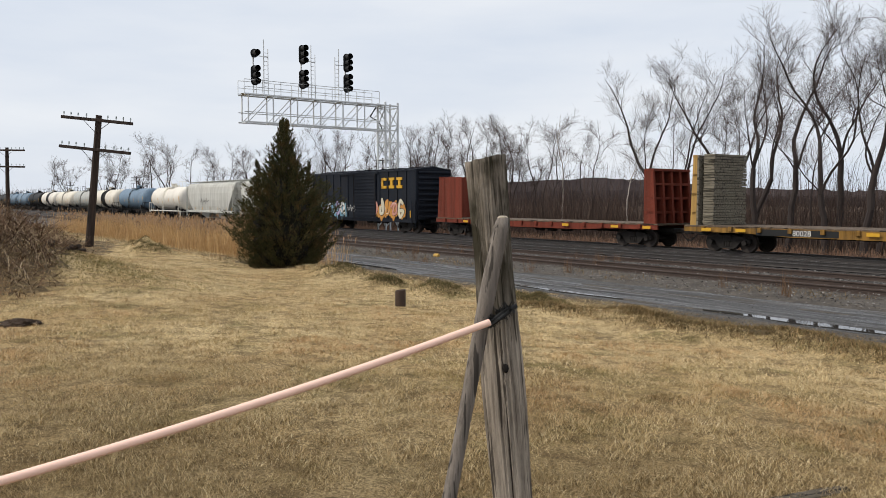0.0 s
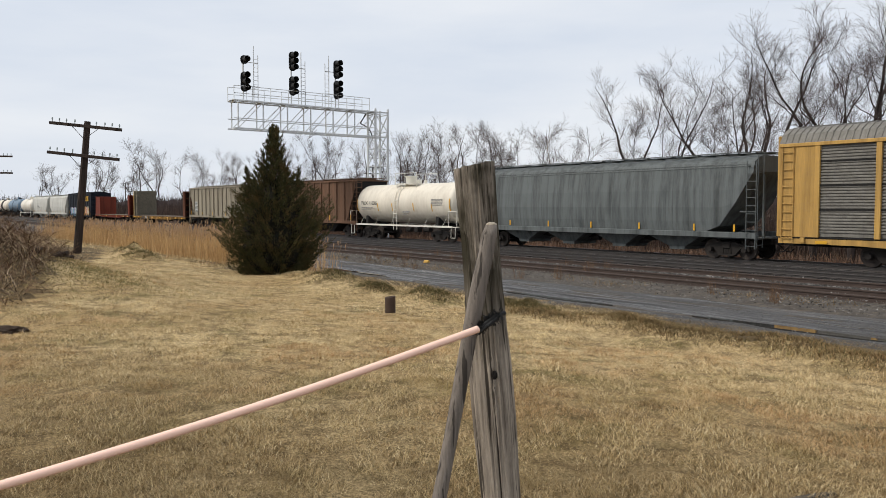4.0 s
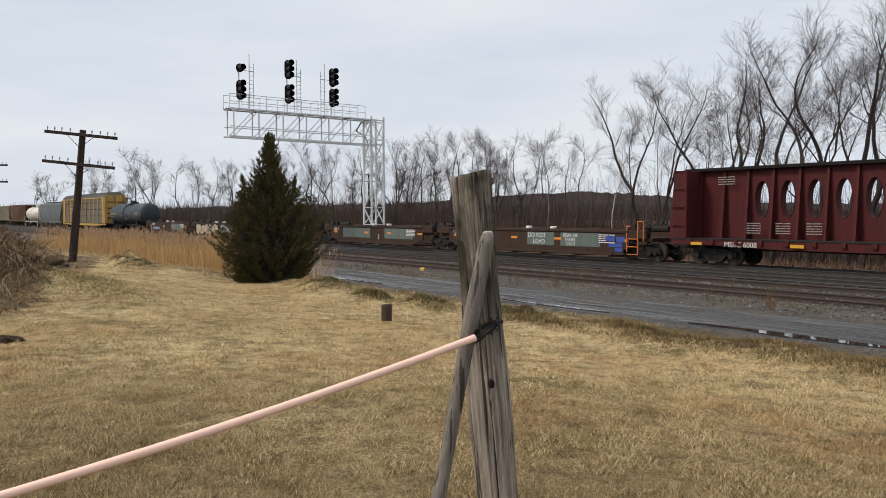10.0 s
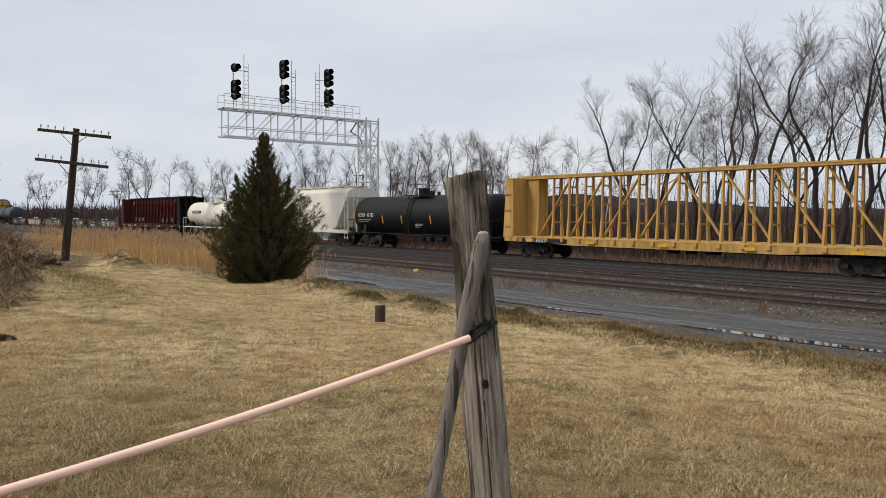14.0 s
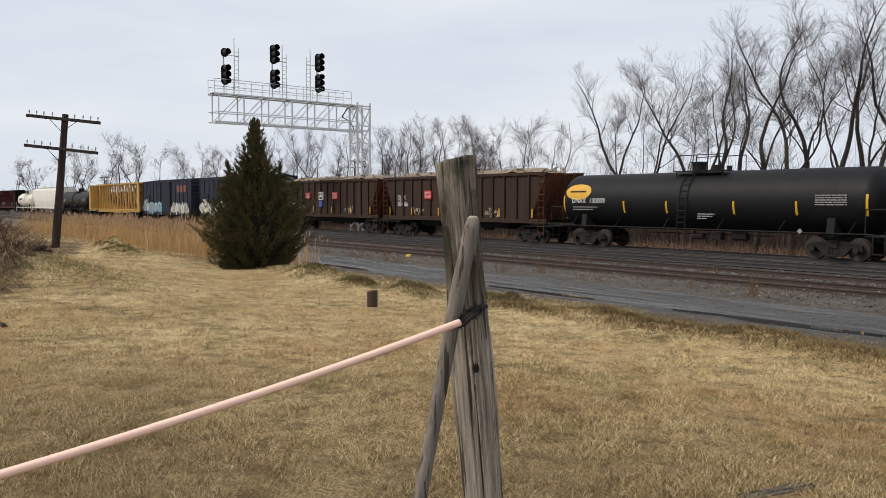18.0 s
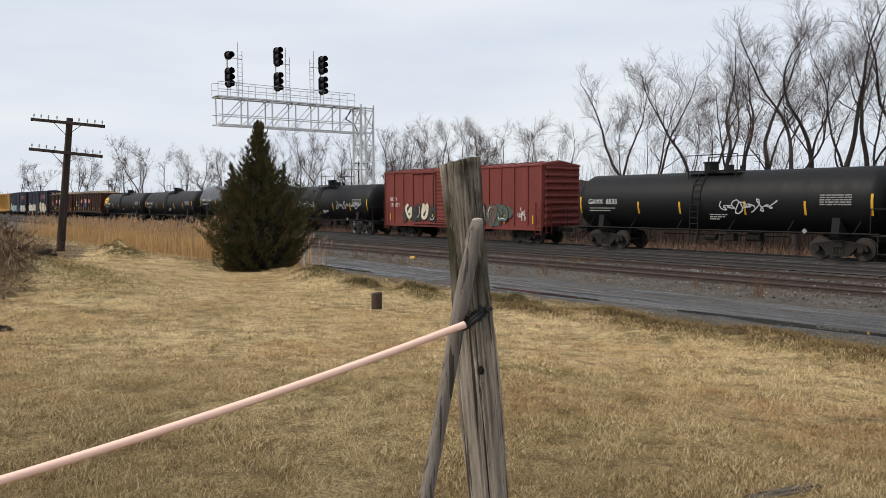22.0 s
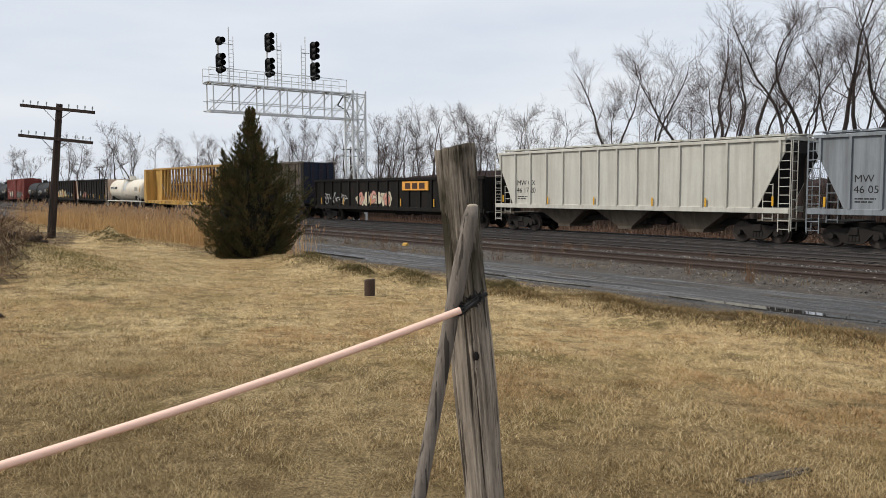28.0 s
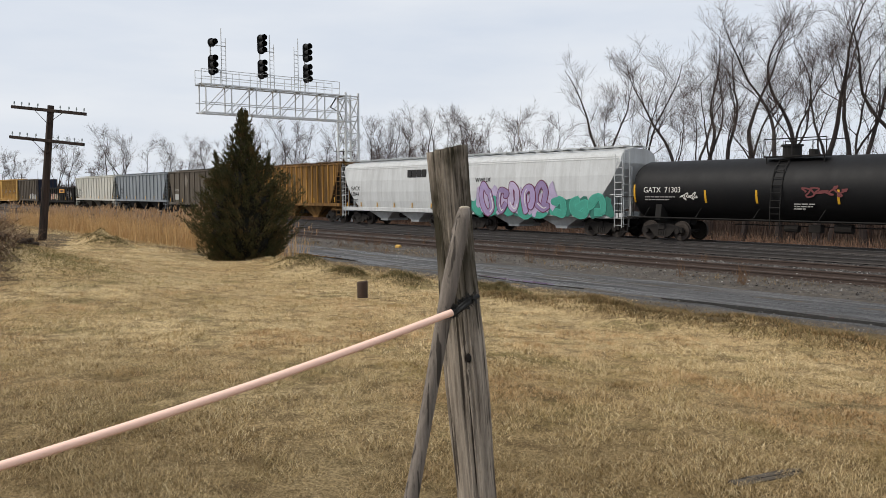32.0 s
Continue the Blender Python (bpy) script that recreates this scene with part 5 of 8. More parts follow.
telegraph_pole(-15.14, 30.8, 5.35, (5.15, 4.0), "dark leaning telegraph pole with two crossarms", 6.2, -6)
telegraph_pole(-34.0, 57.0, 5.9, (5.7, 4.5), "farther dark telegraph pole with two crossarms", 1.0, -6)
for s, p, h in ((-105, 66, 9.5), (-240, 66, 10), (-330, 66, 10)):
    v = plan(s, p)
    telegraph_pole(v.x, v.y, h, (h - 0.4, h - 1.4), "distant telegraph pole among the trees", 0, 30)

# ---- heap of dead brush at the lawn's edge ----
DEADWOOD = plain("dead_wood", rgb(50, 42, 36), 0.95, 0, 0.35, 8.0, 0.4)


def brush_heap():
    rnd = np.random.RandomState(21)
    out = []
    for _ in range(19000):
        s, p = -20.0 + 4.2 * rnd.randn(), 1.9 + 1.7 * rnd.randn()
        if p > 2.5 + 0.31 * (-14.6 - s) + 0.5 * noise.noise((s * 1.3, 0, 0)) or s > -13.2:
            continue
        v = plan(s, p, ground_z(s, p))
        d = math.exp(-(((s + 21) / 5.0) ** 2 + ((p - 2.0) / 2.2) ** 2))
        z = v.z + rnd.uniform(-0.05, 0.75) * d
        hh = rnd.uniform(-0.1, 0.32) * (0.4 + d)
        out.append((v.x, v.y, z, hh, rnd.uniform(-.7, .7), rnd.uniform(-.6, .6), rnd.uniform(.004, .012), rnd.rand() * 3.14))
    grass("dead_brush", out, island("brush_stem", [rgb(128, 102, 80), rgb(86, 70, 57), rgb(176, 152, 122), rgb(46, 38, 32), rgb(118, 86, 64)], 0.95, 0.05, [(rgb(60, 48, 40), 1.4, 0.46, 0.7)]), "heap of dead vines and stalks")
    vines = []
    for _ in range(420):
        s, p = -19.0 + 4.0 * rnd.randn(), 1.6 + 1.4 * rnd.randn()
        if p > 2.3 + 0.31 * (-14.6 - s) or s > -13.6:
            continue
        d = math.exp(-(((s + 21) / 5.0) ** 2 + ((p - 2.0) / 2.2) ** 2))
        v, a, span = plan(s, p, ground_z(s, p) + 0.75 * d * rnd.rand()), rnd.rand() * 6.283, rnd.uniform(0.25, 0.8)
        rise = rnd.uniform(0.1, 0.35)
        for i in range(6):
            u0, u1 = i / 6, (i + 1) / 6
            z0, z1 = rise * 4 * u0 * (1 - u0), rise * 4 * u1 * (1 - u1)
            vines.append((v.x + math.cos(a) * span * u0, v.y + math.sin(a) * span * u0, v.z + z0, z1 - z0, math.cos(a) * span / 6, math.sin(a) * span / 6, 0.006, a + 1.57))
    grass("dead_vines", vines, island("pale_vine", [rgb(190, 170, 142), rgb(160, 138, 110), rgb(206, 188, 160)], 0.9, 0.05), "pale dead vines arching over the brush heap")
    for x, y, r, ln, turn, tip in ((-9.2, 16.9, 0.12, 0.36, 60, 55), (-9.0, 17.2, 0.10, 0.42, 140, 25), (-9.95, 19.4, 0.09, 0.6, 120, 5), (-10.25, 21.0, 0.07, 0.6, 20, 4), (-9.6, 18.4, 0.08, 0.9, 70, 15)):
        bm = fresh()
        rod(bm, (0, 0, -ln / 2), (0, 0, ln / 2), r, 9, r * 0.7)
        log = tagged(new("dead_log", done(bm, "dead_log", DEADWOOD)), "broken dark log in the brush heap", "log", "logs in the brush heap")
        s, p = sp_of(x, y)
        log.matrix_world = Matrix.Translation((x, y, ground_z(s, p) + -0.14 + r)) @ pose(0, 0, 0, 90 - tip, 0, turn)


brush_heap()
bm = fresh()
bmesh.ops.create_icosphere(bm, subdivisions=4, radius=1.0)
for v in bm.verts:
    c = v.co.copy()
    v.co = Vector((c.x * 0.24, c.y * 0.17, c.z * 0.085)) * (1 + 0.3 * noise.noise(c * 2.2) + 0.3 * noise.noise(c * 5.0) + 0.2 * noise.noise(c * 11.0))
clod = tagged(new("soil_clod", done(bm, "soil_clod", plain("dark_soil", rgb(66, 52, 40), 1.0, 0, 0.45, 22.0, 0.9), True)), "dark heap of dug soil on the lawn", "soil")
clod.location = (-5.75, 9.8, ground_z(*sp_of(-5.75, 9.8)) - 0.01)


# ---- the freight train: local x runs along the car, -y is the near side, z up from the rail ----
STEEL = plain("grimy_steel", rgb(36, 32, 29), 0.9, 0.0, 0.35, 4.0)
TREAD = plain("wheel_steel", rgb(60, 53, 48), 0.7, 0.2, 0.3, 4.0)
DARK = plain("underframe_black", rgb(28, 26, 24), 0.9, 0.0, 0.3, 3.0)
AMBER = plain("reflector_yellow", rgb(206, 156, 40), 0.5, 0, 0.1)
DULL = plain("stencil_grey", rgb(140, 138, 134), 0.6, 0, 0.1)
WHITE = plain("stencil_white", rgb(214, 212, 206), 0.6, 0, 0.08)
INK = plain("stencil_black", rgb(24, 24, 24), 0.6, 0, 0.1)
RAILWHITE = plain("white_handrail", rgb(216, 212, 200), 0.5, 0, 0.08)
CARS = []


def truck_meshes():
    bm = fresh()
    rings = []
    for y, r in ((-0.07, 0.30), (-0.07, 0.455), (0.045, 0.463), (0.05, 0.49), (0.075, 0.49), (0.078, 0.40), (0.03, 0.36), (0.03, 0.12), (0.03, 0.0005)):
        rings.append([(r * math.cos(0.3491 * i), y, r * math.sin(0.3491 * i)) for i in range(18)])
    rings.insert(0, [(0.12 * math.cos(0.3491 * i), -0.12, 0.12 * math.sin(0.3491 * i)) for i in range(18)])
    rings.insert(1, [(0.13 * math.cos(0.3491 * i), -0.04, 0.13 * math.sin(0.3491 * i)) for i in range(18)])
    loft(bm, rings)
    wheel = done(bm, "wheel", TREAD, False)
    bm = fresh()
    prof = [(-1.16, 0.42), (-1.10, 0.64), (-0.72, 0.72), (-0.42, 0.80), (0.42, 0.80), (0.72, 0.72), (1.10, 0.64), (1.16, 0.42), (1.02, 0.40), (0.95, 0.55),
            (0.72, 0.55), (0.45, 0.24), (0.3, 0.17), (-0.3, 0.17), (-0.45, 0.24), (-0.72, 0.55), (-0.95, 0.55), (-1.02, 0.40)]
    lo = [bm.verts.new((x, -0.08, z)) for x, z in prof]
    hi = [bm.verts.new((x, 0.08, z)) for x, z in prof]
    n = len(prof)
    for i in range(n):
        bm.faces.new((lo[i], lo[(i + 1) % n], hi[(i + 1) % n], hi[i]))
    f1, f2 = bm.faces.new(lo[::-1]), bm.faces.new(hi)
    bmesh.ops.triangulate(bm, faces=[f1, f2])
    for x in (-0.89, 0.89):
        rod(bm, (x, -0.17, 0.46), (x, 0.05, 0.46), 0.13, 10)
    frame_ = done(bm, "side_frame", STEEL)
    bm = fresh()
    for x in (-0.2, -0.07, 0.07, 0.2):
        rod(bm, (x, -0.06, 0.28), (x, -0.06, 0.55), 0.055, 8)
    spring = done(bm, "spring_nest", STEEL)
    bm = fresh()
    box(bm, -0.2, 0.2, -1.15, 1.15, 0.5, 0.82, 0.04)
    for x in (-0.89, 0.89):
        rod(bm, (x, -0.8, 0.46), (x, 0.8, 0.46), 0.08, 8)
    bol = done(bm, "truck", STEEL)
    return wheel, frame_, spring, bol


WHEEL, SIDE_FRAME, SPRINGS, BOLSTER = truck_meshes()


def truck(parent, x):
    t = put("truck", BOLSTER, parent, pose(x, 0, 0))
    for turn in (0, 180):
        put("side_frame", SIDE_FRAME, t, pose(0, -1.0 if turn == 0 else 1.0, 0, 0, 0, turn))
        put("spring_nest", SPRINGS, t, pose(0, -1.0 if turn == 0 else 1.0, 0, 0, 0, turn))
    for xx in (-0.89, 0.89):
        put("wheel", WHEEL, t, pose(xx, -0.76, 0.463))
        put("wheel", WHEEL, t, pose(xx, 0.76, 0.463, 0, 0, 180))
    return t


def coupler_mesh():
    bm = fresh()
    box(bm, -0.1, 0.62, -0.07, 0.07, 0.78, 0.92, 0.02)
    box(bm, 0.5, 0.78, -0.14, 0.1, 0.72, 0.98, 0.03)
    pipe(bm, [(0.0, 0.3, 0.75), (0.3, 0.3, 0.45), (0.6, 0.26, 0.4), (0.75, 0.25, 0.55)], 0.03, 5)
    return done(bm, "coupler", STEEL)


COUPLER = coupler_mesh()
BRAKE = None


def brake_gear():
    bm = fresh()
    rod(bm, (-0.5, -0.4, 0.75), (0.1, -0.4, 0.75), 0.16, 8)
    box(bm, 0.6, 1.1, -0.6, -0.2, 0.6, 0.95, 0.03)
    rod(bm, (1.6, -0.3, 0.8), (2.3, -0.3, 0.8), 0.2, 9)
    rod(bm, (-3.0, -0.2, 0.85), (3.5, -0.2, 0.85), 0.03, 5)
    return done(bm, "brake_gear", STEEL)


BRAKE = brake_gear()


def start_car(kind, q0, label, category, length, inset, low=1.0, sill=True, brake=True, gap=0.55):
    """An empty at the car's left end on the rail; trucks, couplers, centre sill."""
    car = tagged(new(kind), label, category, "cars of the freight train")
    CARS.append((car, q0))
    truck(car, inset)
    truck(car, length - inset)
    put("coupler", COUPLER, car, pose(length + 0.0, 0, 0))
    put("coupler", COUPLER, car, pose(0, 0, 0, 0, 0, 180))
    if sill:
        bm = fresh()
        box(bm, 0, length, -0.3, 0.3, 0.72, low, 0.02)
        part("centre_sill", bm, DARK, car)
    if brake:
        put("brake_gear", BRAKE, car, pose(length / 2, 0, 0))
    return car


def ladder(parent, x0, x1, y, z0, z1, material, step=0.36, r=0.022):
    bm = fresh()
    rod(bm, (x0, y, z0), (x0, y, z1), r, 5)
    rod(bm, (x1, y, z0), (x1, y, z1), r, 5)
    z = z0 + 0.12
    while z < z1:
        rod(bm, (x0, y, z), (x1, y, z), r * 0.8, 5)
        z += step
    return part("ladder", bm, material, parent)


def end_ladder(parent, x, y0, y1, z0, z1, material, step=0.4):
    bm = fresh()
    rod(bm, (x, y0, z0), (x, y0, z1), 0.022, 5)
    rod(bm, (x, y1, z0), (x, y1, z1), 0.022, 5)
    z = z0 + 0.12
    while z < z1:
        rod(bm, (x, y0, z), (x, y1, z), 0.018, 5)
        z += step
    return part("ladder", bm, material, parent)


def reflectors(parent, spots, y, h=0.55, w=0.09, material=None):
    for x, z in spots:
        bm = fresh()
        box(bm, x - w / 2, x + w / 2, y - 0.006, y + 0.003, z, z + h)
        part("reflector", bm, material or AMBER, parent)


# -- tank cars --
def tank_car(q0, length, paint, label, r=1.47, zc=2.66, trim=None, bands=(), marks=None, mark_bars=None, plates=True, flat_rail=False, bulge=0.0, dome=1.0, oval=None, seed=1):
    """A riveted or welded cylinder on stub sills, with dome, platform, ladder, marks."""
    car = start_car("tank_car", q0 - 0.35, label, "tank car", length, 1.95, sill=False)
    trim = trim or DARK
    bm = fresh()
    n, rings = 48, []
    head = 0.62
    xs = [0.02, 0.10, 0.22, 0.40, 0.62] + list(np.linspace(0.9, length - 0.9, 22)) + [length - 0.62, length - 0.40, length - 0.22, length - 0.10, length - 0.02]
    for x in xs:
        e = min(x, length - x)
        k = math.sqrt(max(0.0, 1 - ((head - e) / head) ** 2)) if e < head else 1.0
        sag = bulge * (1 - abs(2 * x / length - 1))
        rings.append([(x, r * k * math.cos(6.2832 * i / n), zc - sag + r * k * math.sin(6.2832 * i / n)) for i in range(n)])
    loft(bm, rings)
    shell = part("shell", bm, paint, car, smooth=True)
    # weld seams
    for x in np.linspace(length * 0.2, length * 0.8, 4):
        bm = fresh()
        loft(bm, [[(x + d, (r + 0.006) * math.cos(6.2832 * i / n), zc - bulge * (1 - abs(2 * x / length - 1)) + (r + 0.006) * math.sin(6.2832 * i / n)) for i in range(n)] for d in (-0.02, 0.02)], cap=False)
        part("seam", bm, paint, shell, smooth=True)
    for x0, x1, m in bands:
        bm = fresh()
        loft(bm, [[(x, (r + 0.008) * math.cos(6.2832 * i / n), zc + (r + 0.008) * math.sin(6.2832 * i / n)) for i in range(n)] for x in (x0, x1)], cap=False)
        part("band", bm, m, shell, smooth=True)
    # stub sills and saddles
    for x0, x1, xb in ((0.0, 3.0, 1.95), (length - 3.0, length, length - 1.95)):
        bm = fresh()
        box(bm, x0, x1, -0.3, 0.3, 0.75, 1.28, 0.03)
        part("stub_sill", bm, DARK, car)
        bm = fresh()
        prism(bm, [(-1.45, 1.0), (1.45, 1.0), (1.35, 1.75), (0.8, 1.3), (-0.8, 1.3), (-1.35, 1.75)], xb - 0.16, xb + 0.16)
        part("saddle", bm, DARK, car)
    # long running rail at sill height, with struts
    for y in (-1.5, 1.5):
        bm = fresh()
        if flat_rail:
            box(bm, 0.1, length - 0.1, y - 0.05, y + 0.05, 1.02, 1.14)
        else:
            rod(bm, (0.2, y, 1.12), (length - 0.2, y, 1.12), 0.032, 6)
        for x in np.linspace(1.2, length - 1.2, 6):
            rod(bm, (x, y, 1.12), (x + 0.25, y * 0.93, 1.6), 0.02, 5)
        part("handrail", bm, trim, car)
    # end platforms with railings
    for x0, x1 in ((-0.35, 0.5), (length - 0.5, length + 0.35)):
        bm = fresh()
        box(bm, x0, x1, -1.5, 1.5, 1.02, 1.08, 0.01)
        part("end_platform", bm, trim, car)
        bm = fresh()
        xe = x0 if x0 < 0 else x1
        pipe(bm, [(xe, -1.5, 1.05), (xe, -1.5, 2.1), (xe + (0.9 if x0 < 0 else -0.9), -1.5, 2.1), (xe + (0.9 if x0 < 0 else -0.9), -1.5, 1.05)], 0.026, 5)
        pipe(bm, [(xe, -1.5, 2.1), (xe, 1.5, 2.1), (xe, 1.5, 1.05)], 0.026, 5)
        pipe(bm, [(xe + (0.15 if x0 < 0 else -0.15), -1.5, 1.05), (xe + (0.15 if x0 < 0 else -0.15), -1.52, 0.35), (xe + (0.6 if x0 < 0 else -0.6), -1.52, 0.35), (xe + (0.6 if x0 < 0 else -0.6), -1.5, 1.05)], 0.024, 5)
        part("end_railing", bm, trim, car)
    # dome, valves, platform and ladder amidships
    c = length / 2
    zt = zc - bulge + r
    bm = fresh()
    rod(bm, (c - 0.5, 0, zt - 0.1), (c - 0.5, 0, zt + 0.42 * dome), 0.34 * dome, 16)
    rod(bm, (c - 0.5, 0, zt + 0.40 * dome), (c - 0.5, 0, zt + 0.47 * dome), 0.40 * dome, 16)
    part("manway", bm, trim if dome > 1 else paint, car)
    bm = fresh()
    rod(bm, (c + 0.45, 0, zt - 0.1), (c + 0.45, 0, zt + 0.3), 0.2, 10)
    rod(bm, (c + 1.0, 0.2, zt - 0.1), (c + 1.0, 0.2, zt + 0.25), 0.12, 8)
    part("valve", bm, trim, car)
    bm = fresh()
    box(bm, c - 1.3, c + 1.4, -0.95, -0.45, zt - 0.02, zt + 0.03)
    box(bm, c - 1.3, c + 1.4, 0.45, 0.95, zt - 0.02, zt + 0.03)
    for x in (c - 1.2, c + 1.3):
        for y in (-0.85, 0.85):
            rod(bm, (x, y, zt - 0.35), (x, y, zt), 0.03, 5)
    part("platform", bm, trim, car)
    bm = fresh()
    for y in (-0.92, 0.92):
        for x in (c - 1.3, c - 0.05, c + 1.4):
            rod(bm, (x, y, zt), (x, y, zt + 0.75), 0.022, 5)
        pipe(bm, [(c - 1.3, y, zt + 0.75), (c + 1.4, y, zt + 0.75)], 0.024, 5)
    part("platform_railing", bm, trim, car)
    bm = fresh()
    for x in (c - 0.62, c - 0.18):
        pts = [(x, -1.54, 0.75), (x, -1.56, 1.6), (x, -(r + 0.08), zc), (x, -(r + 0.08) * math.cos(0.6), zc + (r + 0.08) * math.sin(0.6)), (x, -(r + 0.08) * math.cos(1.0), zc + (r + 0.08) * math.sin(1.0))]
        pipe(bm, pts, 0.025, 5)
    for k in range(9):
        a = -0.75 + k * 0.22
        y, z = (-(r + 0.08) * math.cos(max(a, 0)), zc + (r + 0.08) * math.sin(a))
        if a < 0:
            y = -1.56
        rod(bm, (c - 0.62, y, z), (c - 0.18, y, z), 0.02, 5)
    part("ladder", bm, trim, car)
    # reflective stripes
    for x in (0.55, length * 0.27, length * 0.42, length * 0.63, length * 0.8, length - 0.55):
        bm = fresh()
        tall = 0.42 if 1 < x < length - 1 else 0.62
        loft(bm, [[(x + dx, -(r + 0.012) * math.cos(a), zc + (r + 0.012) * math.sin(a)) for dx, a in ((-0.05, a0), (0.05, a0))] for a0 in np.linspace(-0.42, -0.42 + tall, 6)], cap=False, close=False)
        part("reflector", bm, AMBER, shell)
    y = -(r + 0.012)
    ink = marks[2] if marks else WHITE
    if marks:
        if marks[0]:
            lettering("initials", marks[0], 0.26, 1.1, zc - 0.1, y - 0.004, ink, shell, width=1.0)
        else:
            bm = fresh()
            for i in range(4):
                box(bm, 1.15 + i * 0.25, 1.36 + i * 0.25, y - 0.004, y + 0.03, zc - 0.1, zc + 0.16)
            part("initials", bm, ink, shell, "row of painted bars")
        lettering("car_number", marks[1], 0.26, 2.3, zc - 0.1, y - 0.004, ink, shell)
        bars("stencils", 1.2, zc - 0.34, y, [1.7, 1.4], DULL, shell, 0.05, 0.13)
    if plates:
        bars("data_panel", length - 2.6, zc + 0.22, y, [1.3] * 5, DULL, shell, 0.05, 0.095)
        bars("stencils", length * 0.52, zc - 0.62, y + 0.1, [0.9, 0.8, 0.5], DULL, shell, 0.05, 0.1)
        bm = fresh()
        slab(bm, [(length - 3.15, 1.30), (length - 3.03, 1.18), (length - 3.15, 1.06), (length - 3.27, 1.18)], -1.54)
        part("placard", bm, DULL, car, "small grey diamond hazard placard")
    return car, shell


# -- covered hoppers --
def hopper_bays(car, x0, x1, count, paint, zf=1.2, y=1.25, zlow=0.35):
    step = (x1 - x0) / count
    for i in range(count):
        a, b = x0 + i * step, x0 + (i + 1) * step
        bm = fresh()
        m = (a + b) / 2
        loft(bm, [[(a + 0.05, -y, zf), (b - 0.05, -y, zf), (b - 0.05, y, zf), (a + 0.05, y, zf)],
                  [(m - 0.45, -y * 0.72, zlow + 0.14), (m + 0.45, -y * 0.72, zlow + 0.14), (m + 0.45, y * 0.72, zlow + 0.14), (m - 0.45, y * 0.72, zlow + 0.14)],
                  [(m - 0.42, -y * 0.72, zlow), (m + 0.42, -y * 0.72, zlow), (m + 0.42, y * 0.72, zlow), (m - 0.42, y * 0.72, zlow)]])
        part("hopper_chute", bm, paint, car)


def roof_walk(car, length, z, material, hatches=True, y=0.0):
    bm = fresh()
    box(bm, 0.1, length - 0.1, -0.35, 0.35, z + 0.14, z + 0.17)
    for x in np.linspace(0.4, length - 0.4, 14):
        box(bm, x - 0.03, x + 0.03, -1.05, 1.05, z + 0.09, z + 0.14)
    for s in (-1, 1):
        box(bm, 0.1, length - 0.1, s * 1.05 - 0.12, s * 1.05 + 0.12, z + 0.14, z + 0.165)
    part("roof_walkway", bm, material, car, "grated roof walkway")
    if hatches:
        bm = fresh()
        box(bm, 0.9, length - 0.9, 0.42, 0.86, z, z + 0.17, 0.03)
        part("hatch", bm, material, car, "long roof hatch")


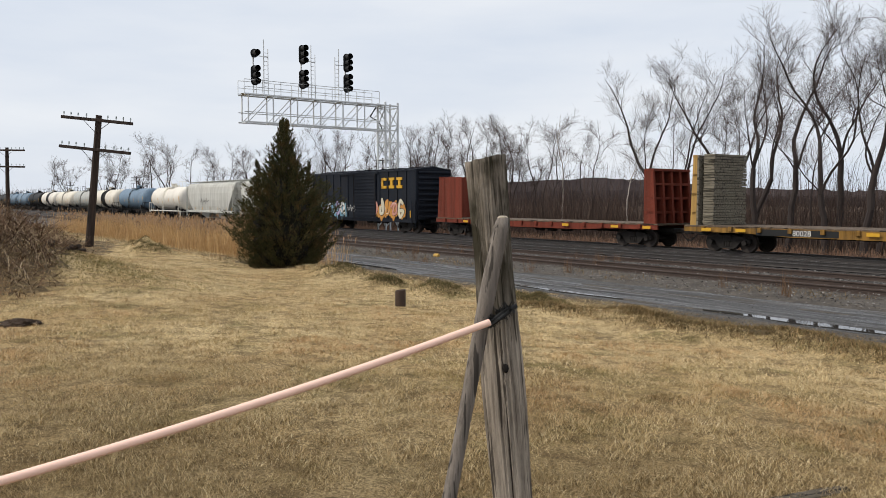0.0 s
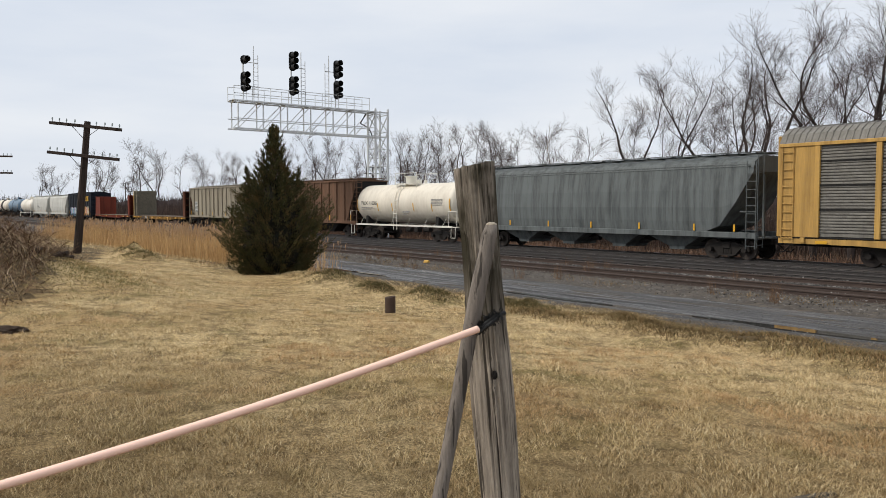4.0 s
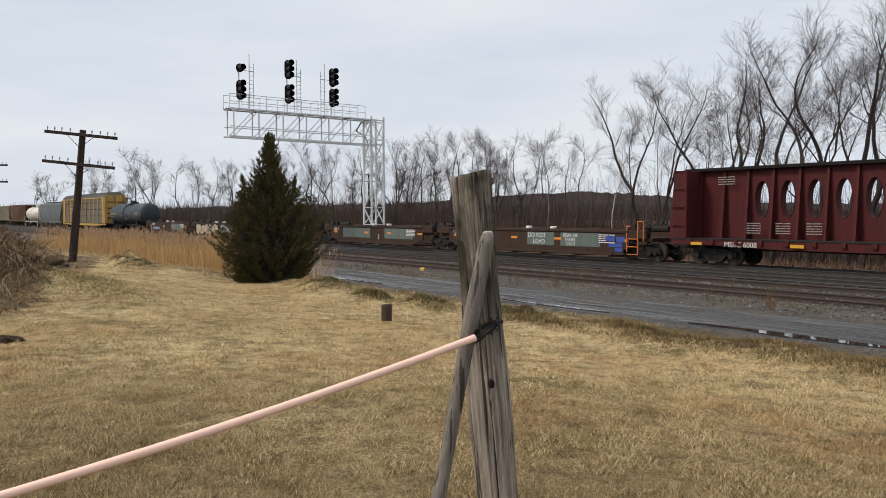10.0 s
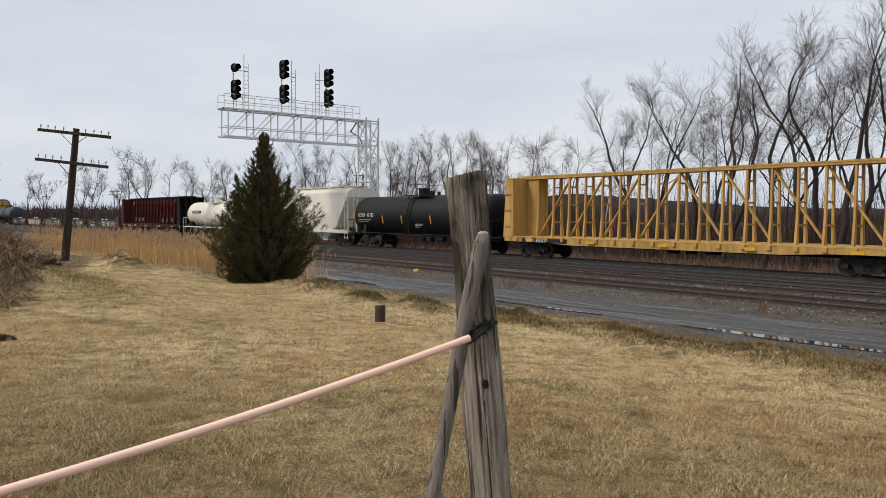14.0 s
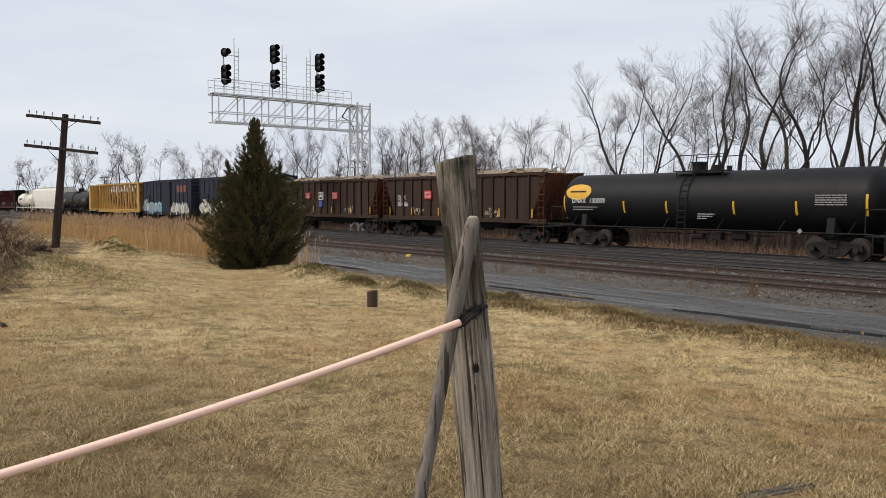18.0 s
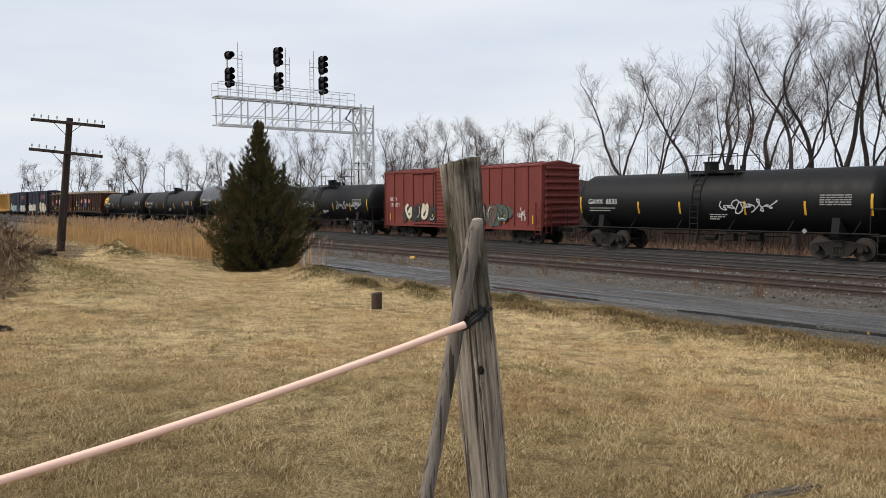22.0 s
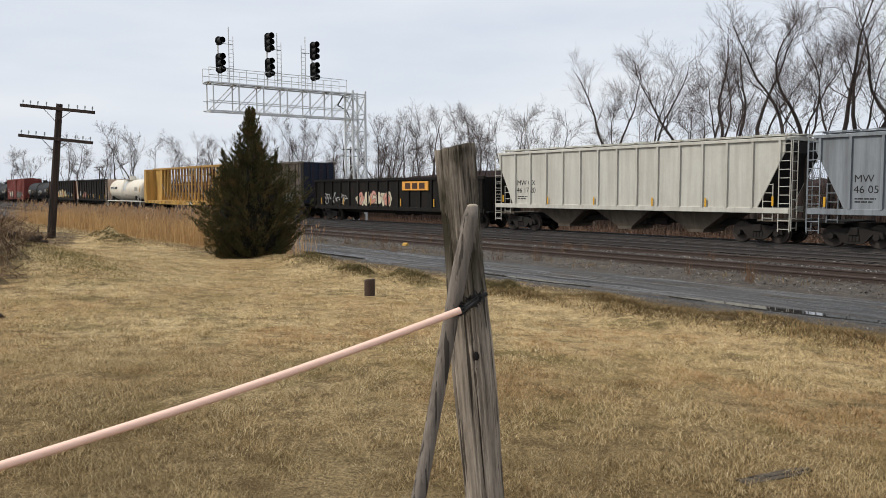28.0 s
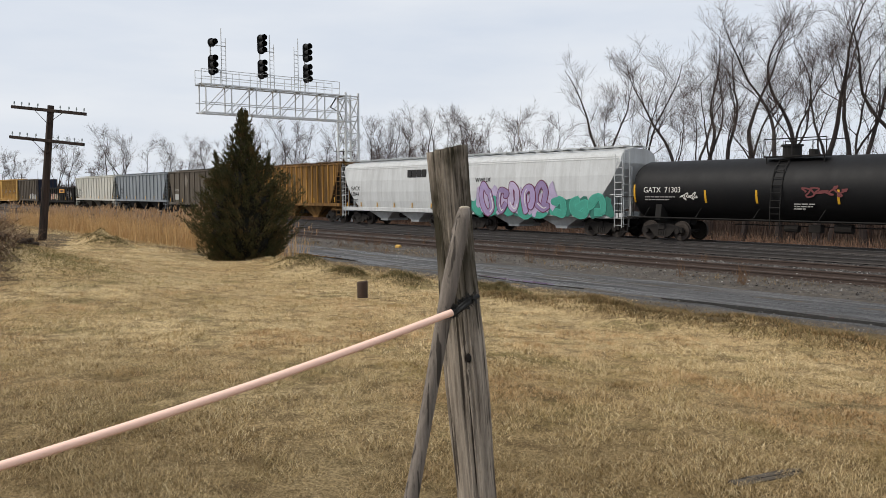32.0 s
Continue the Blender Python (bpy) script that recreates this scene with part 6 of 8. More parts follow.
def ribbed_hopper(q0, length, paint, label, ribs=14, lower=None, trim=None, top=4.42, sill=1.45, marks=None, ink=None, bays=3, slope=1.2, low_paint=None, edge=0.55, posts=None):
    """Three-bay covered hopper: flat sides with posts, sloped ends, open end cages."""
    car = start_car("covered_hopper", q0, label, "hopper car", length, 1.75)
    low_paint, trim, ink = low_paint or paint, trim or paint, ink or WHITE
    y = 1.53
    for s in (-1, 1):
        bm = fresh()
        out = [(0.35, top), (length - 0.35, top), (length - 0.35, top - 0.5), (length - 0.35 - slope, sill), (0.35 + slope, sill), (0.35, top - 0.5)]
        lo = [bm.verts.new((x, s * y, z)) for x, z in out]
        hi = [bm.verts.new((x, s * (y - 0.06), z)) for x, z in out]
        bm.faces.new(lo)
        bm.faces.new(hi[::-1])
        for i in range(6):
            bm.faces.new((lo[i], lo[(i + 1) % 6], hi[(i + 1) % 6], hi[i]))
        part("side_sheet", bm, paint, car)
    for i in range(ribs):
        x = edge + (length - 2 * edge) * i / (ribs - 1)
        d = min(x, length - x) - 0.35
        zlow = sill if d > slope else top - 0.5 - (top - 0.5 - sill) * max(0, d) / slope
        for s in (-1, 1):
            bm = fresh()
            box(bm, x - 0.05, x + 0.05, s * y, s * (y + 0.09), zlow, top)
            part("side_post", bm, posts or paint, car)
    for x0, xs in ((0.35, 1), (length - 0.35, -1)):
        bm = fresh()
        loft(bm, [[(x0, -y + .06, top), (x0, y - .06, top), (x0, y - .06, top - 0.5), (x0, -y + .06, top - 0.5)],
                  [(x0 + xs * 0.05, -y + .06, top), (x0 + xs * 0.05, y - .06, top), (x0 + xs * 0.05, y - .06, top - 0.5), (x0 + xs * 0.05, -y + .06, top - 0.5)]])
        loft(bm, [[(x0, -y + .06, top - 0.5), (x0, y - .06, top - 0.5), (x0 + xs * slope, y - .06, sill), (x0 + xs * slope, -y + .06, sill)],
                  [(x0 + xs * 0.07, -y + .06, top - 0.5), (x0 + xs * 0.07, y - .06, top - 0.5), (x0 + xs * (slope + 0.07), y - .06, sill), (x0 + xs * (slope + .07), -y + .06, sill)]])
        part("slope_sheet", bm, DARK, car)
        bm = fresh()
        for yy in (-0.5, 0.5):
            box(bm, x0 - 0.04 + xs * 0.1, x0 + 0.04 + xs * 0.1, yy - 0.05, yy + 0.05, 1.05, top - 0.6)
        box(bm, x0 - 0.35 * xs, x0 + xs * slope, -1.45, 1.45, 0.98, 1.06)
        part("end_frame", bm, low_paint, car)
        ladder(car, x0 - xs * 0.28, x0 + xs * 0.22, -1.55, 0.55, top, trim)
        ladder(car, x0 + xs * 0.5, x0 + xs * 0.95, -1.5, 1.0, 2.6, trim)
        end_ladder(car, x0 - xs * 0.33, -1.5, -1.05, 0.6, top, trim)
    for s in (-1, 1):
        bm = fresh()
        box(bm, 0.1, length - 0.1, s * (y - 0.16), s * (y + 0.06), sill - 0.22, sill + 0.02, 0.015)
        part("side_sill", bm, paint, car)
        bm = fresh()
        box(bm, 0.3, length - 0.3, s * (y - 0.1), s * (y + 0.09), top - 0.02, top + 0.12, 0.015)
        part("top_chord", bm, trim, car)
    bm = fresh()
    prism(bm, [(-1.5, top + 0.02), (1.5, top + 0.02), (1.2, top + 0.12), (0, top + 0.2), (-1.2, top + 0.12)], 0.32, length - 0.32)
    part("roof", bm, trim, car)
    roof_walk(car, length, top + 0.12, trim)
    hopper_bays(car, 2.9, length - 2.9, bays, low_paint, sill - 0.05)
    reflectors(car, [(0.8, sill + 0.1)] + [(length * k, sill + 0.02) for k in (0.24, 0.42, 0.62, 0.78)] + [(length - 0.8, sill + 0.1)], -(y + 0.08), 0.4)
    if marks:
        lettering("initials", marks[0], 0.3, 1.9, 2.62, -(y + 0.006), ink, car)
        lettering("car_number", marks[1], 0.3, 1.9, 2.2, -(y + 0.006), ink, car)
        bars("stencils", 1.95, 1.95, -y, [0.8, 0.7], ink, car, 0.05, 0.12)
    return car


def smooth_hopper(q0, length, paint, label, top=4.35, sill=1.25, trim=None, marks=None, ink=None, ridged=True, bays=3, sill_paint=None):
    """Covered hopper with bowed seamless sides and rounded end openings."""
    car = start_car("covered_hopper", q0, label, "hopper car", length, 1.75)
    trim, ink = trim or paint, ink or INK
    prof = []
    for z, y in ((sill, 1.46), (sill + 0.5, 1.53), (2.4, 1.57), (3.2, 1.54), (top - 0.55, 1.44), (top - 0.3, 1.34), (top - 0.1, 1.05), (top, 0.6)):
        prof.append((y, z))
    full = prof + [(-y, z) for y, z in prof[::-1]]
    rings = []
    for t in np.linspace(0, 1, 25):
        x = 0.25 + (length - 0.5) * t
        rings.append((x, min(x - 0.25, length - 0.25 - x)))
    bm = fresh()
    slope = 1.9
    made = []
    for x, e in rings:
        zmin = sill if e >= slope else top - 0.75 - (top - 0.75 - sill) * (e / slope) ** 0.8
        ring = []
        for y, z in full:
            zz = max(z, zmin)
            yy = float(np.interp(zz, [q[1] for q in prof], [q[0] for q in prof])) * (1 if y > 0 else -1)
            ring.append((x, yy, zz))
        made.append(ring)
    loft(bm, made)
    body = part("body", bm, paint, car, smooth=False)
    if ridged:
        for z in (top - 0.42, top - 0.52):
            for s in (-1, 1):
                bm = fresh()
                yy = float(np.interp(z, [q[1] for q in prof], [q[0] for q in prof]))
                box(bm, 0.4, length - 0.4, s * (yy - 0.01), s * (yy + 0.025), z - 0.02, z + 0.02)
                part("ridge", bm, paint, body)
    for x in np.linspace(length * 0.22, length * 0.78, 4):
        bm = fresh()
        loft(bm, [[(x + d, -(y + 0.008), z) for y, z in prof[:6]] for d in (-0.02, 0.02)], cap=False, close=False)
        part("seam", bm, paint, body)
    for s in (-1, 1):
        bm = fresh()
        box(bm, 0.05, length - 0.05, s * 1.30, s * 1.50, sill - 0.24, sill + 0.03, 0.02)
        part("side_sill", bm, sill_paint or paint, car)
    for x0, xs in ((0.25, 1), (length - 0.25, -1)):
        bm = fresh()
        box(bm, x0 - 0.25 * xs, x0 + xs * 1.9, -1.4, 1.4, 0.98, 1.05)
        for yy in (-0.6, 0.6):
            box(bm, x0 - 0.03, x0 + 0.07, yy - 0.05, yy + 0.05, 1.0, top - 0.9)
        part("end_frame", bm, trim, car)
        ladder(car, x0 - xs * 0.2, x0 + xs * 0.26, -1.56, 0.55, top - 0.3, trim)
        bm = fresh()
        pipe(bm, [(x0 - xs * 0.25, -1.5, 1.0), (x0 - xs * 0.25, -1.5, 2.2), (x0 + xs * 0.6, -1.5, 2.2)], 0.022, 5)
        part("handrail", bm, trim, car)
        end_ladder(car, x0 - xs * 0.22, -1.45, -1.0, 0.6, top, trim)
    roof_walk(car, length, top - 0.02, trim)
    hopper_bays(car, 2.8, length - 2.8, bays, paint, sill - 0.1)
    reflectors(car, [(length * k, sill + 0.06) for k in (0.055, 0.2, 0.36, 0.52, 0.68, 0.84, 0.945)], -1.53, 0.32)
    if marks:
        lettering("initials", marks[0], 0.3, 1.32, 2.5, -1.578, ink, car)
        lettering("car_number", marks[1], 0.3, 1.32, 2.08, -1.575, ink, car)
        bars("stencils", 1.35, 1.82, -1.555, [0.9, 0.8], ink, car, 0.05, 0.12)
    return car


# -- boxcars --
def boxcar(q0, length, paint, label, top=4.6, door=(0.42, 0.62), door_paint=None, ribs=14, roof_paint=None, end_paint=None, sill=1.02, marks=None, ink=None):
    car = start_car("boxcar", q0, label, "boxcar", length, 2.0)
    ink = ink or WHITE
    y = 1.50
    bm = fresh()
    box(bm, 0.05, length - 0.05, -y, y, sill, top, 0.02)
    body = part("body", bm, paint, car)
    bm = fresh()
    prism(bm, [(-y - 0.05, top - 0.06), (y + 0.05, top - 0.06), (y + 0.05, top + 0.02), (0, top + 0.24), (-y - 0.05, top + 0.02)], 0.0, length)
    part("roof", bm, roof_paint or paint, car)
    for i in range(13):
        x = 0.3 + (length - 0.6) * i / 12
        bm = fresh()
        bar(bm, (x, -y - 0.03, top + 0.03), (x, 0, top + 0.27), 0.09, 0.05)
        bar(bm, (x, y + 0.03, top + 0.03), (x, 0, top + 0.27), 0.09, 0.05)
        part("roof_rib", bm, roof_paint or paint, car)
    d0, d1 = length * door[0], length * door[1]
    for i in range(ribs):
        x = 0.15 + (length - 0.3) * i / (ribs - 1)
        if d0 - 0.1 < x < d1 + 0.1:
            continue
        for s in (-1, 1):
            bm = fresh()
            box(bm, x - 0.045, x + 0.045, s * y, s * (y + 0.055), sill + 0.02, top - 0.06)
            part("side_post", bm, paint, car)
    bm = fresh()
    box(bm, d0, d1, -(y + 0.09), -y, sill + 0.1, top - 0.15, 0.015)
    dr = part("door", bm, door_paint or paint, car, "sliding door")
    for k in range(13):
        z = sill + 0.28 + (top - sill - 0.55) * k / 12
        bm = fresh()
        box(bm, d0 + 0.12, d1 - 0.12, -(y + 0.125), -(y + 0.09), z - 0.05, z + 0.05, 0.012)
        part("door_corrugation", bm, door_paint or paint, dr)
    bm = fresh()
    for x in (d0 + 0.06, d1 - 0.06):
        rod(bm, (x, -(y + 0.13), sill), (x, -(y + 0.13), top - 0.1), 0.024, 5)
    part("lock_rod", bm, STEEL, dr)
    for z in (sill + 0.02, top - 0.1):
        bm = fresh()
        box(bm, d0 - 2.6, d1 + 0.3, -(y + 0.12), -y, z - 0.05, z + 0.05)
        part("door_track", bm, paint, car)
    bm = fresh()
    prism(bm, [(-y + .03, sill - 0.22), (-y - .02, sill - 0.22), (-y - .02, sill + 0.03), (-y + .03, sill + 0.03)], 0.1, length - 0.1)
    part("side_sill", bm, paint, car)
    for x, xs in ((0.05, -1), (length - 0.05, 1)):
        for k in range(9):
            z = sill + 0.2 + (top - sill - 0.4) * k / 8
            bm = fresh()
            rod(bm, (x + xs * 0.02, -y + 0.12, z), (x + xs * 0.02, y - 0.12, z), 0.11, 8)
            part("end_corrugation", bm, end_paint or paint, car)
        ladder(car, x - xs * 0.1, x - xs * 0.55, -(y + 0.07), 0.5, 2.4, paint)
        end_ladder(car, x + xs * 0.2, -y + 0.05, -y + 0.5, 0.6, 2.6, paint)
    reflectors(car, [(length * k, sill + 0.15) for k in (0.05, 0.2, 0.36, 0.66, 0.8, 0.95)], -(y + 0.06), 0.5)
    if marks:
        lettering("initials", marks[0], 0.26, 0.75, 2.55, -(y + 0.012), ink, car)
        lettering("car_number", marks[1], 0.26, 0.75, 2.15, -(y + 0.012), ink, car)
    return car


# -- gondolas and open hoppers --
def gondola(q0, length, paint, label, top=3.9, sill=1.15, ribs=14, load=None, slope_ends=False, marks=None, ink=None, end_paint=None, rim=None, deep=None):
    car = start_car("gondola", q0, label, "gondola car", length, 1.85)
    ink = ink or WHITE
    y = 1.46
    e = 1.35 if slope_ends else 0.1
    for s in (-1, 1):
        bm = fresh()
        out = [(0.1, top), (length - 0.1, top), (length - e, sill), (e, sill)]
        lo = [bm.verts.new((x, s * y, z)) for x, z in out]
        hi = [bm.verts.new((x, s * (y - 0.05), z)) for x, z in out]
        bm.faces.new(lo)
        bm.faces.new(hi[::-1])
        for i in range(4):
            bm.faces.new((lo[i], lo[(i + 1) % 4], hi[(i + 1) % 4], hi[i]))
        part("side_sheet", bm, paint, car)
        bm = fresh()
        box(bm, 0.05, length - 0.05, s * (y - 0.07), s * (y + 0.1), top - 0.12, top + 0.06, 0.015)
        part("top_rim", bm, rim or paint, car)
        bm = fresh()
        box(bm, 0.05, length - 0.05, s * (y - 0.05), s * (y + 0.09), sill - 0.22, sill + 0.04, 0.015)
        part("side_sill", bm, paint, car)
        for i in range(ribs):
            x = e + 0.12 + (length - 2 * e - 0.24) * i / (ribs - 1)
            bm = fresh()
            box(bm, x - 0.06, x + 0.06, s * y, s * (y + 0.1), sill, top - 0.1, 0.01)
            part("side_post", bm, paint, car)
    for x0, xs in ((0.1, 1), (length - 0.1, -1)):
        bm = fresh()
        ee = e - 0.1
        loft(bm, [[(x0, -y, top), (x0, y, top), (x0 + xs * ee, y, sill), (x0 + xs * ee, -y, sill)],
                  [(x0 + xs * 0.06, -y, top), (x0 + xs * 0.06, y, top), (x0 + xs * (ee + 0.06), y, sill), (x0 + xs * (ee + 0.06), -y, sill)]])
        part("end_sheet", bm, end_paint or paint, car)
        for yy in (-0.75, 0.0, 0.75):
            bm = fresh()
            bar(bm, (x0 - xs * 0.04, yy, top - 0.05), (x0 + xs * (ee - 0.04), yy, sill), 0.14, 0.1)
            part("end_post", bm, end_paint or paint, car)
        ladder(car, x0 + xs * 0.1, x0 + xs * 0.55, -(y + 0.12), 0.5, top - 0.1, end_paint or paint)
        bm = fresh()
        box(bm, x0 - xs * 0.3, x0 + xs * (e + 0.5), -1.4, 1.4, 0.95, 1.05)
        part("end_sill", bm, DARK, car)
    bm = fresh()
    box(bm, e, length - e, -y, y, sill - 0.05, sill + 0.02)
    part("floor", bm, DARK, car)
    if deep:
        bm = fresh()
        loft(bm, [[(3.2, -1.2, sill), (length - 3.2, -1.2, sill), (length - 3.2, 1.2, sill), (3.2, 1.2, sill)], [(4.0, -0.8, deep), (length - 4.0, -0.8, deep), (length - 4.0, 0.8, deep), (4.0, 0.8, deep)]])
        part("belly", bm, DARK, car)
    if load:
        rnd = random.Random(int(q0))
        bm = fresh()
        nx, ny = 40, 9
        grid = [[bm.verts.new((0.3 + (length - 0.6) * i / nx, -y + 0.08 + (2 * y - 0.16) * j / ny,
                               top - 0.02 + (0.22 * math.sin(3.14 * j / ny) + 0.2 * rnd.random()) * min(1, i / 4, (nx - i) / 4))) for j in range(ny + 1)] for i in range(nx + 1)]
        for i in range(nx):
            for j in range(ny):
                bm.faces.new((grid[i][j], grid[i + 1][j], grid[i + 1][j + 1], grid[i][j + 1]))
        for _ in range(170):
            a = Vector((rnd.uniform(0.6, length - 0.6), rnd.uniform(-1.3, 1.2), top + rnd.uniform(0.05, 0.2)))
            bar(bm, a, a + Vector((rnd.uniform(-.7, .7), rnd.uniform(-.4, .4), rnd.uniform(-.1, .28))), rnd.uniform(.04, .2), 0.04)
        part("load", bm, load, car, "heap of broken demolition debris")
    reflectors(car, [(length * k, sill + 0.12) for k in (0.06, 0.22, 0.4, 0.58, 0.76, 0.93)], -(y + 0.11), 0.5)
    if marks:
        for i, txt in enumerate(marks):
            lettering("car_number", txt, 0.32, 1.75, 2.5 - 0.45 * i, -(y + 0.008), ink, car)
    return car


# -- flat cars --
def flat_deck(car, length, paint, deck, z=1.18, pockets=14):
    bm = fresh()
    box(bm, 0.1, length - 0.1, -1.5, 1.5, z - 0.04, z + 0.06, 0.01)
    part("deck", bm, deck, car, "worn wooden deck")
    for s in (-1, 1):
        bm = fresh()
        loft(bm, [[(0.1, s * 1.5, z), (0.1, s * 1.42, z), (0.1, s * 1.42, z - 0.24), (0.1, s * 1.5, z - 0.24)],
                  [(3.5, s * 1.5, z), (3.5, s * 1.42, z), (3.5, s * 1.42, z - 0.26), (3.5, s * 1.5, z - 0.26)],
                  [(5.5, s * 1.5, z), (5.5, s * 1.42, z), (5.5, s * 1.42, z - 0.36), (5.5, s * 1.5, z - 0.36)],
                  [(length - 5.5, s * 1.5, z), (length - 5.5, s * 1.42, z), (length - 5.5, s * 1.42, z - 0.36), (length - 5.5, s * 1.5, z - 0.36)],
                  [(length - 3.5, s * 1.5, z), (length - 3.5, s * 1.42, z), (length - 3.5, s * 1.42, z - 0.26), (length - 3.5, s * 1.5, z - 0.26)],
                  [(length - 0.1, s * 1.5, z), (length - 0.1, s * 1.42, z), (length - 0.1, s * 1.42, z - 0.24), (length - 0.1, s * 1.5, z - 0.24)]])
        part("side_sill", bm, paint, car)
        for x in np.linspace(1.2, length - 1.2, pockets):
            bm = fresh()
            box(bm, x - 0.09, x + 0.09, s * 1.5, s * 1.6, z - 0.2, z + 0.02, 0.012)
            part("stake_pocket", bm, paint, car)


def bulkhead(car, x, face, paint, z0=1.2, top=4.0, thick=0.55, planks=None):
    """An end wall of posts and sheets; face: the side of the load, 1 or -1."""
    bm = fresh()
    box(bm, x - 0.05 * face, x + 0.05 * face, -1.48, 1.48, z0, top, 0.01)
    wall = part("bulkhead", bm, planks or paint, car)
    for yy in (-1.4, -0.7, 0.0, 0.7, 1.4):
        bm = fresh()
        loft(bm, [[(x - 0.05 * face, yy - 0.08, z0), (x - face * thick * 1.3, yy - 0.08, z0), (x - face * thick * 1.3, yy + 0.08, z0), (x - 0.05 * face, yy + 0.08, z0)],
                  [(x - 0.05 * face, yy - 0.08, top), (x - face * thick * 0.9, yy - 0.08, top), (x - face * thick * 0.9, yy + 0.08, top), (x - 0.05 * face, yy + 0.08, top)]])
        part("bulkhead_post", bm, paint, wall)
    for z in np.linspace(z0 + 0.6, top - 0.05, 4):
        bm = fresh()
        box(bm, x - face * 0.06, x - face * thick, -1.48, 1.48, z - 0.06, z + 0.06)
        part("bulkhead_rail", bm, paint, wall)
    return wall


def centrebeam(q0, length, paint, label, top=4.95, posts=14, diagonals="lattice", z=1.18, end_w=1.9, dark=None):
    car = start_car("centrebeam_car", q0, label, "flat car", length, 2.1)
    flat_deck(car, length, paint, paint, z, 18)
    bulkhead(car, 0.75, 1, paint, z, top - 0.05, 0.6)
    bulkhead(car, length - 0.75, -1, paint, z, top - 0.05, 0.6)
    for s in (-1, 1):
        bm = fresh()
        box(bm, 0.1, length - 0.1, s * 0.22, s * 0.40, top - 0.1, top + 0.02, 0.015)
        part("top_chord", bm, paint, car)
    bm = fresh()
    box(bm, 0.1, length - 0.1, -0.42, 0.42, top + 0.02, top + 0.1)
    part("top_plate", bm, paint, car)
    xs = np.linspace(0.8 + end_w, length - 0.8 - end_w, posts)
    for x0, x1 in ((0.75, 0.75 + end_w), (length - 0.75 - end_w, length - 0.75)):
        bm = fresh()
        box(bm, x0, x1, -0.3, 0.3, z, top, 0.02)
        part("end_panel", bm, paint, car, "solid panel of the centre wall")
    for i, x in enumerate(xs):
        for s, m in ((-1, paint), (1, dark or paint)):
            bm = fresh()
            loft(bm, [[(x - 0.055, s * 0.30, z), (x + 0.055, s * 0.30, z), (x + 0.055, s * 0.52, z), (x - 0.055, s * 0.52, z)],
                      [(x - 0.05, s * 0.27, z + 1.2), (x + 0.05, s * 0.27, z + 1.2), (x + 0.05, s * 0.40, z + 1.2), (x - 0.05, s * 0.40, z + 1.2)],
                      [(x - 0.05, s * 0.24, top), (x + 0.05, s * 0.24, top), (x + 0.05, s * 0.36, top), (x - 0.05, s * 0.36, top)]])
            part("post", bm, m, car)
        bm = fresh()
        for zz in (z + 0.9, z + 1.9, z + 2.9):
            box(bm, x - 0.03, x + 0.03, -0.3, 0.3, zz - 0.04, zz + 0.04)
        part("post_spacer", bm, paint, car)
    if diagonals == "lattice":
        for i in range(0, posts - 1, 2):
            up = i < posts // 2 - 1
            bm = fresh()
            bar(bm, (xs[i], -0.2, z + 0.1 if up else top - 0.1), (xs[i + 2], -0.2, top - 0.1 if up else z + 0.1), 0.15, 0.07)
            part("diagonal", bm, paint, car)
    else:
        for i in range(0, posts - 4, 4):
            for x0, x1 in ((xs[i], xs[i + 2]), (xs[i + 4], xs[i + 2])):
                bm = fresh()
                bar(bm, (x0, -0.34, z + 1.95), (x1, -0.34, z + 0.12), 0.05, 0.03)
                part("tie_rod", bm, DULL, car)
            bm = fresh()
            for y in (-0.36, 0.33):
                loft(bm, [[(xs[i + 2] - 0.4, yy, z + 0.07), (xs[i + 2] + 0.4, yy, z + 0.07), (xs[i + 2] + 0.08, yy, z + 0.5), (xs[i + 2] - 0.08, yy, z + 0.5)] for yy in (y, y + 0.03)])
            part("gusset", bm, paint, car)
    reflectors(car, [(length * k, z - 0.24) for k in (0.1, 0.3, 0.5, 0.7, 0.9)], -1.61, 0.14, 0.5)
    return car


# ---- paints of the cars ----
P_BLACK = car_paint("tank_black", rgb(13, 13, 15), rgb(34, 31, 29), 0.22, 0.55, 0.0, 0.02, 0.24)
P_GLOSS = car_paint("tank_gloss_black", rgb(9, 9, 11), rgb(26, 24, 23), 0.1, 0.22, 0.0, 0.01, 0.9)
P_SLATE = car_paint("tank_slate", rgb(58, 65, 73), rgb(38, 38, 40), 0.4, 0.5, 0.04, 0.06, 0.2)
P_CREAM = car_paint("tank_cream", rgb(220, 212, 196), rgb(130, 108, 84), 0.22, 0.45, 0.07, 0.06)
P_OFFWHITE = car_paint("tank_offwhite", rgb(222, 216, 204), rgb(140, 124, 104), 0.2, 0.5, 0.04, 0.05)
P_BLUE = car_paint("tank_blue_grey", rgb(104, 128, 148), rgb(74, 78, 84), 0.5, 0.45, 0.05)
P_PALEGREY = car_paint("tank_pale_grey", rgb(176, 176, 170), rgb(96, 90, 84), 0.5, 0.5, 0.05)
P_HOPWHITE = car_paint("hopper_white", rgb(192, 191, 183), rgb(112, 104, 94), 0.5, 0.5, 0.06)
P_BEIGE = car_paint("hopper_beige", rgb(148, 139, 122), rgb(84, 74, 60), 0.7, 0.65, 0.1, 0.15, 0.2)
P_BROWN = car_paint("hopper_brown", rgb(112, 84, 66), rgb(62, 50, 42), 0.6, 0.75, 0.15, 0.2, 0.15)
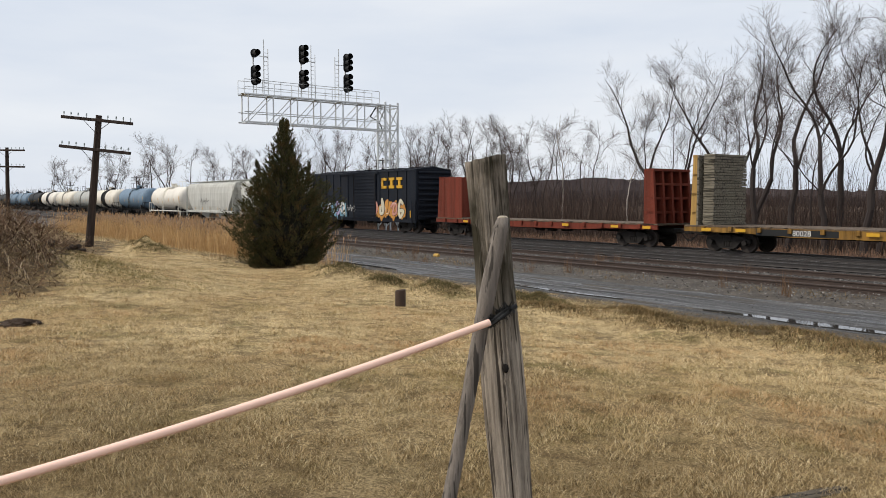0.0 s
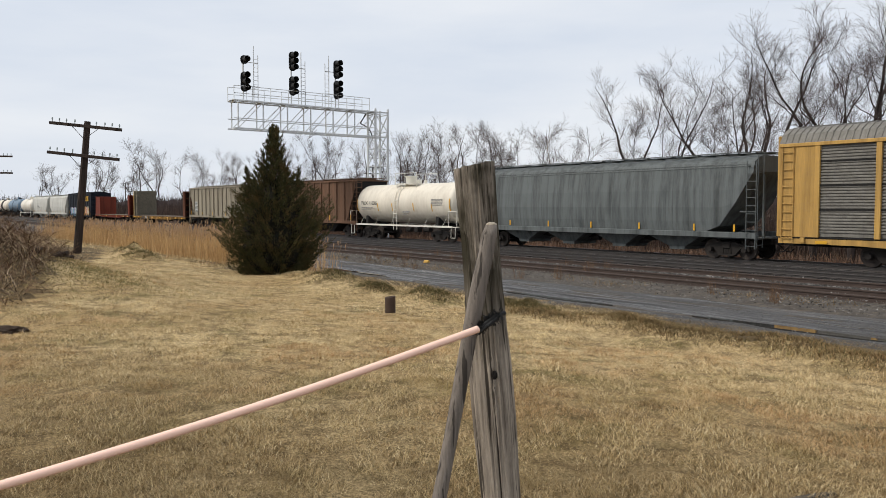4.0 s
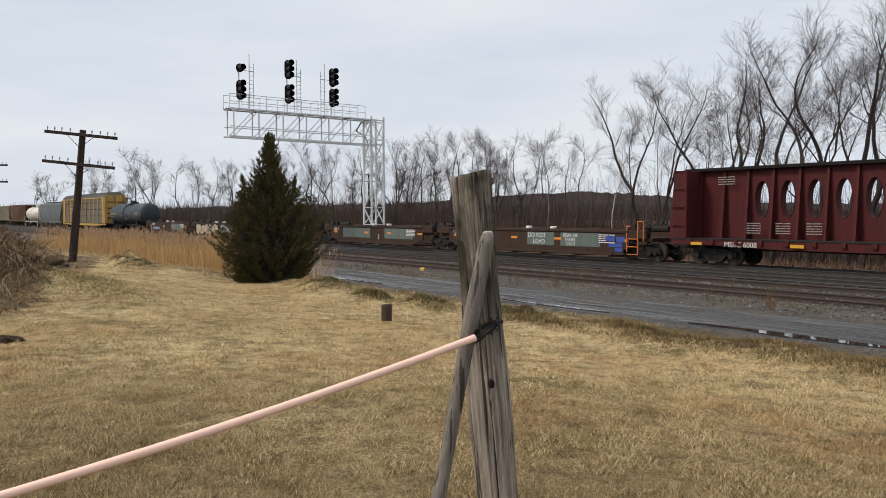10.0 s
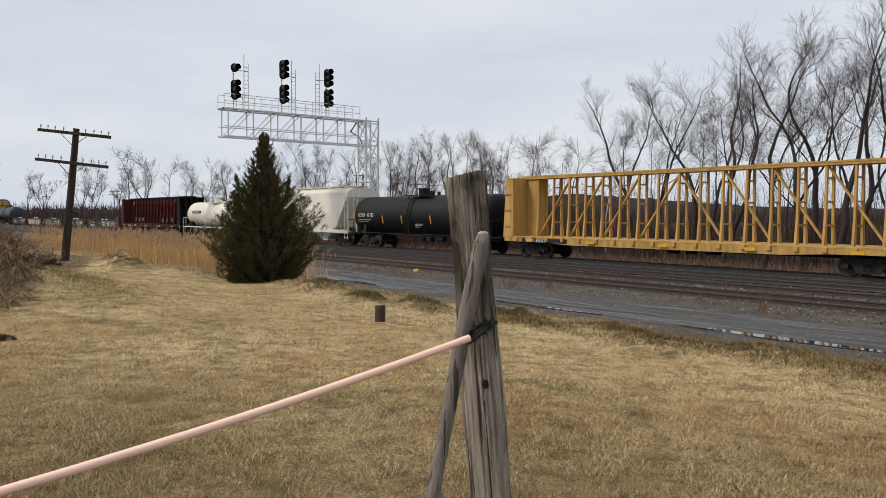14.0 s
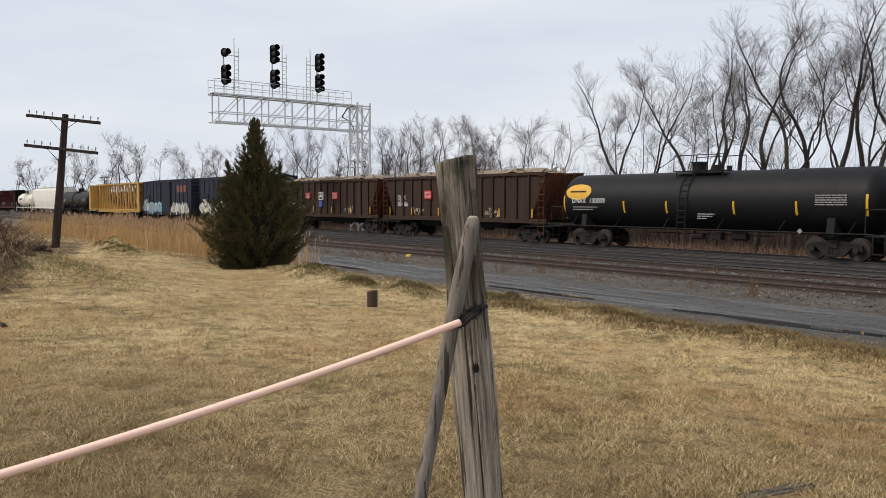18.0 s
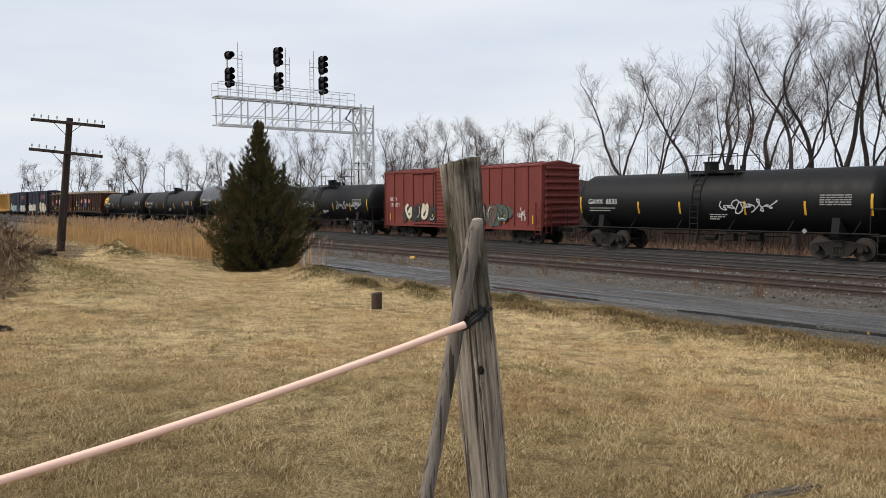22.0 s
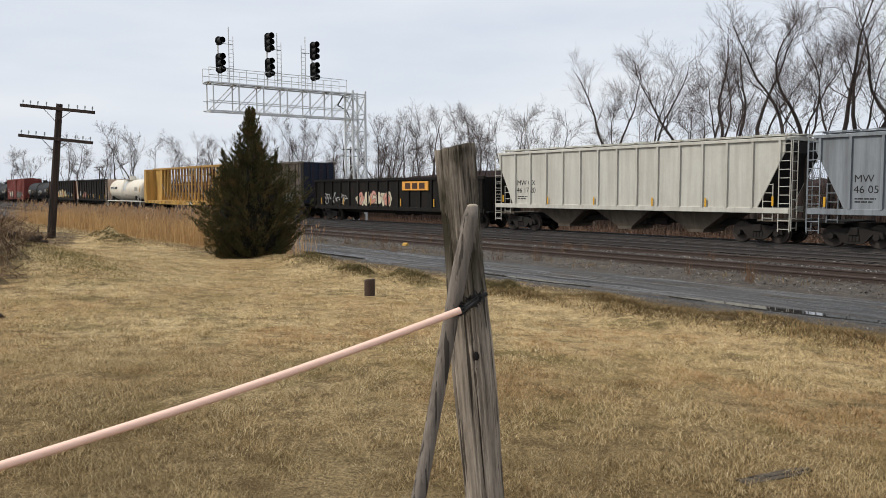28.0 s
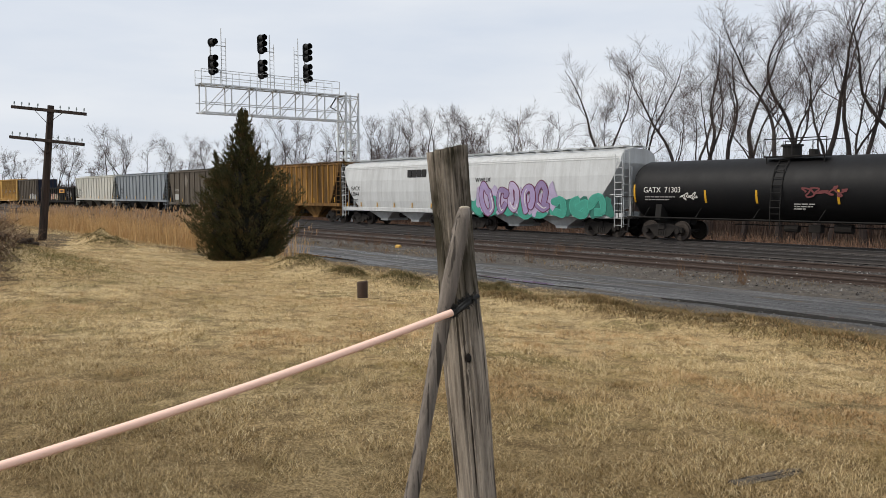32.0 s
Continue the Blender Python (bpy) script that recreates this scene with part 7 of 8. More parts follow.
P_GREEN = car_paint("hopper_grey_green", rgb(100, 105, 105), rgb(42, 44, 44), 0.8, 0.6, 0.06, 0.1, 0.2)
P_SILLYEL = car_paint("sill_yellow", rgb(150, 112, 54), rgb(34, 29, 24), 1.0, 0.75, 0.7, 0.15, 0.15)
P_MWGREY = car_paint("hopper_light_grey", rgb(196, 194, 184), rgb(128, 116, 100), 0.4, 0.55, 0.22)
P_MWBLUE = car_paint("hopper_blue_grey", rgb(136, 142, 147), rgb(76, 76, 76), 0.6, 0.6, 0.12, 0.12, 0.2)
P_TAUPE = car_paint("hopper_taupe", rgb(96, 88, 78), rgb(50, 44, 38), 0.7, 0.7, 0.15, 0.1, 0.15)
P_OCHRE = car_paint("hopper_ochre", rgb(134, 99, 54), rgb(44, 34, 25), 1.0, 0.7, 0.6, 0.1, 0.2)
P_CLEAN = car_paint("hopper_clean_white", rgb(196, 198, 198), rgb(128, 126, 122), 0.35, 0.45, 0.02)
P_RED = car_paint("flat_red", rgb(116, 54, 40), rgb(58, 34, 27), 0.6, 0.7, 0.25, 0.1, 0.15)
P_YELLOW = car_paint("car_yellow", rgb(192, 152, 84), rgb(92, 70, 46), 0.65, 0.65, 0.35, 0.2, 0.2)
P_NAVY = car_paint("box_navy", rgb(24, 30, 40), rgb(40, 36, 33), 0.4, 0.65, 0.08, 0.05, 0.15)
P_BOXBLUE = car_paint("box_dark_blue", rgb(34, 42, 58), rgb(66, 48, 40), 0.55, 0.65, 0.18, 0.06, 0.15)
P_BOXRED = car_paint("box_red", rgb(118, 56, 50), rgb(78, 46, 40), 0.4, 0.65, 0.08, 0.1, 0.2)
P_MAROON = car_paint("car_maroon", rgb(78, 28, 28), rgb(48, 26, 24), 0.45, 0.6, 0.1, 0.06, 0.2)
P_OXIDE = car_paint("debris_brown", rgb(62, 47, 39), rgb(30, 25, 22), 0.6, 0.75, 0.2, 0.05, 0.15)
P_RUSTEND = car_paint("rust_end", rgb(98, 60, 43), rgb(48, 34, 28), 0.6, 0.75, 0.4, 0.1, 0.15)
P_GONBLACK = car_paint("gondola_black", rgb(28, 27, 26), rgb(50, 44, 39), 0.5, 0.75, 0.12, 0.05, 0.12)
P_WELL = car_paint("well_brown", rgb(66, 50, 41), rgb(36, 30, 26), 0.5, 0.7, 0.15, 0.06, 0.15)
P_TAPE = car_paint("well_grey_green", rgb(98, 108, 102), rgb(60, 60, 56), 0.4, 0.6, 0.05)
P_RACK = car_paint("rack_galvanised", rgb(124, 121, 114), rgb(66, 62, 58), 0.6, 0.6, 0.1, 0.12, 0.2)
DECK = wood_grain("deck_wood", rgb(120, 104, 88), rgb(66, 56, 48), along=(0.2, 1, 1), scale=16)
LUMBER = wood_grain("grey_lumber", rgb(140, 132, 116), rgb(84, 78, 66), along=(0.05, 1, 1), scale=16)
DEBRIS = plain("debris", rgb(140, 124, 106), 0.95, 0, 0.45, 5.0, 0.6)
TEAL = rgb(70, 160, 140)
PINK, LILAC, CREAMP, SKY, ORANGE = rgb(214, 150, 132), rgb(168, 150, 190), rgb(222, 212, 184), rgb(130, 176, 196), rgb(214, 150, 70)
PALE, SILVER, LEAD = rgb(226, 224, 218), rgb(188, 190, 192), rgb(60, 58, 60)
KELLY = plain("sign_red", rgb(196, 48, 54), 0.5)
BLUEP = plain("sign_blue", rgb(60, 80, 150), 0.5)

# ---- head of the visible train: tank cars running away to the left ----
for q, m, text in ((-254, P_BLACK, "black tank car with a round dome"), (-238, P_BLUE, "blue-grey tank car with a dome"), (-222, P_BLUE, "blue-grey tank car with a dome"), (-206, P_BLACK, "black tank car with a round dome"),
                   (-190, P_OFFWHITE, "white tank car with a dark band"), (-174, P_CREAM, "cream white tank car"), (-158.5, P_PALEGREY, "pale grey tank car")):
    tank_car(q, 13.8, m, text, bands=((6.2, 8.4, P_BLACK),) if q == -190 else (), plates=False)
tank_car(-143, 13.8, P_CREAM, "cream tank car with a dark band amidships", bands=((5.6, 8.2, P_GONBLACK),), plates=False)
tank_car(-127, 13.8, P_BLUE, "blue-grey tank car with white marks", plates=False)
tank_car(-110.2, 12.4, P_OFFWHITE, "off-white tank car with white handrails", trim=RAILWHITE, flat_rail=True, plates=False)
h = smooth_hopper(-95.6, 15.2, P_HOPWHITE, "dirty white smooth-sided covered hopper", top=4.45, bays=2, ridged=False)
scrawl("scrawl", 5.2, 1.9, 2.4, 0.9, LEAD, h, -1.59, 5)
smooth_hopper(-79.2, 15.2, P_HOPWHITE, "dirty white smooth-sided covered hopper", top=4.45, bays=2)

# dark blue boxcar with bright sprayed panels
b = boxcar(-62.6, 16.1, P_NAVY, "very dark blue boxcar with sprayed graffiti", door=(0.45, 0.66))
for i in range(3):
    bm = fresh()
    x = 11.4 + i * 1.05
    if i == 0:
        box(bm, x, x + 0.7, -1.565, -1.5, 3.3, 3.5), box(bm, x, x + 0.2, -1.565, -1.5, 3.3, 4.1), box(bm, x, x + 0.7, -1.565, -1.5, 3.9, 4.1)
    else:
        box(bm, x, x + 0.7, -1.565, -1.5, 3.3, 3.52), box(bm, x + 0.2, x + 0.5, -1.565, -1.5, 3.52, 3.9), box(bm, x, x + 0.7, -1.565, -1.5, 3.9, 4.1)
    part("emblem", bm, AMBER, b, "yellow emblem block")
tag_paint("graffiti", 10.2, 1.1, 4.2, 1.5, [PINK, CREAMP, ORANGE], b, -1.56, 5, 11)
tag_paint("graffiti", 2.0, 1.1, 3.8, 1.3, [LILAC, PALE, SKY], b, -1.56, 5, 12)
scrawl("scrawl", 6.3, 1.5, 1.2, 0.6, PALE, b, -1.61, 6)

# red bulkhead flat car, empty
f = start_car("bulkhead_flat_car", -44.3, "empty rust-red bulkhead flat car", "flat car", 19.0, 2.0)
flat_deck(f, 19.0, P_RED, DECK)
bulkhead(f, 0.95, 1, P_RED, top=4.0)
bulkhead(f, 18.05, -1, P_RED, top=4.0)
bm = fresh()
box(bm, 0.95, 2.9, -1.46, -1.4, 1.22, 3.95, 0.01)
part("side_panel", bm, P_RED, f)
reflectors(f, [(k, 0.98) for k in (3.5, 7.2, 12.6, 16.2, 18.3)], -1.61, 0.14, 0.5)
# yellow bulkhead flat car with a stack of old boards
f = start_car("bulkhead_flat_car", -23.9, "yellow bulkhead flat car with dark deck", "flat car", 21.1, 2.2)
flat_deck(f, 21.1, P_SILLYEL, DECK)
bulkhead(f, 0.8, 1, P_YELLOW, top=4.55, thick=0.3, planks=LUMBER)
bulkhead(f, 20.3, -1, P_RUSTEND, top=4.2, planks=P_OXIDE)
rnd = random.Random(31)
stack = part("board_stack", box(fresh(), 1.0, 1.62, -1.3, 1.3, 1.26, 1.34, 0.01), LUMBER, f, "tall stack of weathered grey boards")
for k in range(26):
    z = 1.35 + k * 0.125
    bm = fresh()
    d = rnd.uniform(-.012, .012)
    box(bm, 1.0 + d, 1.58 + d + rnd.uniform(-.02, .02), -1.32 + d, 1.3, z, z + 0.108, 0.006)
    part("board", bm, LUMBER, stack)
bm = fresh()
box(bm, 3.9, 7.6, -1.507, -1.49, 0.86, 1.14)
part("name_panel", bm, INK, f, "black panel on the side sill")
lettering("car_number", "80028", 0.24, 5.6, 0.89, -1.51, WHITE, f)
reflectors(f, [(k, 0.98) for k in (1.4, 3.2, 9.0, 12.0, 15.0, 18.0, 20.2)], -1.61, 0.14, 0.5)

h = ribbed_hopper(-1.2, 17.6, P_BEIGE, "dusty beige ribbed covered hopper", 15, marks=("NNW", "65608"), low_paint=DARK, ink=INK)
bm = fresh()
box(bm, 1.78, 2.85, -1.535, -1.5, 1.9, 3.0)
part("repaint_panel", bm, P_PALEGREY, h)
ribbed_hopper(17.2, 19.0, P_BROWN, "faded rusty brown ribbed covered hopper", 15, marks=("IA IS", "83 75"), low_paint=DARK, sill=1.3)
tank_car(35.9, 12.9, P_CREAM, "clean cream-white tank car with white railings", trim=RAILWHITE, marks=("TILX", "110585", INK), dome=1.25, flat_rail=True, r=1.42, zc=2.68)
h = smooth_hopper(50.0, 20.2, P_GREEN, "streaked grey-green smooth covered hopper", top=4.75, marks=("SCGX", "5423"), bays=4)

# enclosed automobile rack on a yellow flat car
def autorack(q0, length):
    car = start_car("autorack_car", q0, "three-level enclosed automobile rack, yellow and galvanised", "autorack", length, 4.6)
    flat_deck(car, length, P_YELLOW, DARK, 1.12, 2)
    prof = [(-1.52, 5.05), (-1.25, 5.5), (-0.8, 5.78), (0, 5.9), (0.8, 5.78), (1.25, 5.5), (1.52, 5.05)]
    bm = fresh()
    prism(bm, prof, 0.05, length - 0.05)
    roof = part("roof", bm, P_RACK, car, "curved corrugated galvanised roof")
    for x in np.arange(0.3, length - 0.2, 0.28):
        bm = fresh()
        for a, b in zip(prof, prof[1:]):
            bar(bm, (x, a[0], a[1] + 0.01), (x, b[0], b[1] + 0.01), 0.05, 0.05)
        part("roof_rib", bm, P_RACK, roof)
    for s in (-1, 1):
        bm = fresh()
        box(bm, 0.1, length - 0.1, s * 1.36, s * 1.42, 1.2, 5.05)
        side = part("screen", bm, P_RACK, car, "perforated galvanised side screen")
        for i in range(30):
            z = 1.34 + i * 0.124
            bm = fresh()
            prism(bm, [(s * 1.42, z), (s * 1.46, z + 0.03), (s * 1.46, z + 0.075), (s * 1.42, z + 0.1)], 1.6, length - 1.6)
            part("screen_slat", bm, P_RACK, side)
        for z in (2.3, 3.3, 4.3):
            bm = fresh()
            box(bm, 1.6, length - 1.6, s * 1.42, s * 1.475, z - 0.035, z + 0.035)
            part("screen_joint", bm, DARK, side)
        for x in list(np.linspace(1.75, length - 1.75, 11)) + [length * 0.17 + 1.2]:
            bm = fresh()
            box(bm, x - 0.11, x + 0.11, s * 1.40, s * 1.55, 1.15, 5.0, 0.015)
            part("post", bm, P_YELLOW, car)
        for x0 in (0.1, length - 1.7):
            bm = fresh()
            box(bm, x0, x0 + 1.6, s * 1.40, s * 1.52, 1.15, 5.0, 0.02)
            part("end_panel", bm, P_YELLOW, car)
        bm = fresh()
        box(bm, 0.1, length - 0.1, s * 1.44, s * 1.57, 4.95, 5.1, 0.015)
        part("top_chord", bm, P_YELLOW, car)
    for x, xs in ((0.0, -1), (length, 1)):
        for y0, y1 in ((-1.4, -0.03), (0.03, 1.4)):
            bm = fresh()
            box(bm, x - 0.06, x + 0.06, y0, y1, 1.15, 5.45, 0.03)
            door = part("end_door", bm, P_YELLOW, car)
            bm = fresh()
            for z in (1.9, 2.6, 3.4, 4.3):
                box(bm, x + xs * 0.06, x + xs * 0.09, y0 + 0.15, y1 - 0.15, z, z + 0.14)
            part("door_slot", bm, DARK, door)
            bm = fresh()
            rod(bm, (x + xs * 0.1, (y0 + y1) / 2 + 0.45, 1.2), (x + xs * 0.1, (y0 + y1) / 2 + 0.45, 5.3), 0.03, 6)
            part("lock_rod", bm, STEEL, door)
    ladder(car, length - 0.75, length - 0.25, -1.57, 1.0, 4.95, P_YELLOW)
    ladder(car, 0.25, 0.75, -1.57, 1.0, 4.95, P_YELLOW)
    bm = fresh()
    box(bm, 6.0, 8.9, -1.58, -1.5, 3.35, 4.2, 0.01)
    plate = part("name_board", bm, P_YELLOW, car)
    bm = fresh()
    for i in range(3):
        box(bm, 6.35 + i * 0.78, 6.95 + i * 0.78, -1.59, -1.57, 3.6, 4.05)
    box(bm, 6.35, 8.5, -1.59, -1.57, 3.45, 3.5)
    part("emblem", bm, INK, plate, "dark emblem blocks")
    scrawl("scrawl", 16.5, 1.3, 3.4, 1.0, LEAD, car, -1.475, 4, 12)
    scrawl("scrawl", 10.5, 1.3, 3.0, 1.0, LEAD, car, -1.475, 14, 12)
    reflectors(car, [(k, 0.9) for k in (2, 6, 10, 14, 18, 22, 26)], -1.56, 0.12, 0.5)
    return car


autorack(71.1, 27.9)
tank_car(101.2, 15.2, P_SLATE, "slate grey tank car with yellow stripes", marks=("UTLX", "224557", plain("stencil_buff", rgb(206, 176, 110), 0.6)), r=1.45, zc=2.55)


# articulated container well car, empty: five units on shared trucks
def well_unit(q0, length, label, paint_panels, seed, first=False, last=False):
    car = tagged(new("well_car"), label, "well car", "cars of the freight train")
    CARS.append((car, q0))
    truck(car, 0.0 if not first else 1.0)
    if last:
        truck(car, length - 1.0)
        put("coupler", COUPLER, car, pose(length + 0.2, 0, 0))
    a, b = 1.5, length - 1.5
    for s in (-1, 1):
        bm = fresh()
        out = [(a, 1.75), (b, 1.75), (b, 0.95), (b - 1.1, 0.55), (a + 1.1, 0.55), (a, 0.95)]
        lo = [bm.verts.new((x, s * 1.47, z)) for x, z in out]
        hi = [bm.verts.new((x, s * 1.36, z)) for x, z in out]
        bm.faces.new(lo)
        bm.faces.new(hi[::-1])
        for i in range(6):
            bm.faces.new((lo[i], lo[(i + 1) % 6], hi[(i + 1) % 6], hi[i]))
        part("well_side", bm, P_WELL, car)
        bm = fresh()
        box(bm, a, b, s * 1.34, s * 1.53, 1.70, 1.84, 0.015)
        part("top_chord", bm, P_WELL, car)
        bm = fresh()
        box(bm, a + 1.1, b - 1.1, s * 1.34, s * 1.53, 0.50, 0.62, 0.015)
        part("bottom_chord", bm, P_WELL, car)
    bm = fresh()
    for x in np.linspace(a + 1.2, b - 1.2, 6):
        box(bm, x - 0.25, x + 0.25, -1.36, 1.36, 0.42, 0.54)
    part("well_floor", bm, P_WELL, car)
    for x0, x1 in ((0.2, 1.7), (length - 1.7, length - 0.2)):
        bm = fresh()
        box(bm, x0, x1, -1.3, 1.3, 1.0, 1.2, 0.02)
        box(bm, x0 + 0.2, x1 - 0.2, -1.5, -1.3, 1.15, 1.6, 0.02)
        box(bm, x0 + 0.2, x1 - 0.2, 1.3, 1.5, 1.15, 1.6, 0.02)
        part("end_platform", bm, P_WELL, car)
        bm = fresh()
        for x in (x0 + 0.3, x1 - 0.3):
            box(bm, x - 0.08, x + 0.08, -1.2, -1.05, 1.2, 2.15, 0.01)
        pipe(bm, [(x0, -1.3, 1.9), (x1, -1.3, 2.0)], 0.04, 6)
        rod(bm, ((x0 + x1) / 2 - 0.7, 0.2, 1.9), ((x0 + x1) / 2 + 0.7, 0.2, 1.9), 0.16, 9)
        part("container_guide", bm, STEEL, car)
    for x, w, m in paint_panels:
        bm = fresh()
        box(bm, x, x + w, -1.476, -1.465, 0.92, 1.66)
        part("side_panel", bm, m, car)
    for x in (a + 0.5, length * 0.42, length * 0.62, b - 0.6):
        bm = fresh()
        box(bm, x, x + 0.55, -1.48, -1.46, 1.25, 1.38)
        part("reflector", bm, plain("reflector_orange", rgb(220, 140, 50), 0.4), car)
    bars("stencils", b - 2.0, 1.55, -1.475, [1.1] * 5, WHITE, car, 0.05, 0.1)
    for i in range(2):
        x = length * 0.5 + i * 2.0
        part("lock_cover", box(fresh(), x - 0.16, x + 0.16, -1.5, -1.2, 1.84, 2.0, 0.04), WHITE, car)
    return car


w = well_unit(118.2, 16.7, "empty brown container well unit with a blue placard", ((10.0, 3.9, P_TAPE),), 1, first=True)
bm = fresh()
box(bm, 3.1, 5.5, -1.482, -1.46, 0.86, 1.24)
part("blue_panel", bm, plain("faded_blue", rgb(66, 86, 122), 0.6), w)
lettering("initials", "DTTX", 0.25, 3.15, 0.93, -1.486, WHITE, w)
lettering("car_number", "885199 B", 0.25, 4.15, 0.93, -1.486, WHITE, w, width=1.5)
bars("stencils", 2.9, 1.55, -1.475, [0.9, 0.7], WHITE, w, 0.07, 0.14)
w = well_unit(134.9, 14.7, "empty brown well unit covered in pale graffiti", ((8.6, 3.8, P_TAPE),), 2)
lettering("load_mark", "125 T", 0.26, 1.62, 1.36, -1.48, WHITE, w)
tag_paint("graffiti", 2.1, 0.68, 5.5, 0.98, [rgb(206, 186, 158), rgb(216, 200, 176)], w, -1.476, 5, 21, edge=(0.05, 0.04, 0.03, 1))
lettering("letter", "C", 0.3, 8.2, 0.75, -1.48, WHITE, w)
tag_paint("graffiti", 8.8, 0.72, 3.4, 0.85, [SILVER, rgb(150, 160, 160)], w, -1.476, 4, 22)
w = well_unit(149.6, 16.0, "empty brown container well unit", ((3.0, 4.4, P_TAPE), (9.0, 4.6, P_TAPE)), 3)
lettering("letter", "D", 0.34, 8.2, 0.8, -1.48, WHITE, w)
w = well_unit(165.6, 15.7, "empty brown container well unit with grey-green panels", ((3.4, 4.0, P_TAPE), (9.4, 3.6, P_TAPE)), 4)
lettering("load_mark", "125 T", 0.28, 1.9, 1.42, -1.48, WHITE, w)
lettering("letter", "E", 0.34, 8.5, 0.85, -1.48, WHITE, w)
w = well_unit(181.3, 17.9, "empty brown well unit chalked with a loading note", ((8.9, 2.2, P_TAPE), (11.6, 2.9, P_TAPE)), 5, last=True)
lettering("load_mark", "125 T", 0.28, 1.9, 1.42, -1.48, WHITE, w)
bm = fresh()
box(bm, 2.6, 5.1, -1.478, -1.462, 0.82, 1.2)
part("blue_panel", bm, plain("faded_blue", rgb(66, 86, 122), 0.6), w)
lettering("initials", "DTTX", 0.25, 2.7, 0.89, -1.484, WHITE, w, width=0.95)
lettering("car_number", "885199", 0.25, 3.75, 0.88, -1.484, WHITE, w)
lettering("letter", "A", 0.27, 5.15, 0.8, -1.484, WHITE, w)
lettering("chalk_note", "DO NOT", 0.26, 9.0, 1.36, -1.484, WHITE, w)
lettering("chalk_note", "LOAD", 0.26, 9.4, 1.0, -1.484, WHITE, w)
lettering("chalk_note", "REAR OF", 0.2, 11.8, 1.42, -1.484, WHITE, w)
lettering("chalk_note", "TRAIN", 0.2, 11.9, 1.18, -1.484, WHITE, w)
lettering("chalk_note", "ONLY", 0.2, 12.0, 0.95, -1.484, WHITE, w)

ORANGE_RAIL = plain("orange_handrail", rgb(204, 112, 50), 0.6)
bm = fresh()
pipe(bm, [(16.3, -1.5, 0.75), (16.3, -1.5, 2.05), (16.5, -1.5, 2.05)], 0.03, 6)
pipe(bm, [(17.0, -1.5, 0.6), (17.0, -1.5, 2.3), (17.35, -1.5, 2.3), (17.35, -1.5, 1.3)], 0.03, 6)
for z in (0.62, 1.0, 1.4):
    rod(bm, (16.3, -1.5, z), (17.0, -1.5, z), 0.025, 5)
part("handrail", bm, ORANGE_RAIL, w, "orange end handrail and step")
for x, z, ww, hh in ((14.9, 1.25, 0.6, 0.28), (15.6, 1.2, 0.55, 0.3), (15.1, 0.95, 0.9, 0.2), (15.5, 0.72, 0.5, 0.2)):
    bm = fresh()
    box(bm, x, x + ww, -1.49, -1.46, z, z + hh)
    part("sticker", bm, BLUEP, w, "blue notice sticker")
scrawl("scrawl", 3.4, 1.35, 1.6, 0.25, PALE, w, -1.48, 171, 8, 0.035)

# the wells hang low between their trucks
for car, q in CARS:
    if car.name.split(".")[0] == "well_car":
        for ob in car.children:
            if ob.name.split(".")[0] not in ("truck", "coupler", "end_platform"):
                ob.location.z -= 0.27

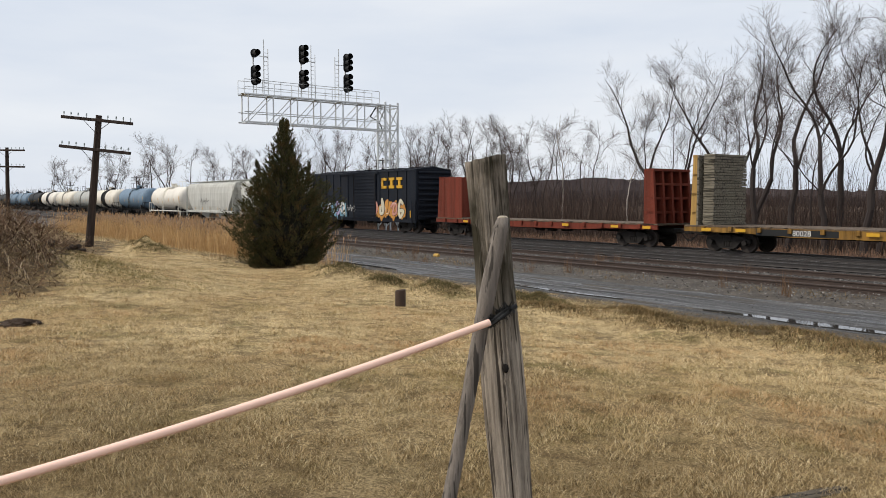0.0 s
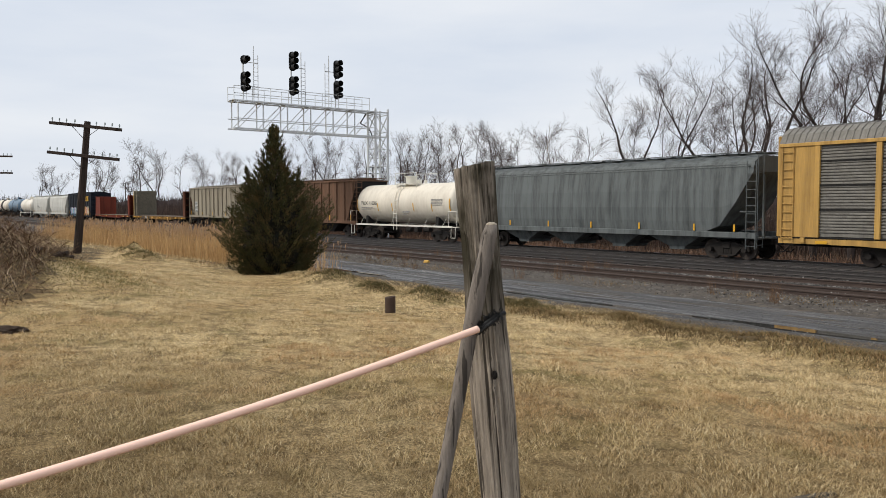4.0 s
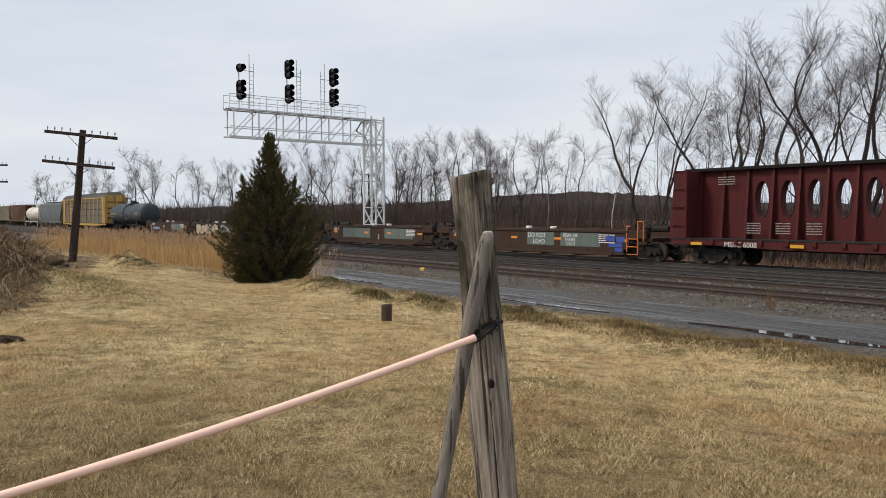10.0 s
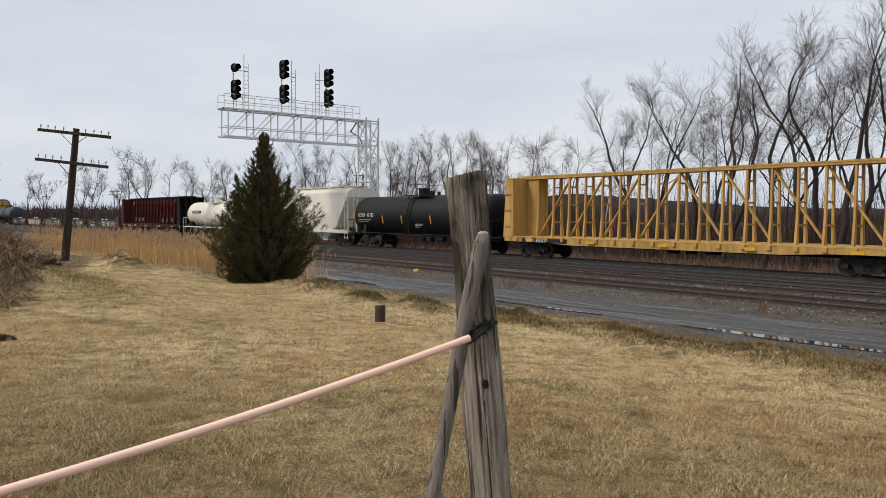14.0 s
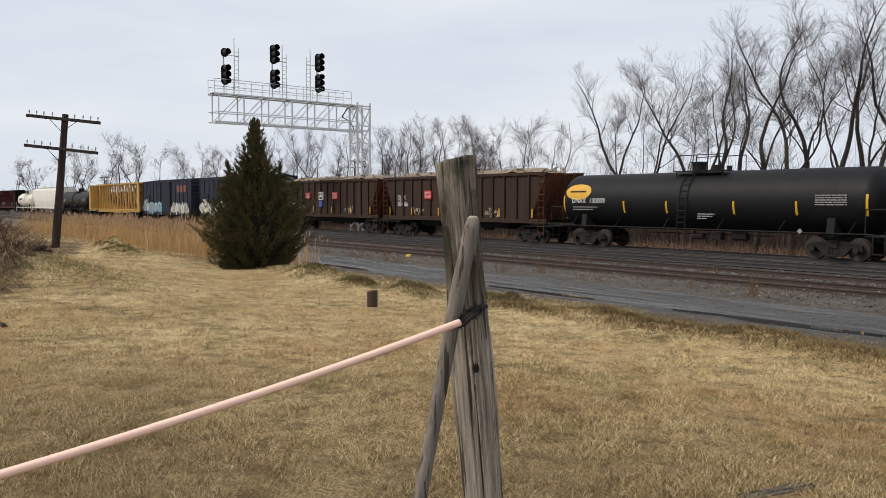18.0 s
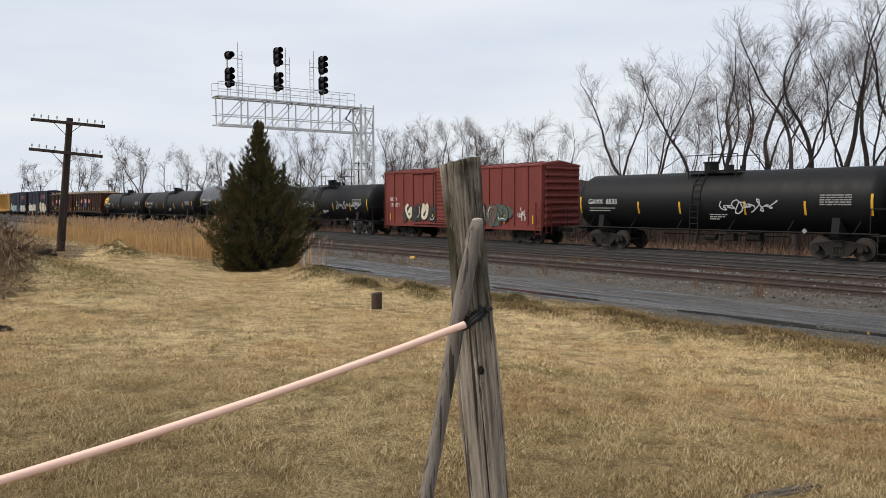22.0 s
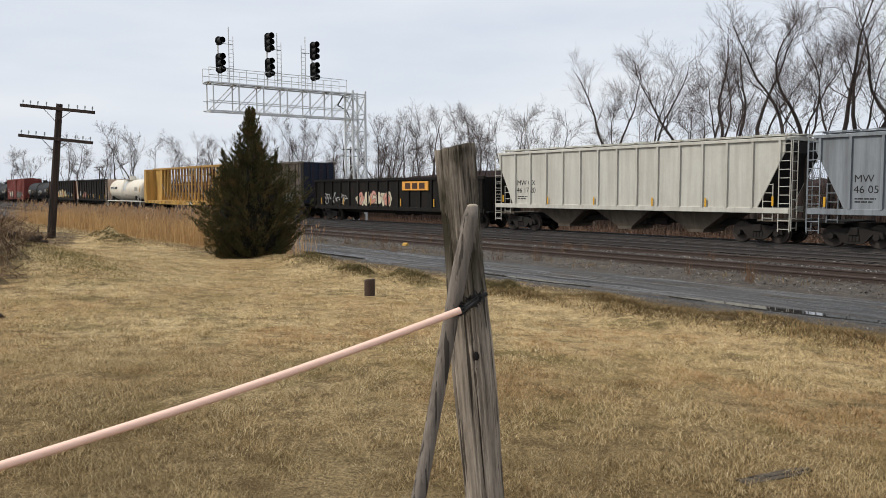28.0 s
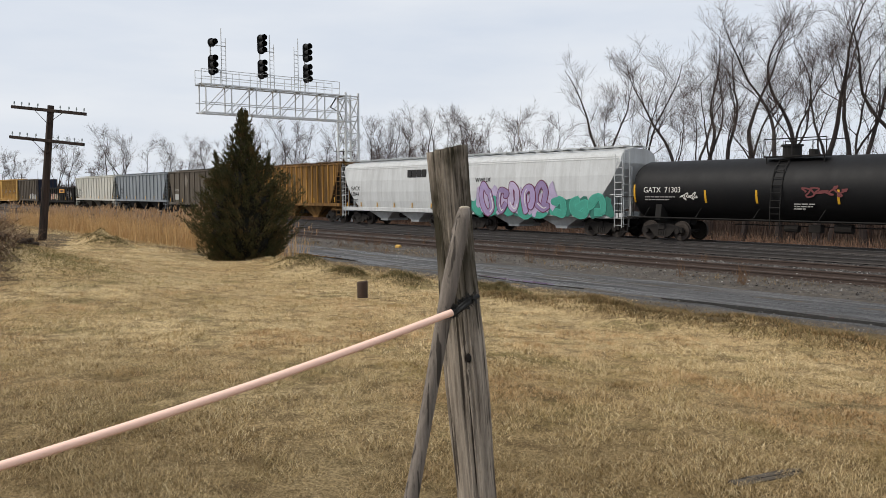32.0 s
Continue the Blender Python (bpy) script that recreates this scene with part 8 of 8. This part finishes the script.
# maroon centre-partition car with oval windows
def opera_window_car(q0, length):
    car = start_car("centrebeam_car", q0, "maroon centre-partition car with a row of oval openings", "flat car", length, 2.2)
    flat_deck(car, length, P_MAROON, DARK, 1.2, 18)
    bulkhead(car, 0.9, 1, P_MAROON, 1.2, 4.45, 0.7)
    bulkhead(car, length - 0.9, -1, P_GONBLACK, 1.2, 4.45, 0.7)
    top, z0 = 4.42, 1.25
    xs = np.linspace(1.0, length - 1.0, 18)
    for i, (a, b) in enumerate(zip(xs, xs[1:])):
        for y in (-0.22, 0.22):
            bm = fresh()
            if 2 <= i <= 14:
                cx, cz, rx, rz = (a + b) / 2, 3.05, 0.34, 0.84
                n = 24
                inner = [bm.verts.new((cx + rx * math.cos(6.2832 * k / n), y, cz + rz * math.sin(6.2832 * k / n))) for k in range(n)]
                outer = []
                for k in range(n):
                    dx, dz = math.cos(6.2832 * k / n), math.sin(6.2832 * k / n)
                    hx = (b - a) / 2
                    t = min(hx / abs(dx) if abs(dx) > 1e-6 else 99, ((top - cz) if dz > 0 else (cz - z0)) / abs(dz) if abs(dz) > 1e-6 else 99)
                    outer.append(bm.verts.new((cx + dx * t, y, cz + dz * t)))
                for k in range(n):
                    bm.faces.new((inner[k], inner[(k + 1) % n], outer[(k + 1) % n], outer[k]))
                for x, z in ((a, z0), (b, z0), (a, top), (b, top)):
                    cand = sorted(outer, key=lambda v: (v.co.x - x) ** 2 + (v.co.z - z) ** 2)[:2]
                    bm.faces.new((cand[0], cand[1], bm.verts.new((x, y, z))))
            else:
                box(bm, a, b, y - 0.01, y + 0.01, z0, top)
            part("centre_panel", bm, P_MAROON, car)
        if 2 <= i <= 14:
            bm = fresh()
            n = 24
            loft(bm, [[((a + b) / 2 + 0.34 * math.cos(6.2832 * k / n), y, 3.05 + 0.84 * math.sin(6.2832 * k / n)) for k in range(n)] for y in (-0.24, 0.24)], cap=False)
            part("opening_rim", bm, P_MAROON, car)
    for x in xs:
        bm = fresh()
        loft(bm, [[(x - 0.06, -0.62, z0), (x + 0.06, -0.62, z0), (x + 0.06, 0.62, z0), (x - 0.06, 0.62, z0)], [(x - 0.06, -0.34, top), (x + 0.06, -0.34, top), (x + 0.06, 0.34, top), (x - 0.06, 0.34, top)]])
        part("post", bm, P_MAROON, car)
    bm = fresh()
    box(bm, 0.1, length - 0.1, -0.5, 0.5, top, top + 0.16, 0.02)
    part("top_chord", bm, P_GONBLACK, car)
    for x in (3.6, 5.0, 6.4, 14.2, 15.8, 17.6):
        bars("stencils", x, 1.95, -0.66, [0.7] * 5, DULL, car, 0.04, 0.11)
    bars("stencils", 2.0, 4.1, -0.5, [0.9] * 4, DULL, car, 0.04, 0.11)
    lettering("car_number", "MSRC 6008", 0.24, 3.0, 0.9, -1.51, WHITE, car)
    reflectors(car, [(k, 0.95) for k in (1.6, 6.5, 11.0, 16.0, 20.5)], -1.61, 0.14, 0.6)
    return car


opera_window_car(200.2, 22.9)
c, sh = tank_car(224.9, 13.7, P_CREAM, "cream tank car stained with rust, white railings", trim=RAILWHITE, flat_rail=True, r=1.32, zc=2.5, bulge=0.12, dome=1.15, bands=((6.3, 7.4, P_CLEAN),))
bm = fresh()
box(bm, 2.1, 4.6, -1.345, -1.3, 2.55, 2.85)
part("name_panel", bm, INK, sh)
lettering("car_number", "TCBX 140062", 0.22, 2.25, 2.6, -1.352, WHITE, sh)
smooth_hopper(239.5, 20.9, P_OFFWHITE, "off-white smooth covered hopper with long sill", top=4.6, marks=("SHPX", "43308"), bays=4)
tank_car(261.0, 16.2, P_BLACK, "matt black tank car with yellow stripes", marks=("SCYX", "131831", WHITE), r=1.42, zc=2.42, dome=1.1)
cb = centrebeam(278.3, 23.1, P_YELLOW, "yellow lattice centre-beam lumber car, empty", top=4.7, posts=17, end_w=1.0)
bm = fresh()
box(bm, 1.6, 5.2, -1.507, -1.49, 0.9, 1.14)
part("name_panel", bm, INK, cb)
lettering("car_number", "TTZX 84017", 0.22, 1.9, 0.92, -1.512, WHITE, cb)
for q, n1, seed in ((303.1, "199719", 41), (321.4, "199689", 42)):
    b = boxcar(q, 16.1, P_BOXBLUE, "dark blue boxcar with rust streaks and sprayed graffiti", door=(0.43, 0.60), top=4.65)
    bm = fresh()
    box(bm, 0.75, 2.4, -1.567, -1.5, 2.25, 3.1)
    part("repaint_panel", bm, P_NAVY, b)
    lettering("car_number", n1, 0.27, 0.95, 2.3, -1.572, WHITE, b)
    tag_paint("graffiti", 0.4, 1.05, 6.0, 1.35, [rgb(150, 160, 164), rgb(190, 190, 180), SKY] if seed == 41 else [PALE, CREAMP], b, -1.56, 6, seed)
    tag_paint("graffiti", 10.2, 1.05, 4.6, 1.7 if seed == 42 else 1.1, [PALE, ORANGE, CREAMP] if seed == 42 else [rgb(170, 166, 140), PALE], b, -1.56, 5, seed + 10)
    bm = fresh()
    for i in range(3):
        box(bm, 11.8 + i * 1.0, 12.5 + i * 1.0, -1.565, -1.5, 3.35, 4.1)
    part("emblem", bm, plain("faded_emblem", rgb(118, 70, 58), 0.7), b, "faded rust-red emblem blocks")
for q, ln, num in ((339.5, 15.9, "307 26"), (355.9, 16.3, "304 86")):
    g = gondola(q, ln, P_OXIDE, "rusty brown open car heaped with debris", top=4.0, sill=1.35, ribs=14, load=DEBRIS, slope_ends=True, end_paint=P_RUSTEND, deep=0.75, marks=("DJ JX", num))
    for x, w_, m, words in ((5.0, 0.75, KELLY, ("DO NOT", "TAMP")), (9.4, 0.75, KELLY, ("DO NOT", "TAMP"))):
        bm = fresh()
        box(bm, x, x + w_, -1.575, -1.46, 2.55, 3.1)
        sign = part("sign", bm, m, g, "red and white warning sign")
        for i, t in enumerate(words):
            lettering("warning", t, 0.17, x + 0.05, 2.86 - 0.24 * i, -1.58, WHITE, sign, width=w_ - 0.1)
    bm = fresh()
    box(bm, 7.25, 7.85, -1.575, -1.46, 2.5, 3.1)
    sign = part("sign", bm, WHITE, g, "white sign with dark blocks")
    bm = fresh()
    box(bm, 7.33, 7.77, -1.58, -1.57, 2.56, 2.72), box(bm, 7.33, 7.5, -1.58, -1.57, 2.8, 3.02), box(bm, 7.58, 7.77, -1.58, -1.57, 2.86, 3.02)
    part("sign_mark", bm, INK, sign)
    bm = fresh()
    box(bm, 7.28, 7.82, -1.575, -1.46, 1.95, 2.4)
    part("sign", bm, BLUEP, g, "small blue sign")
    scrawl("scrawl", 3.6, 1.5, 1.2, 0.6, rgb(190, 180, 150), g, -1.47, int(q))
    scrawl("scrawl", 11.0, 1.4, 1.2, 0.7, rgb(190, 180, 160), g, -1.47, int(q) + 1)
c, sh = tank_car(373.2, 17.0, P_BLACK, "black tank car with a yellow oval sign", marks=("DNAX", "130009", WHITE), r=1.42, zc=2.42)
bm = fresh()
rows_ = []
for t in np.linspace(-1, 1, 15):
    a = 0.36 + 0.32 * t
    hw = 0.86 * math.sqrt(max(0.0, 1 - t * t))
    rows_.append([(1.5 - hw - 0.01, -1.435 * math.cos(a), 2.42 + 1.435 * math.sin(a)), (1.5 + hw + 0.01, -1.435 * math.cos(a), 2.42 + 1.435 * math.sin(a))])
loft(bm, rows_, cap=False, close=False)
part("oval_sign", bm, AMBER, sh, "yellow oval sign")
bm = fresh()
for i in range(7):
    box(bm, 0.95 + i * 0.16, 1.07 + i * 0.16, -1.445 * math.cos(0.36) - 0.012, -1.445 * math.cos(0.36) + 0.05, 2.88, 2.97)
part("sign_bars", bm, INK, sh)
tank_car(391.4, 16.7, P_BLACK, "dusty black tank car with yellow stripes", marks=("GLNX", "23043", WHITE), r=1.42, zc=2.42)
tank_car(409.8, 17.4, P_GLOSS, "glossy black tank car", marks=("GATX", "225760", WHITE), r=1.52, zc=2.75)
c, sh = tank_car(428.6, 15.0, P_BLACK, "black tank car scrawled with white graffiti", marks=("UTLX", "649363", plain("stencil_buff", rgb(206, 176, 110), 0.6)), r=1.42, zc=2.42)
scrawl("scrawl", 2.9, 1.95, 4.0, 0.7, SILVER, sh, -1.43, 61, 16, 0.06)
scrawl("scrawl", 10.0, 1.9, 1.8, 0.7, SILVER, sh, -1.43, 62, 9, 0.06)
scrawl("scrawl", 12.2, 1.95, 1.2, 0.6, SILVER, sh, -1.43, 63, 7, 0.06)
b = boxcar(445.2, 16.0, P_BOXRED, "faded red fifty-foot boxcar with graffiti", door=(0.385, 0.56), marks=("BKTY", "154 071"), ribs=15, top=4.55)
tag_paint("graffiti", 2.7, 1.15, 3.4, 1.3, [CREAMP, rgb(60, 56, 50)], b, -1.56, 4, 71)
tag_paint("graffiti", 9.2, 1.1, 3.9, 1.3, [rgb(104, 84, 74), rgb(86, 96, 84)], b, -1.56, 4, 72)
scrawl("scrawl", 14.0, 1.3, 0.6, 0.9, PALE, b, -1.57, 73)
c, sh = tank_car(463.7, 16.1, P_BLACK, "black tank car tagged in outline", marks=("GAMX", "6535", WHITE), r=1.42, zc=2.42)
scrawl("scrawl", 9.0, 1.85, 2.6, 0.75, SILVER, sh, -1.43, 81, 14, 0.06)
g = gondola(481.1, 16.2, P_GONBLACK, "black high-sided gondola with painted letters", top=3.95, sill=1.2, ribs=13, end_paint=P_RUSTEND, deep=0.6, marks=("RMGX", "0468"))
for i, (x, m) in enumerate(((4.9, ORANGE), (6.1, CREAMP), (7.3, CREAMP), (8.5, ORANGE), (9.7, CREAMP))):
    tag_paint("graffiti", x, 1.4, 0.95, 1.2, [m, rgb(236, 206, 140)], g, -1.47, 1, 90 + i)
scrawl("scrawl", 1.4, 1.4, 1.0, 0.7, PALE, g, -1.47, 95)
scrawl("scrawl", 11.6, 1.4, 1.2, 0.9, SKY, g, -1.47, 96)
scrawl("scrawl", 13.6, 1.5, 1.0, 0.8, PALE, g, -1.47, 97)
bm = fresh()
box(bm, 1.35, 2.4, -1.475, -1.46, 2.35, 2.75)
part("blue_panel", bm, plain("faded_blue", rgb(84, 104, 136), 0.6), g)
g = gondola(498.4, 15.6, P_GONBLACK, "black high-sided gondola tagged in white", top=3.95, sill=1.2, ribs=13, deep=0.6, end_paint=car_paint("end_pinkish_white", rgb(196, 176, 158), rgb(110, 80, 60), 0.5, 0.7, 0.4))
bm = fresh()
loft(bm, [[(0.08, y, 1.2), (1.15, y, 1.2), (0.3, y, 3.9), (0.08, y, 3.9)] for y in (-1.575, -1.565)])
part("corner_brace", bm, MATS["end_pinkish_white"], g, "pinkish white corner plate, chipped and rusty")
scrawl("scrawl", 1.0, 1.4, 1.2, 1.1, PALE, g, -1.47, 101, 12, 0.06)
tag_paint("graffiti", 3.6, 1.4, 1.0, 0.9, [PINK], g, -1.47, 1, 102)
scrawl("scrawl", 6.5, 1.4, 3.0, 0.8, rgb(150, 140, 130), g, -1.47, 103)
c, sh = tank_car(514.3, 13.4, P_CREAM, "cream tank car stained with rust, white railings", trim=RAILWHITE, flat_rail=True, r=1.34, zc=2.55, bulge=0.1, dome=1.15, bands=((6.3, 7.4, P_CLEAN),))
bm = fresh()
box(bm, 1.2, 3.7, -1.365, -1.3, 2.6, 2.9)
part("name_panel", bm, INK, sh)
lettering("car_number", "TCBX 140044", 0.22, 1.35, 2.65, -1.372, WHITE, sh)
cb = centrebeam(529.0, 23.1, P_YELLOW, "yellow centre-beam lumber car with upright posts, empty", top=4.95, posts=19, diagonals="rods", dark=P_RUSTEND, end_w=2.3)
bm = fresh()
for i in range(3):
    box(bm, 14.2 + i * 0.45, 14.55 + i * 0.45, -1.512, -1.49, 0.88, 1.12)
part("emblem", bm, WHITE, cb)
g = gondola(553.6, 15.2, P_TAUPE, "tall taupe open-top car with a blue end and graffiti", top=4.7, sill=1.25, ribs=13, end_paint=P_BOXBLUE, deep=0.6)
scrawl("scrawl", 1.9, 1.5, 1.1, 0.5, LEAD, g, -1.47, 111)
scrawl("scrawl", 3.4, 1.7, 1.0, 1.0, LEAD, g, -1.47, 112, 12)
tag_paint("graffiti", 9.0, 1.3, 4.2, 1.0, [PALE, SILVER], g, -1.47, 6, 113)
g = gondola(570.6, 20.7, P_GONBLACK, "low black gondola with pale graffiti", top=3.15, sill=1.15, ribs=17, deep=0.7)
bm = fresh()
box(bm, 12.2, 15.1, -1.575, -1.46, 2.35, 2.95)
sign = part("sign", bm, plain("sign_amber", rgb(226, 160, 70), 0.6), g, "amber name board")
bm = fresh()
for i in range(3):
    box(bm, 12.55 + i * 0.8, 13.15 + i * 0.8, -1.585, -1.57, 2.45, 2.85)
part("emblem", bm, plain("sign_brown", rgb(70, 44, 30), 0.6), sign)
scrawl("scrawl", 16.2, 1.6, 1.2, 1.1, PALE, g, -1.47, 121, 12)
scrawl("scrawl", 17.8, 1.6, 1.4, 1.2, PALE, g, -1.47, 122, 13)
tag_paint("graffiti", 6.5, 1.3, 4.0, 1.0, [PINK, CREAMP], g, -1.47, 5, 123)
scrawl("scrawl", 1.5, 1.3, 3.4, 1.0, PALE, g, -1.47, 124, 14)
# taupe on chutes and end frames paints in the shade beneath this car
ribbed_hopper(592.2, 18.3, P_MWGREY, "light grey ribbed covered hopper with rust stains", 15, marks=("MW CX", "46 17 20"), ink=INK, top=4.42, sill=1.55, low_paint=P_TAUPE)
ribbed_hopper(611.1, 18.0, P_MWBLUE, "pale blue-grey ribbed covered hopper", 15, marks=("MW", "46 05"), ink=INK, top=4.42, sill=1.55, low_paint=DARK)
h = ribbed_hopper(629.5, 17.9, P_TAUPE, "grimy grey-brown ribbed covered hopper with graffiti", 13, ink=WHITE, top=4.5, sill=1.3, low_paint=DARK)
tag_paint("graffiti", 14.2, 1.4, 2.6, 0.95, [PALE, SILVER], h, -1.54, 4, 131)
bm = fresh()
slab(bm, [(4.6, 3.6), (5.15, 4.3), (5.7, 3.6), (5.15, 2.9)], -1.536)
part("emblem", bm, plain("faded_diamond", rgb(116, 108, 98), 0.8), h, "faded diamond emblem")
lettering("car_number", "TF OX", 0.28, 2.0, 2.5, -1.54, WHITE, h)
bm = fresh()
box(bm, 1.95, 3.3, -1.537, -1.5, 1.6, 2.2)
part("repaint_panel", bm, P_PALEGREY, h)
h = ribbed_hopper(647.7, 17.6, P_OCHRE, "rusty ochre yellow ribbed covered hopper", 20, top=4.45, sill=1.5, edge=0.88, posts=plain("post_yellow", rgb(176, 130, 58), 0.7, 0, 0.3))
k_ = plain("faded_letter", rgb(66, 68, 48), 0.7, 0, 0.3)
pitch = (17.6 - 1.76) / 19
for i, ch in enumerate("UNION EQUITY"):
    if ch != " ":
        w_ = 0.16 if ch == "I" else 0.58
        lettering("side_letter", ch, 0.9, 0.88 + pitch * (i + 0.5) - w_ / 2, 3.0, -1.537, k_, h, width=w_)
PATCH = plain("patch_yellow", rgb(196, 160, 92), 0.6, 0, 0.2)
for i, (hi, lo) in enumerate((("", ""), ("ND", "83"), ("YX", "04"), ("", "53"))):
    bm = fresh()
    x = 0.88 + pitch * i + 0.08
    box(bm, x, x + pitch - 0.16, -1.535, -1.5, 1.85, 2.92)
    patch = part("repaint_panel", bm, PATCH, h, "pale yellow repainted patch")
    for txt, z in ((hi, 2.5), (lo, 2.0)):
        if txt:
            lettering("car_number", txt, 0.28, x + 0.1, z, -1.539, INK, patch, width=0.46)
h = smooth_hopper(665.5, 12.9, P_CLEAN, "clean white smooth-sided covered hopper", top=4.55, marks=("GACX", "53044"), bays=2)
bm = fresh()
for i in range(4):
    prism(bm, [(-1.56, 3.35), (-1.5, 3.35), (-1.5, 3.85), (-1.54, 3.85)], 8.3 + i * 0.52, 8.74 + i * 0.52)
part("emblem", bm, INK, h, "slanted black emblem blocks")
h = smooth_hopper(678.7, 13.1, P_CLEAN, "white covered hopper with a large teal and lilac mural", top=4.55, bays=2)
tag_paint("mural", 1.5, 0.95, 10.6, 1.3, [TEAL], h, -1.575, 8, 141, strokes=False, edge=TEAL)
tag_paint("mural", 2.6, 1.05, 5.6, 1.9, [LILAC, rgb(150, 130, 170), rgb(190, 176, 206)], h, -1.6, 5, 142, edge=rgb(96, 30, 60))
lettering("car_number", "WWUX", 0.28, 2.0, 2.95, -1.572, INK, h)
c, sh = tank_car(692.2, 16.6, P_BLACK, "black tank car with faded pink scrawls", marks=("GATX", "71303", WHITE), r=1.42, zc=2.42, dome=1.15)
scrawl("scrawl", 3.2, 1.95, 0.9, 0.4, PALE, sh, -1.43, 151)
scrawl("scrawl", 9.0, 2.1, 1.8, 0.5, rgb(120, 60, 60), sh, -1.43, 152, 9, 0.08)


def motions():
    """Every car runs at the train's even speed along the straight main track."""
    for car, q in CARS:
        walk(car, [(t, Matrix.Translation(plan(q - SPEED * t, MAIN, RAIL)) @ pose(0, 0, 0, 0, 0, TURN)) for t in (0.0, 16.0, 32.0)])


motions()
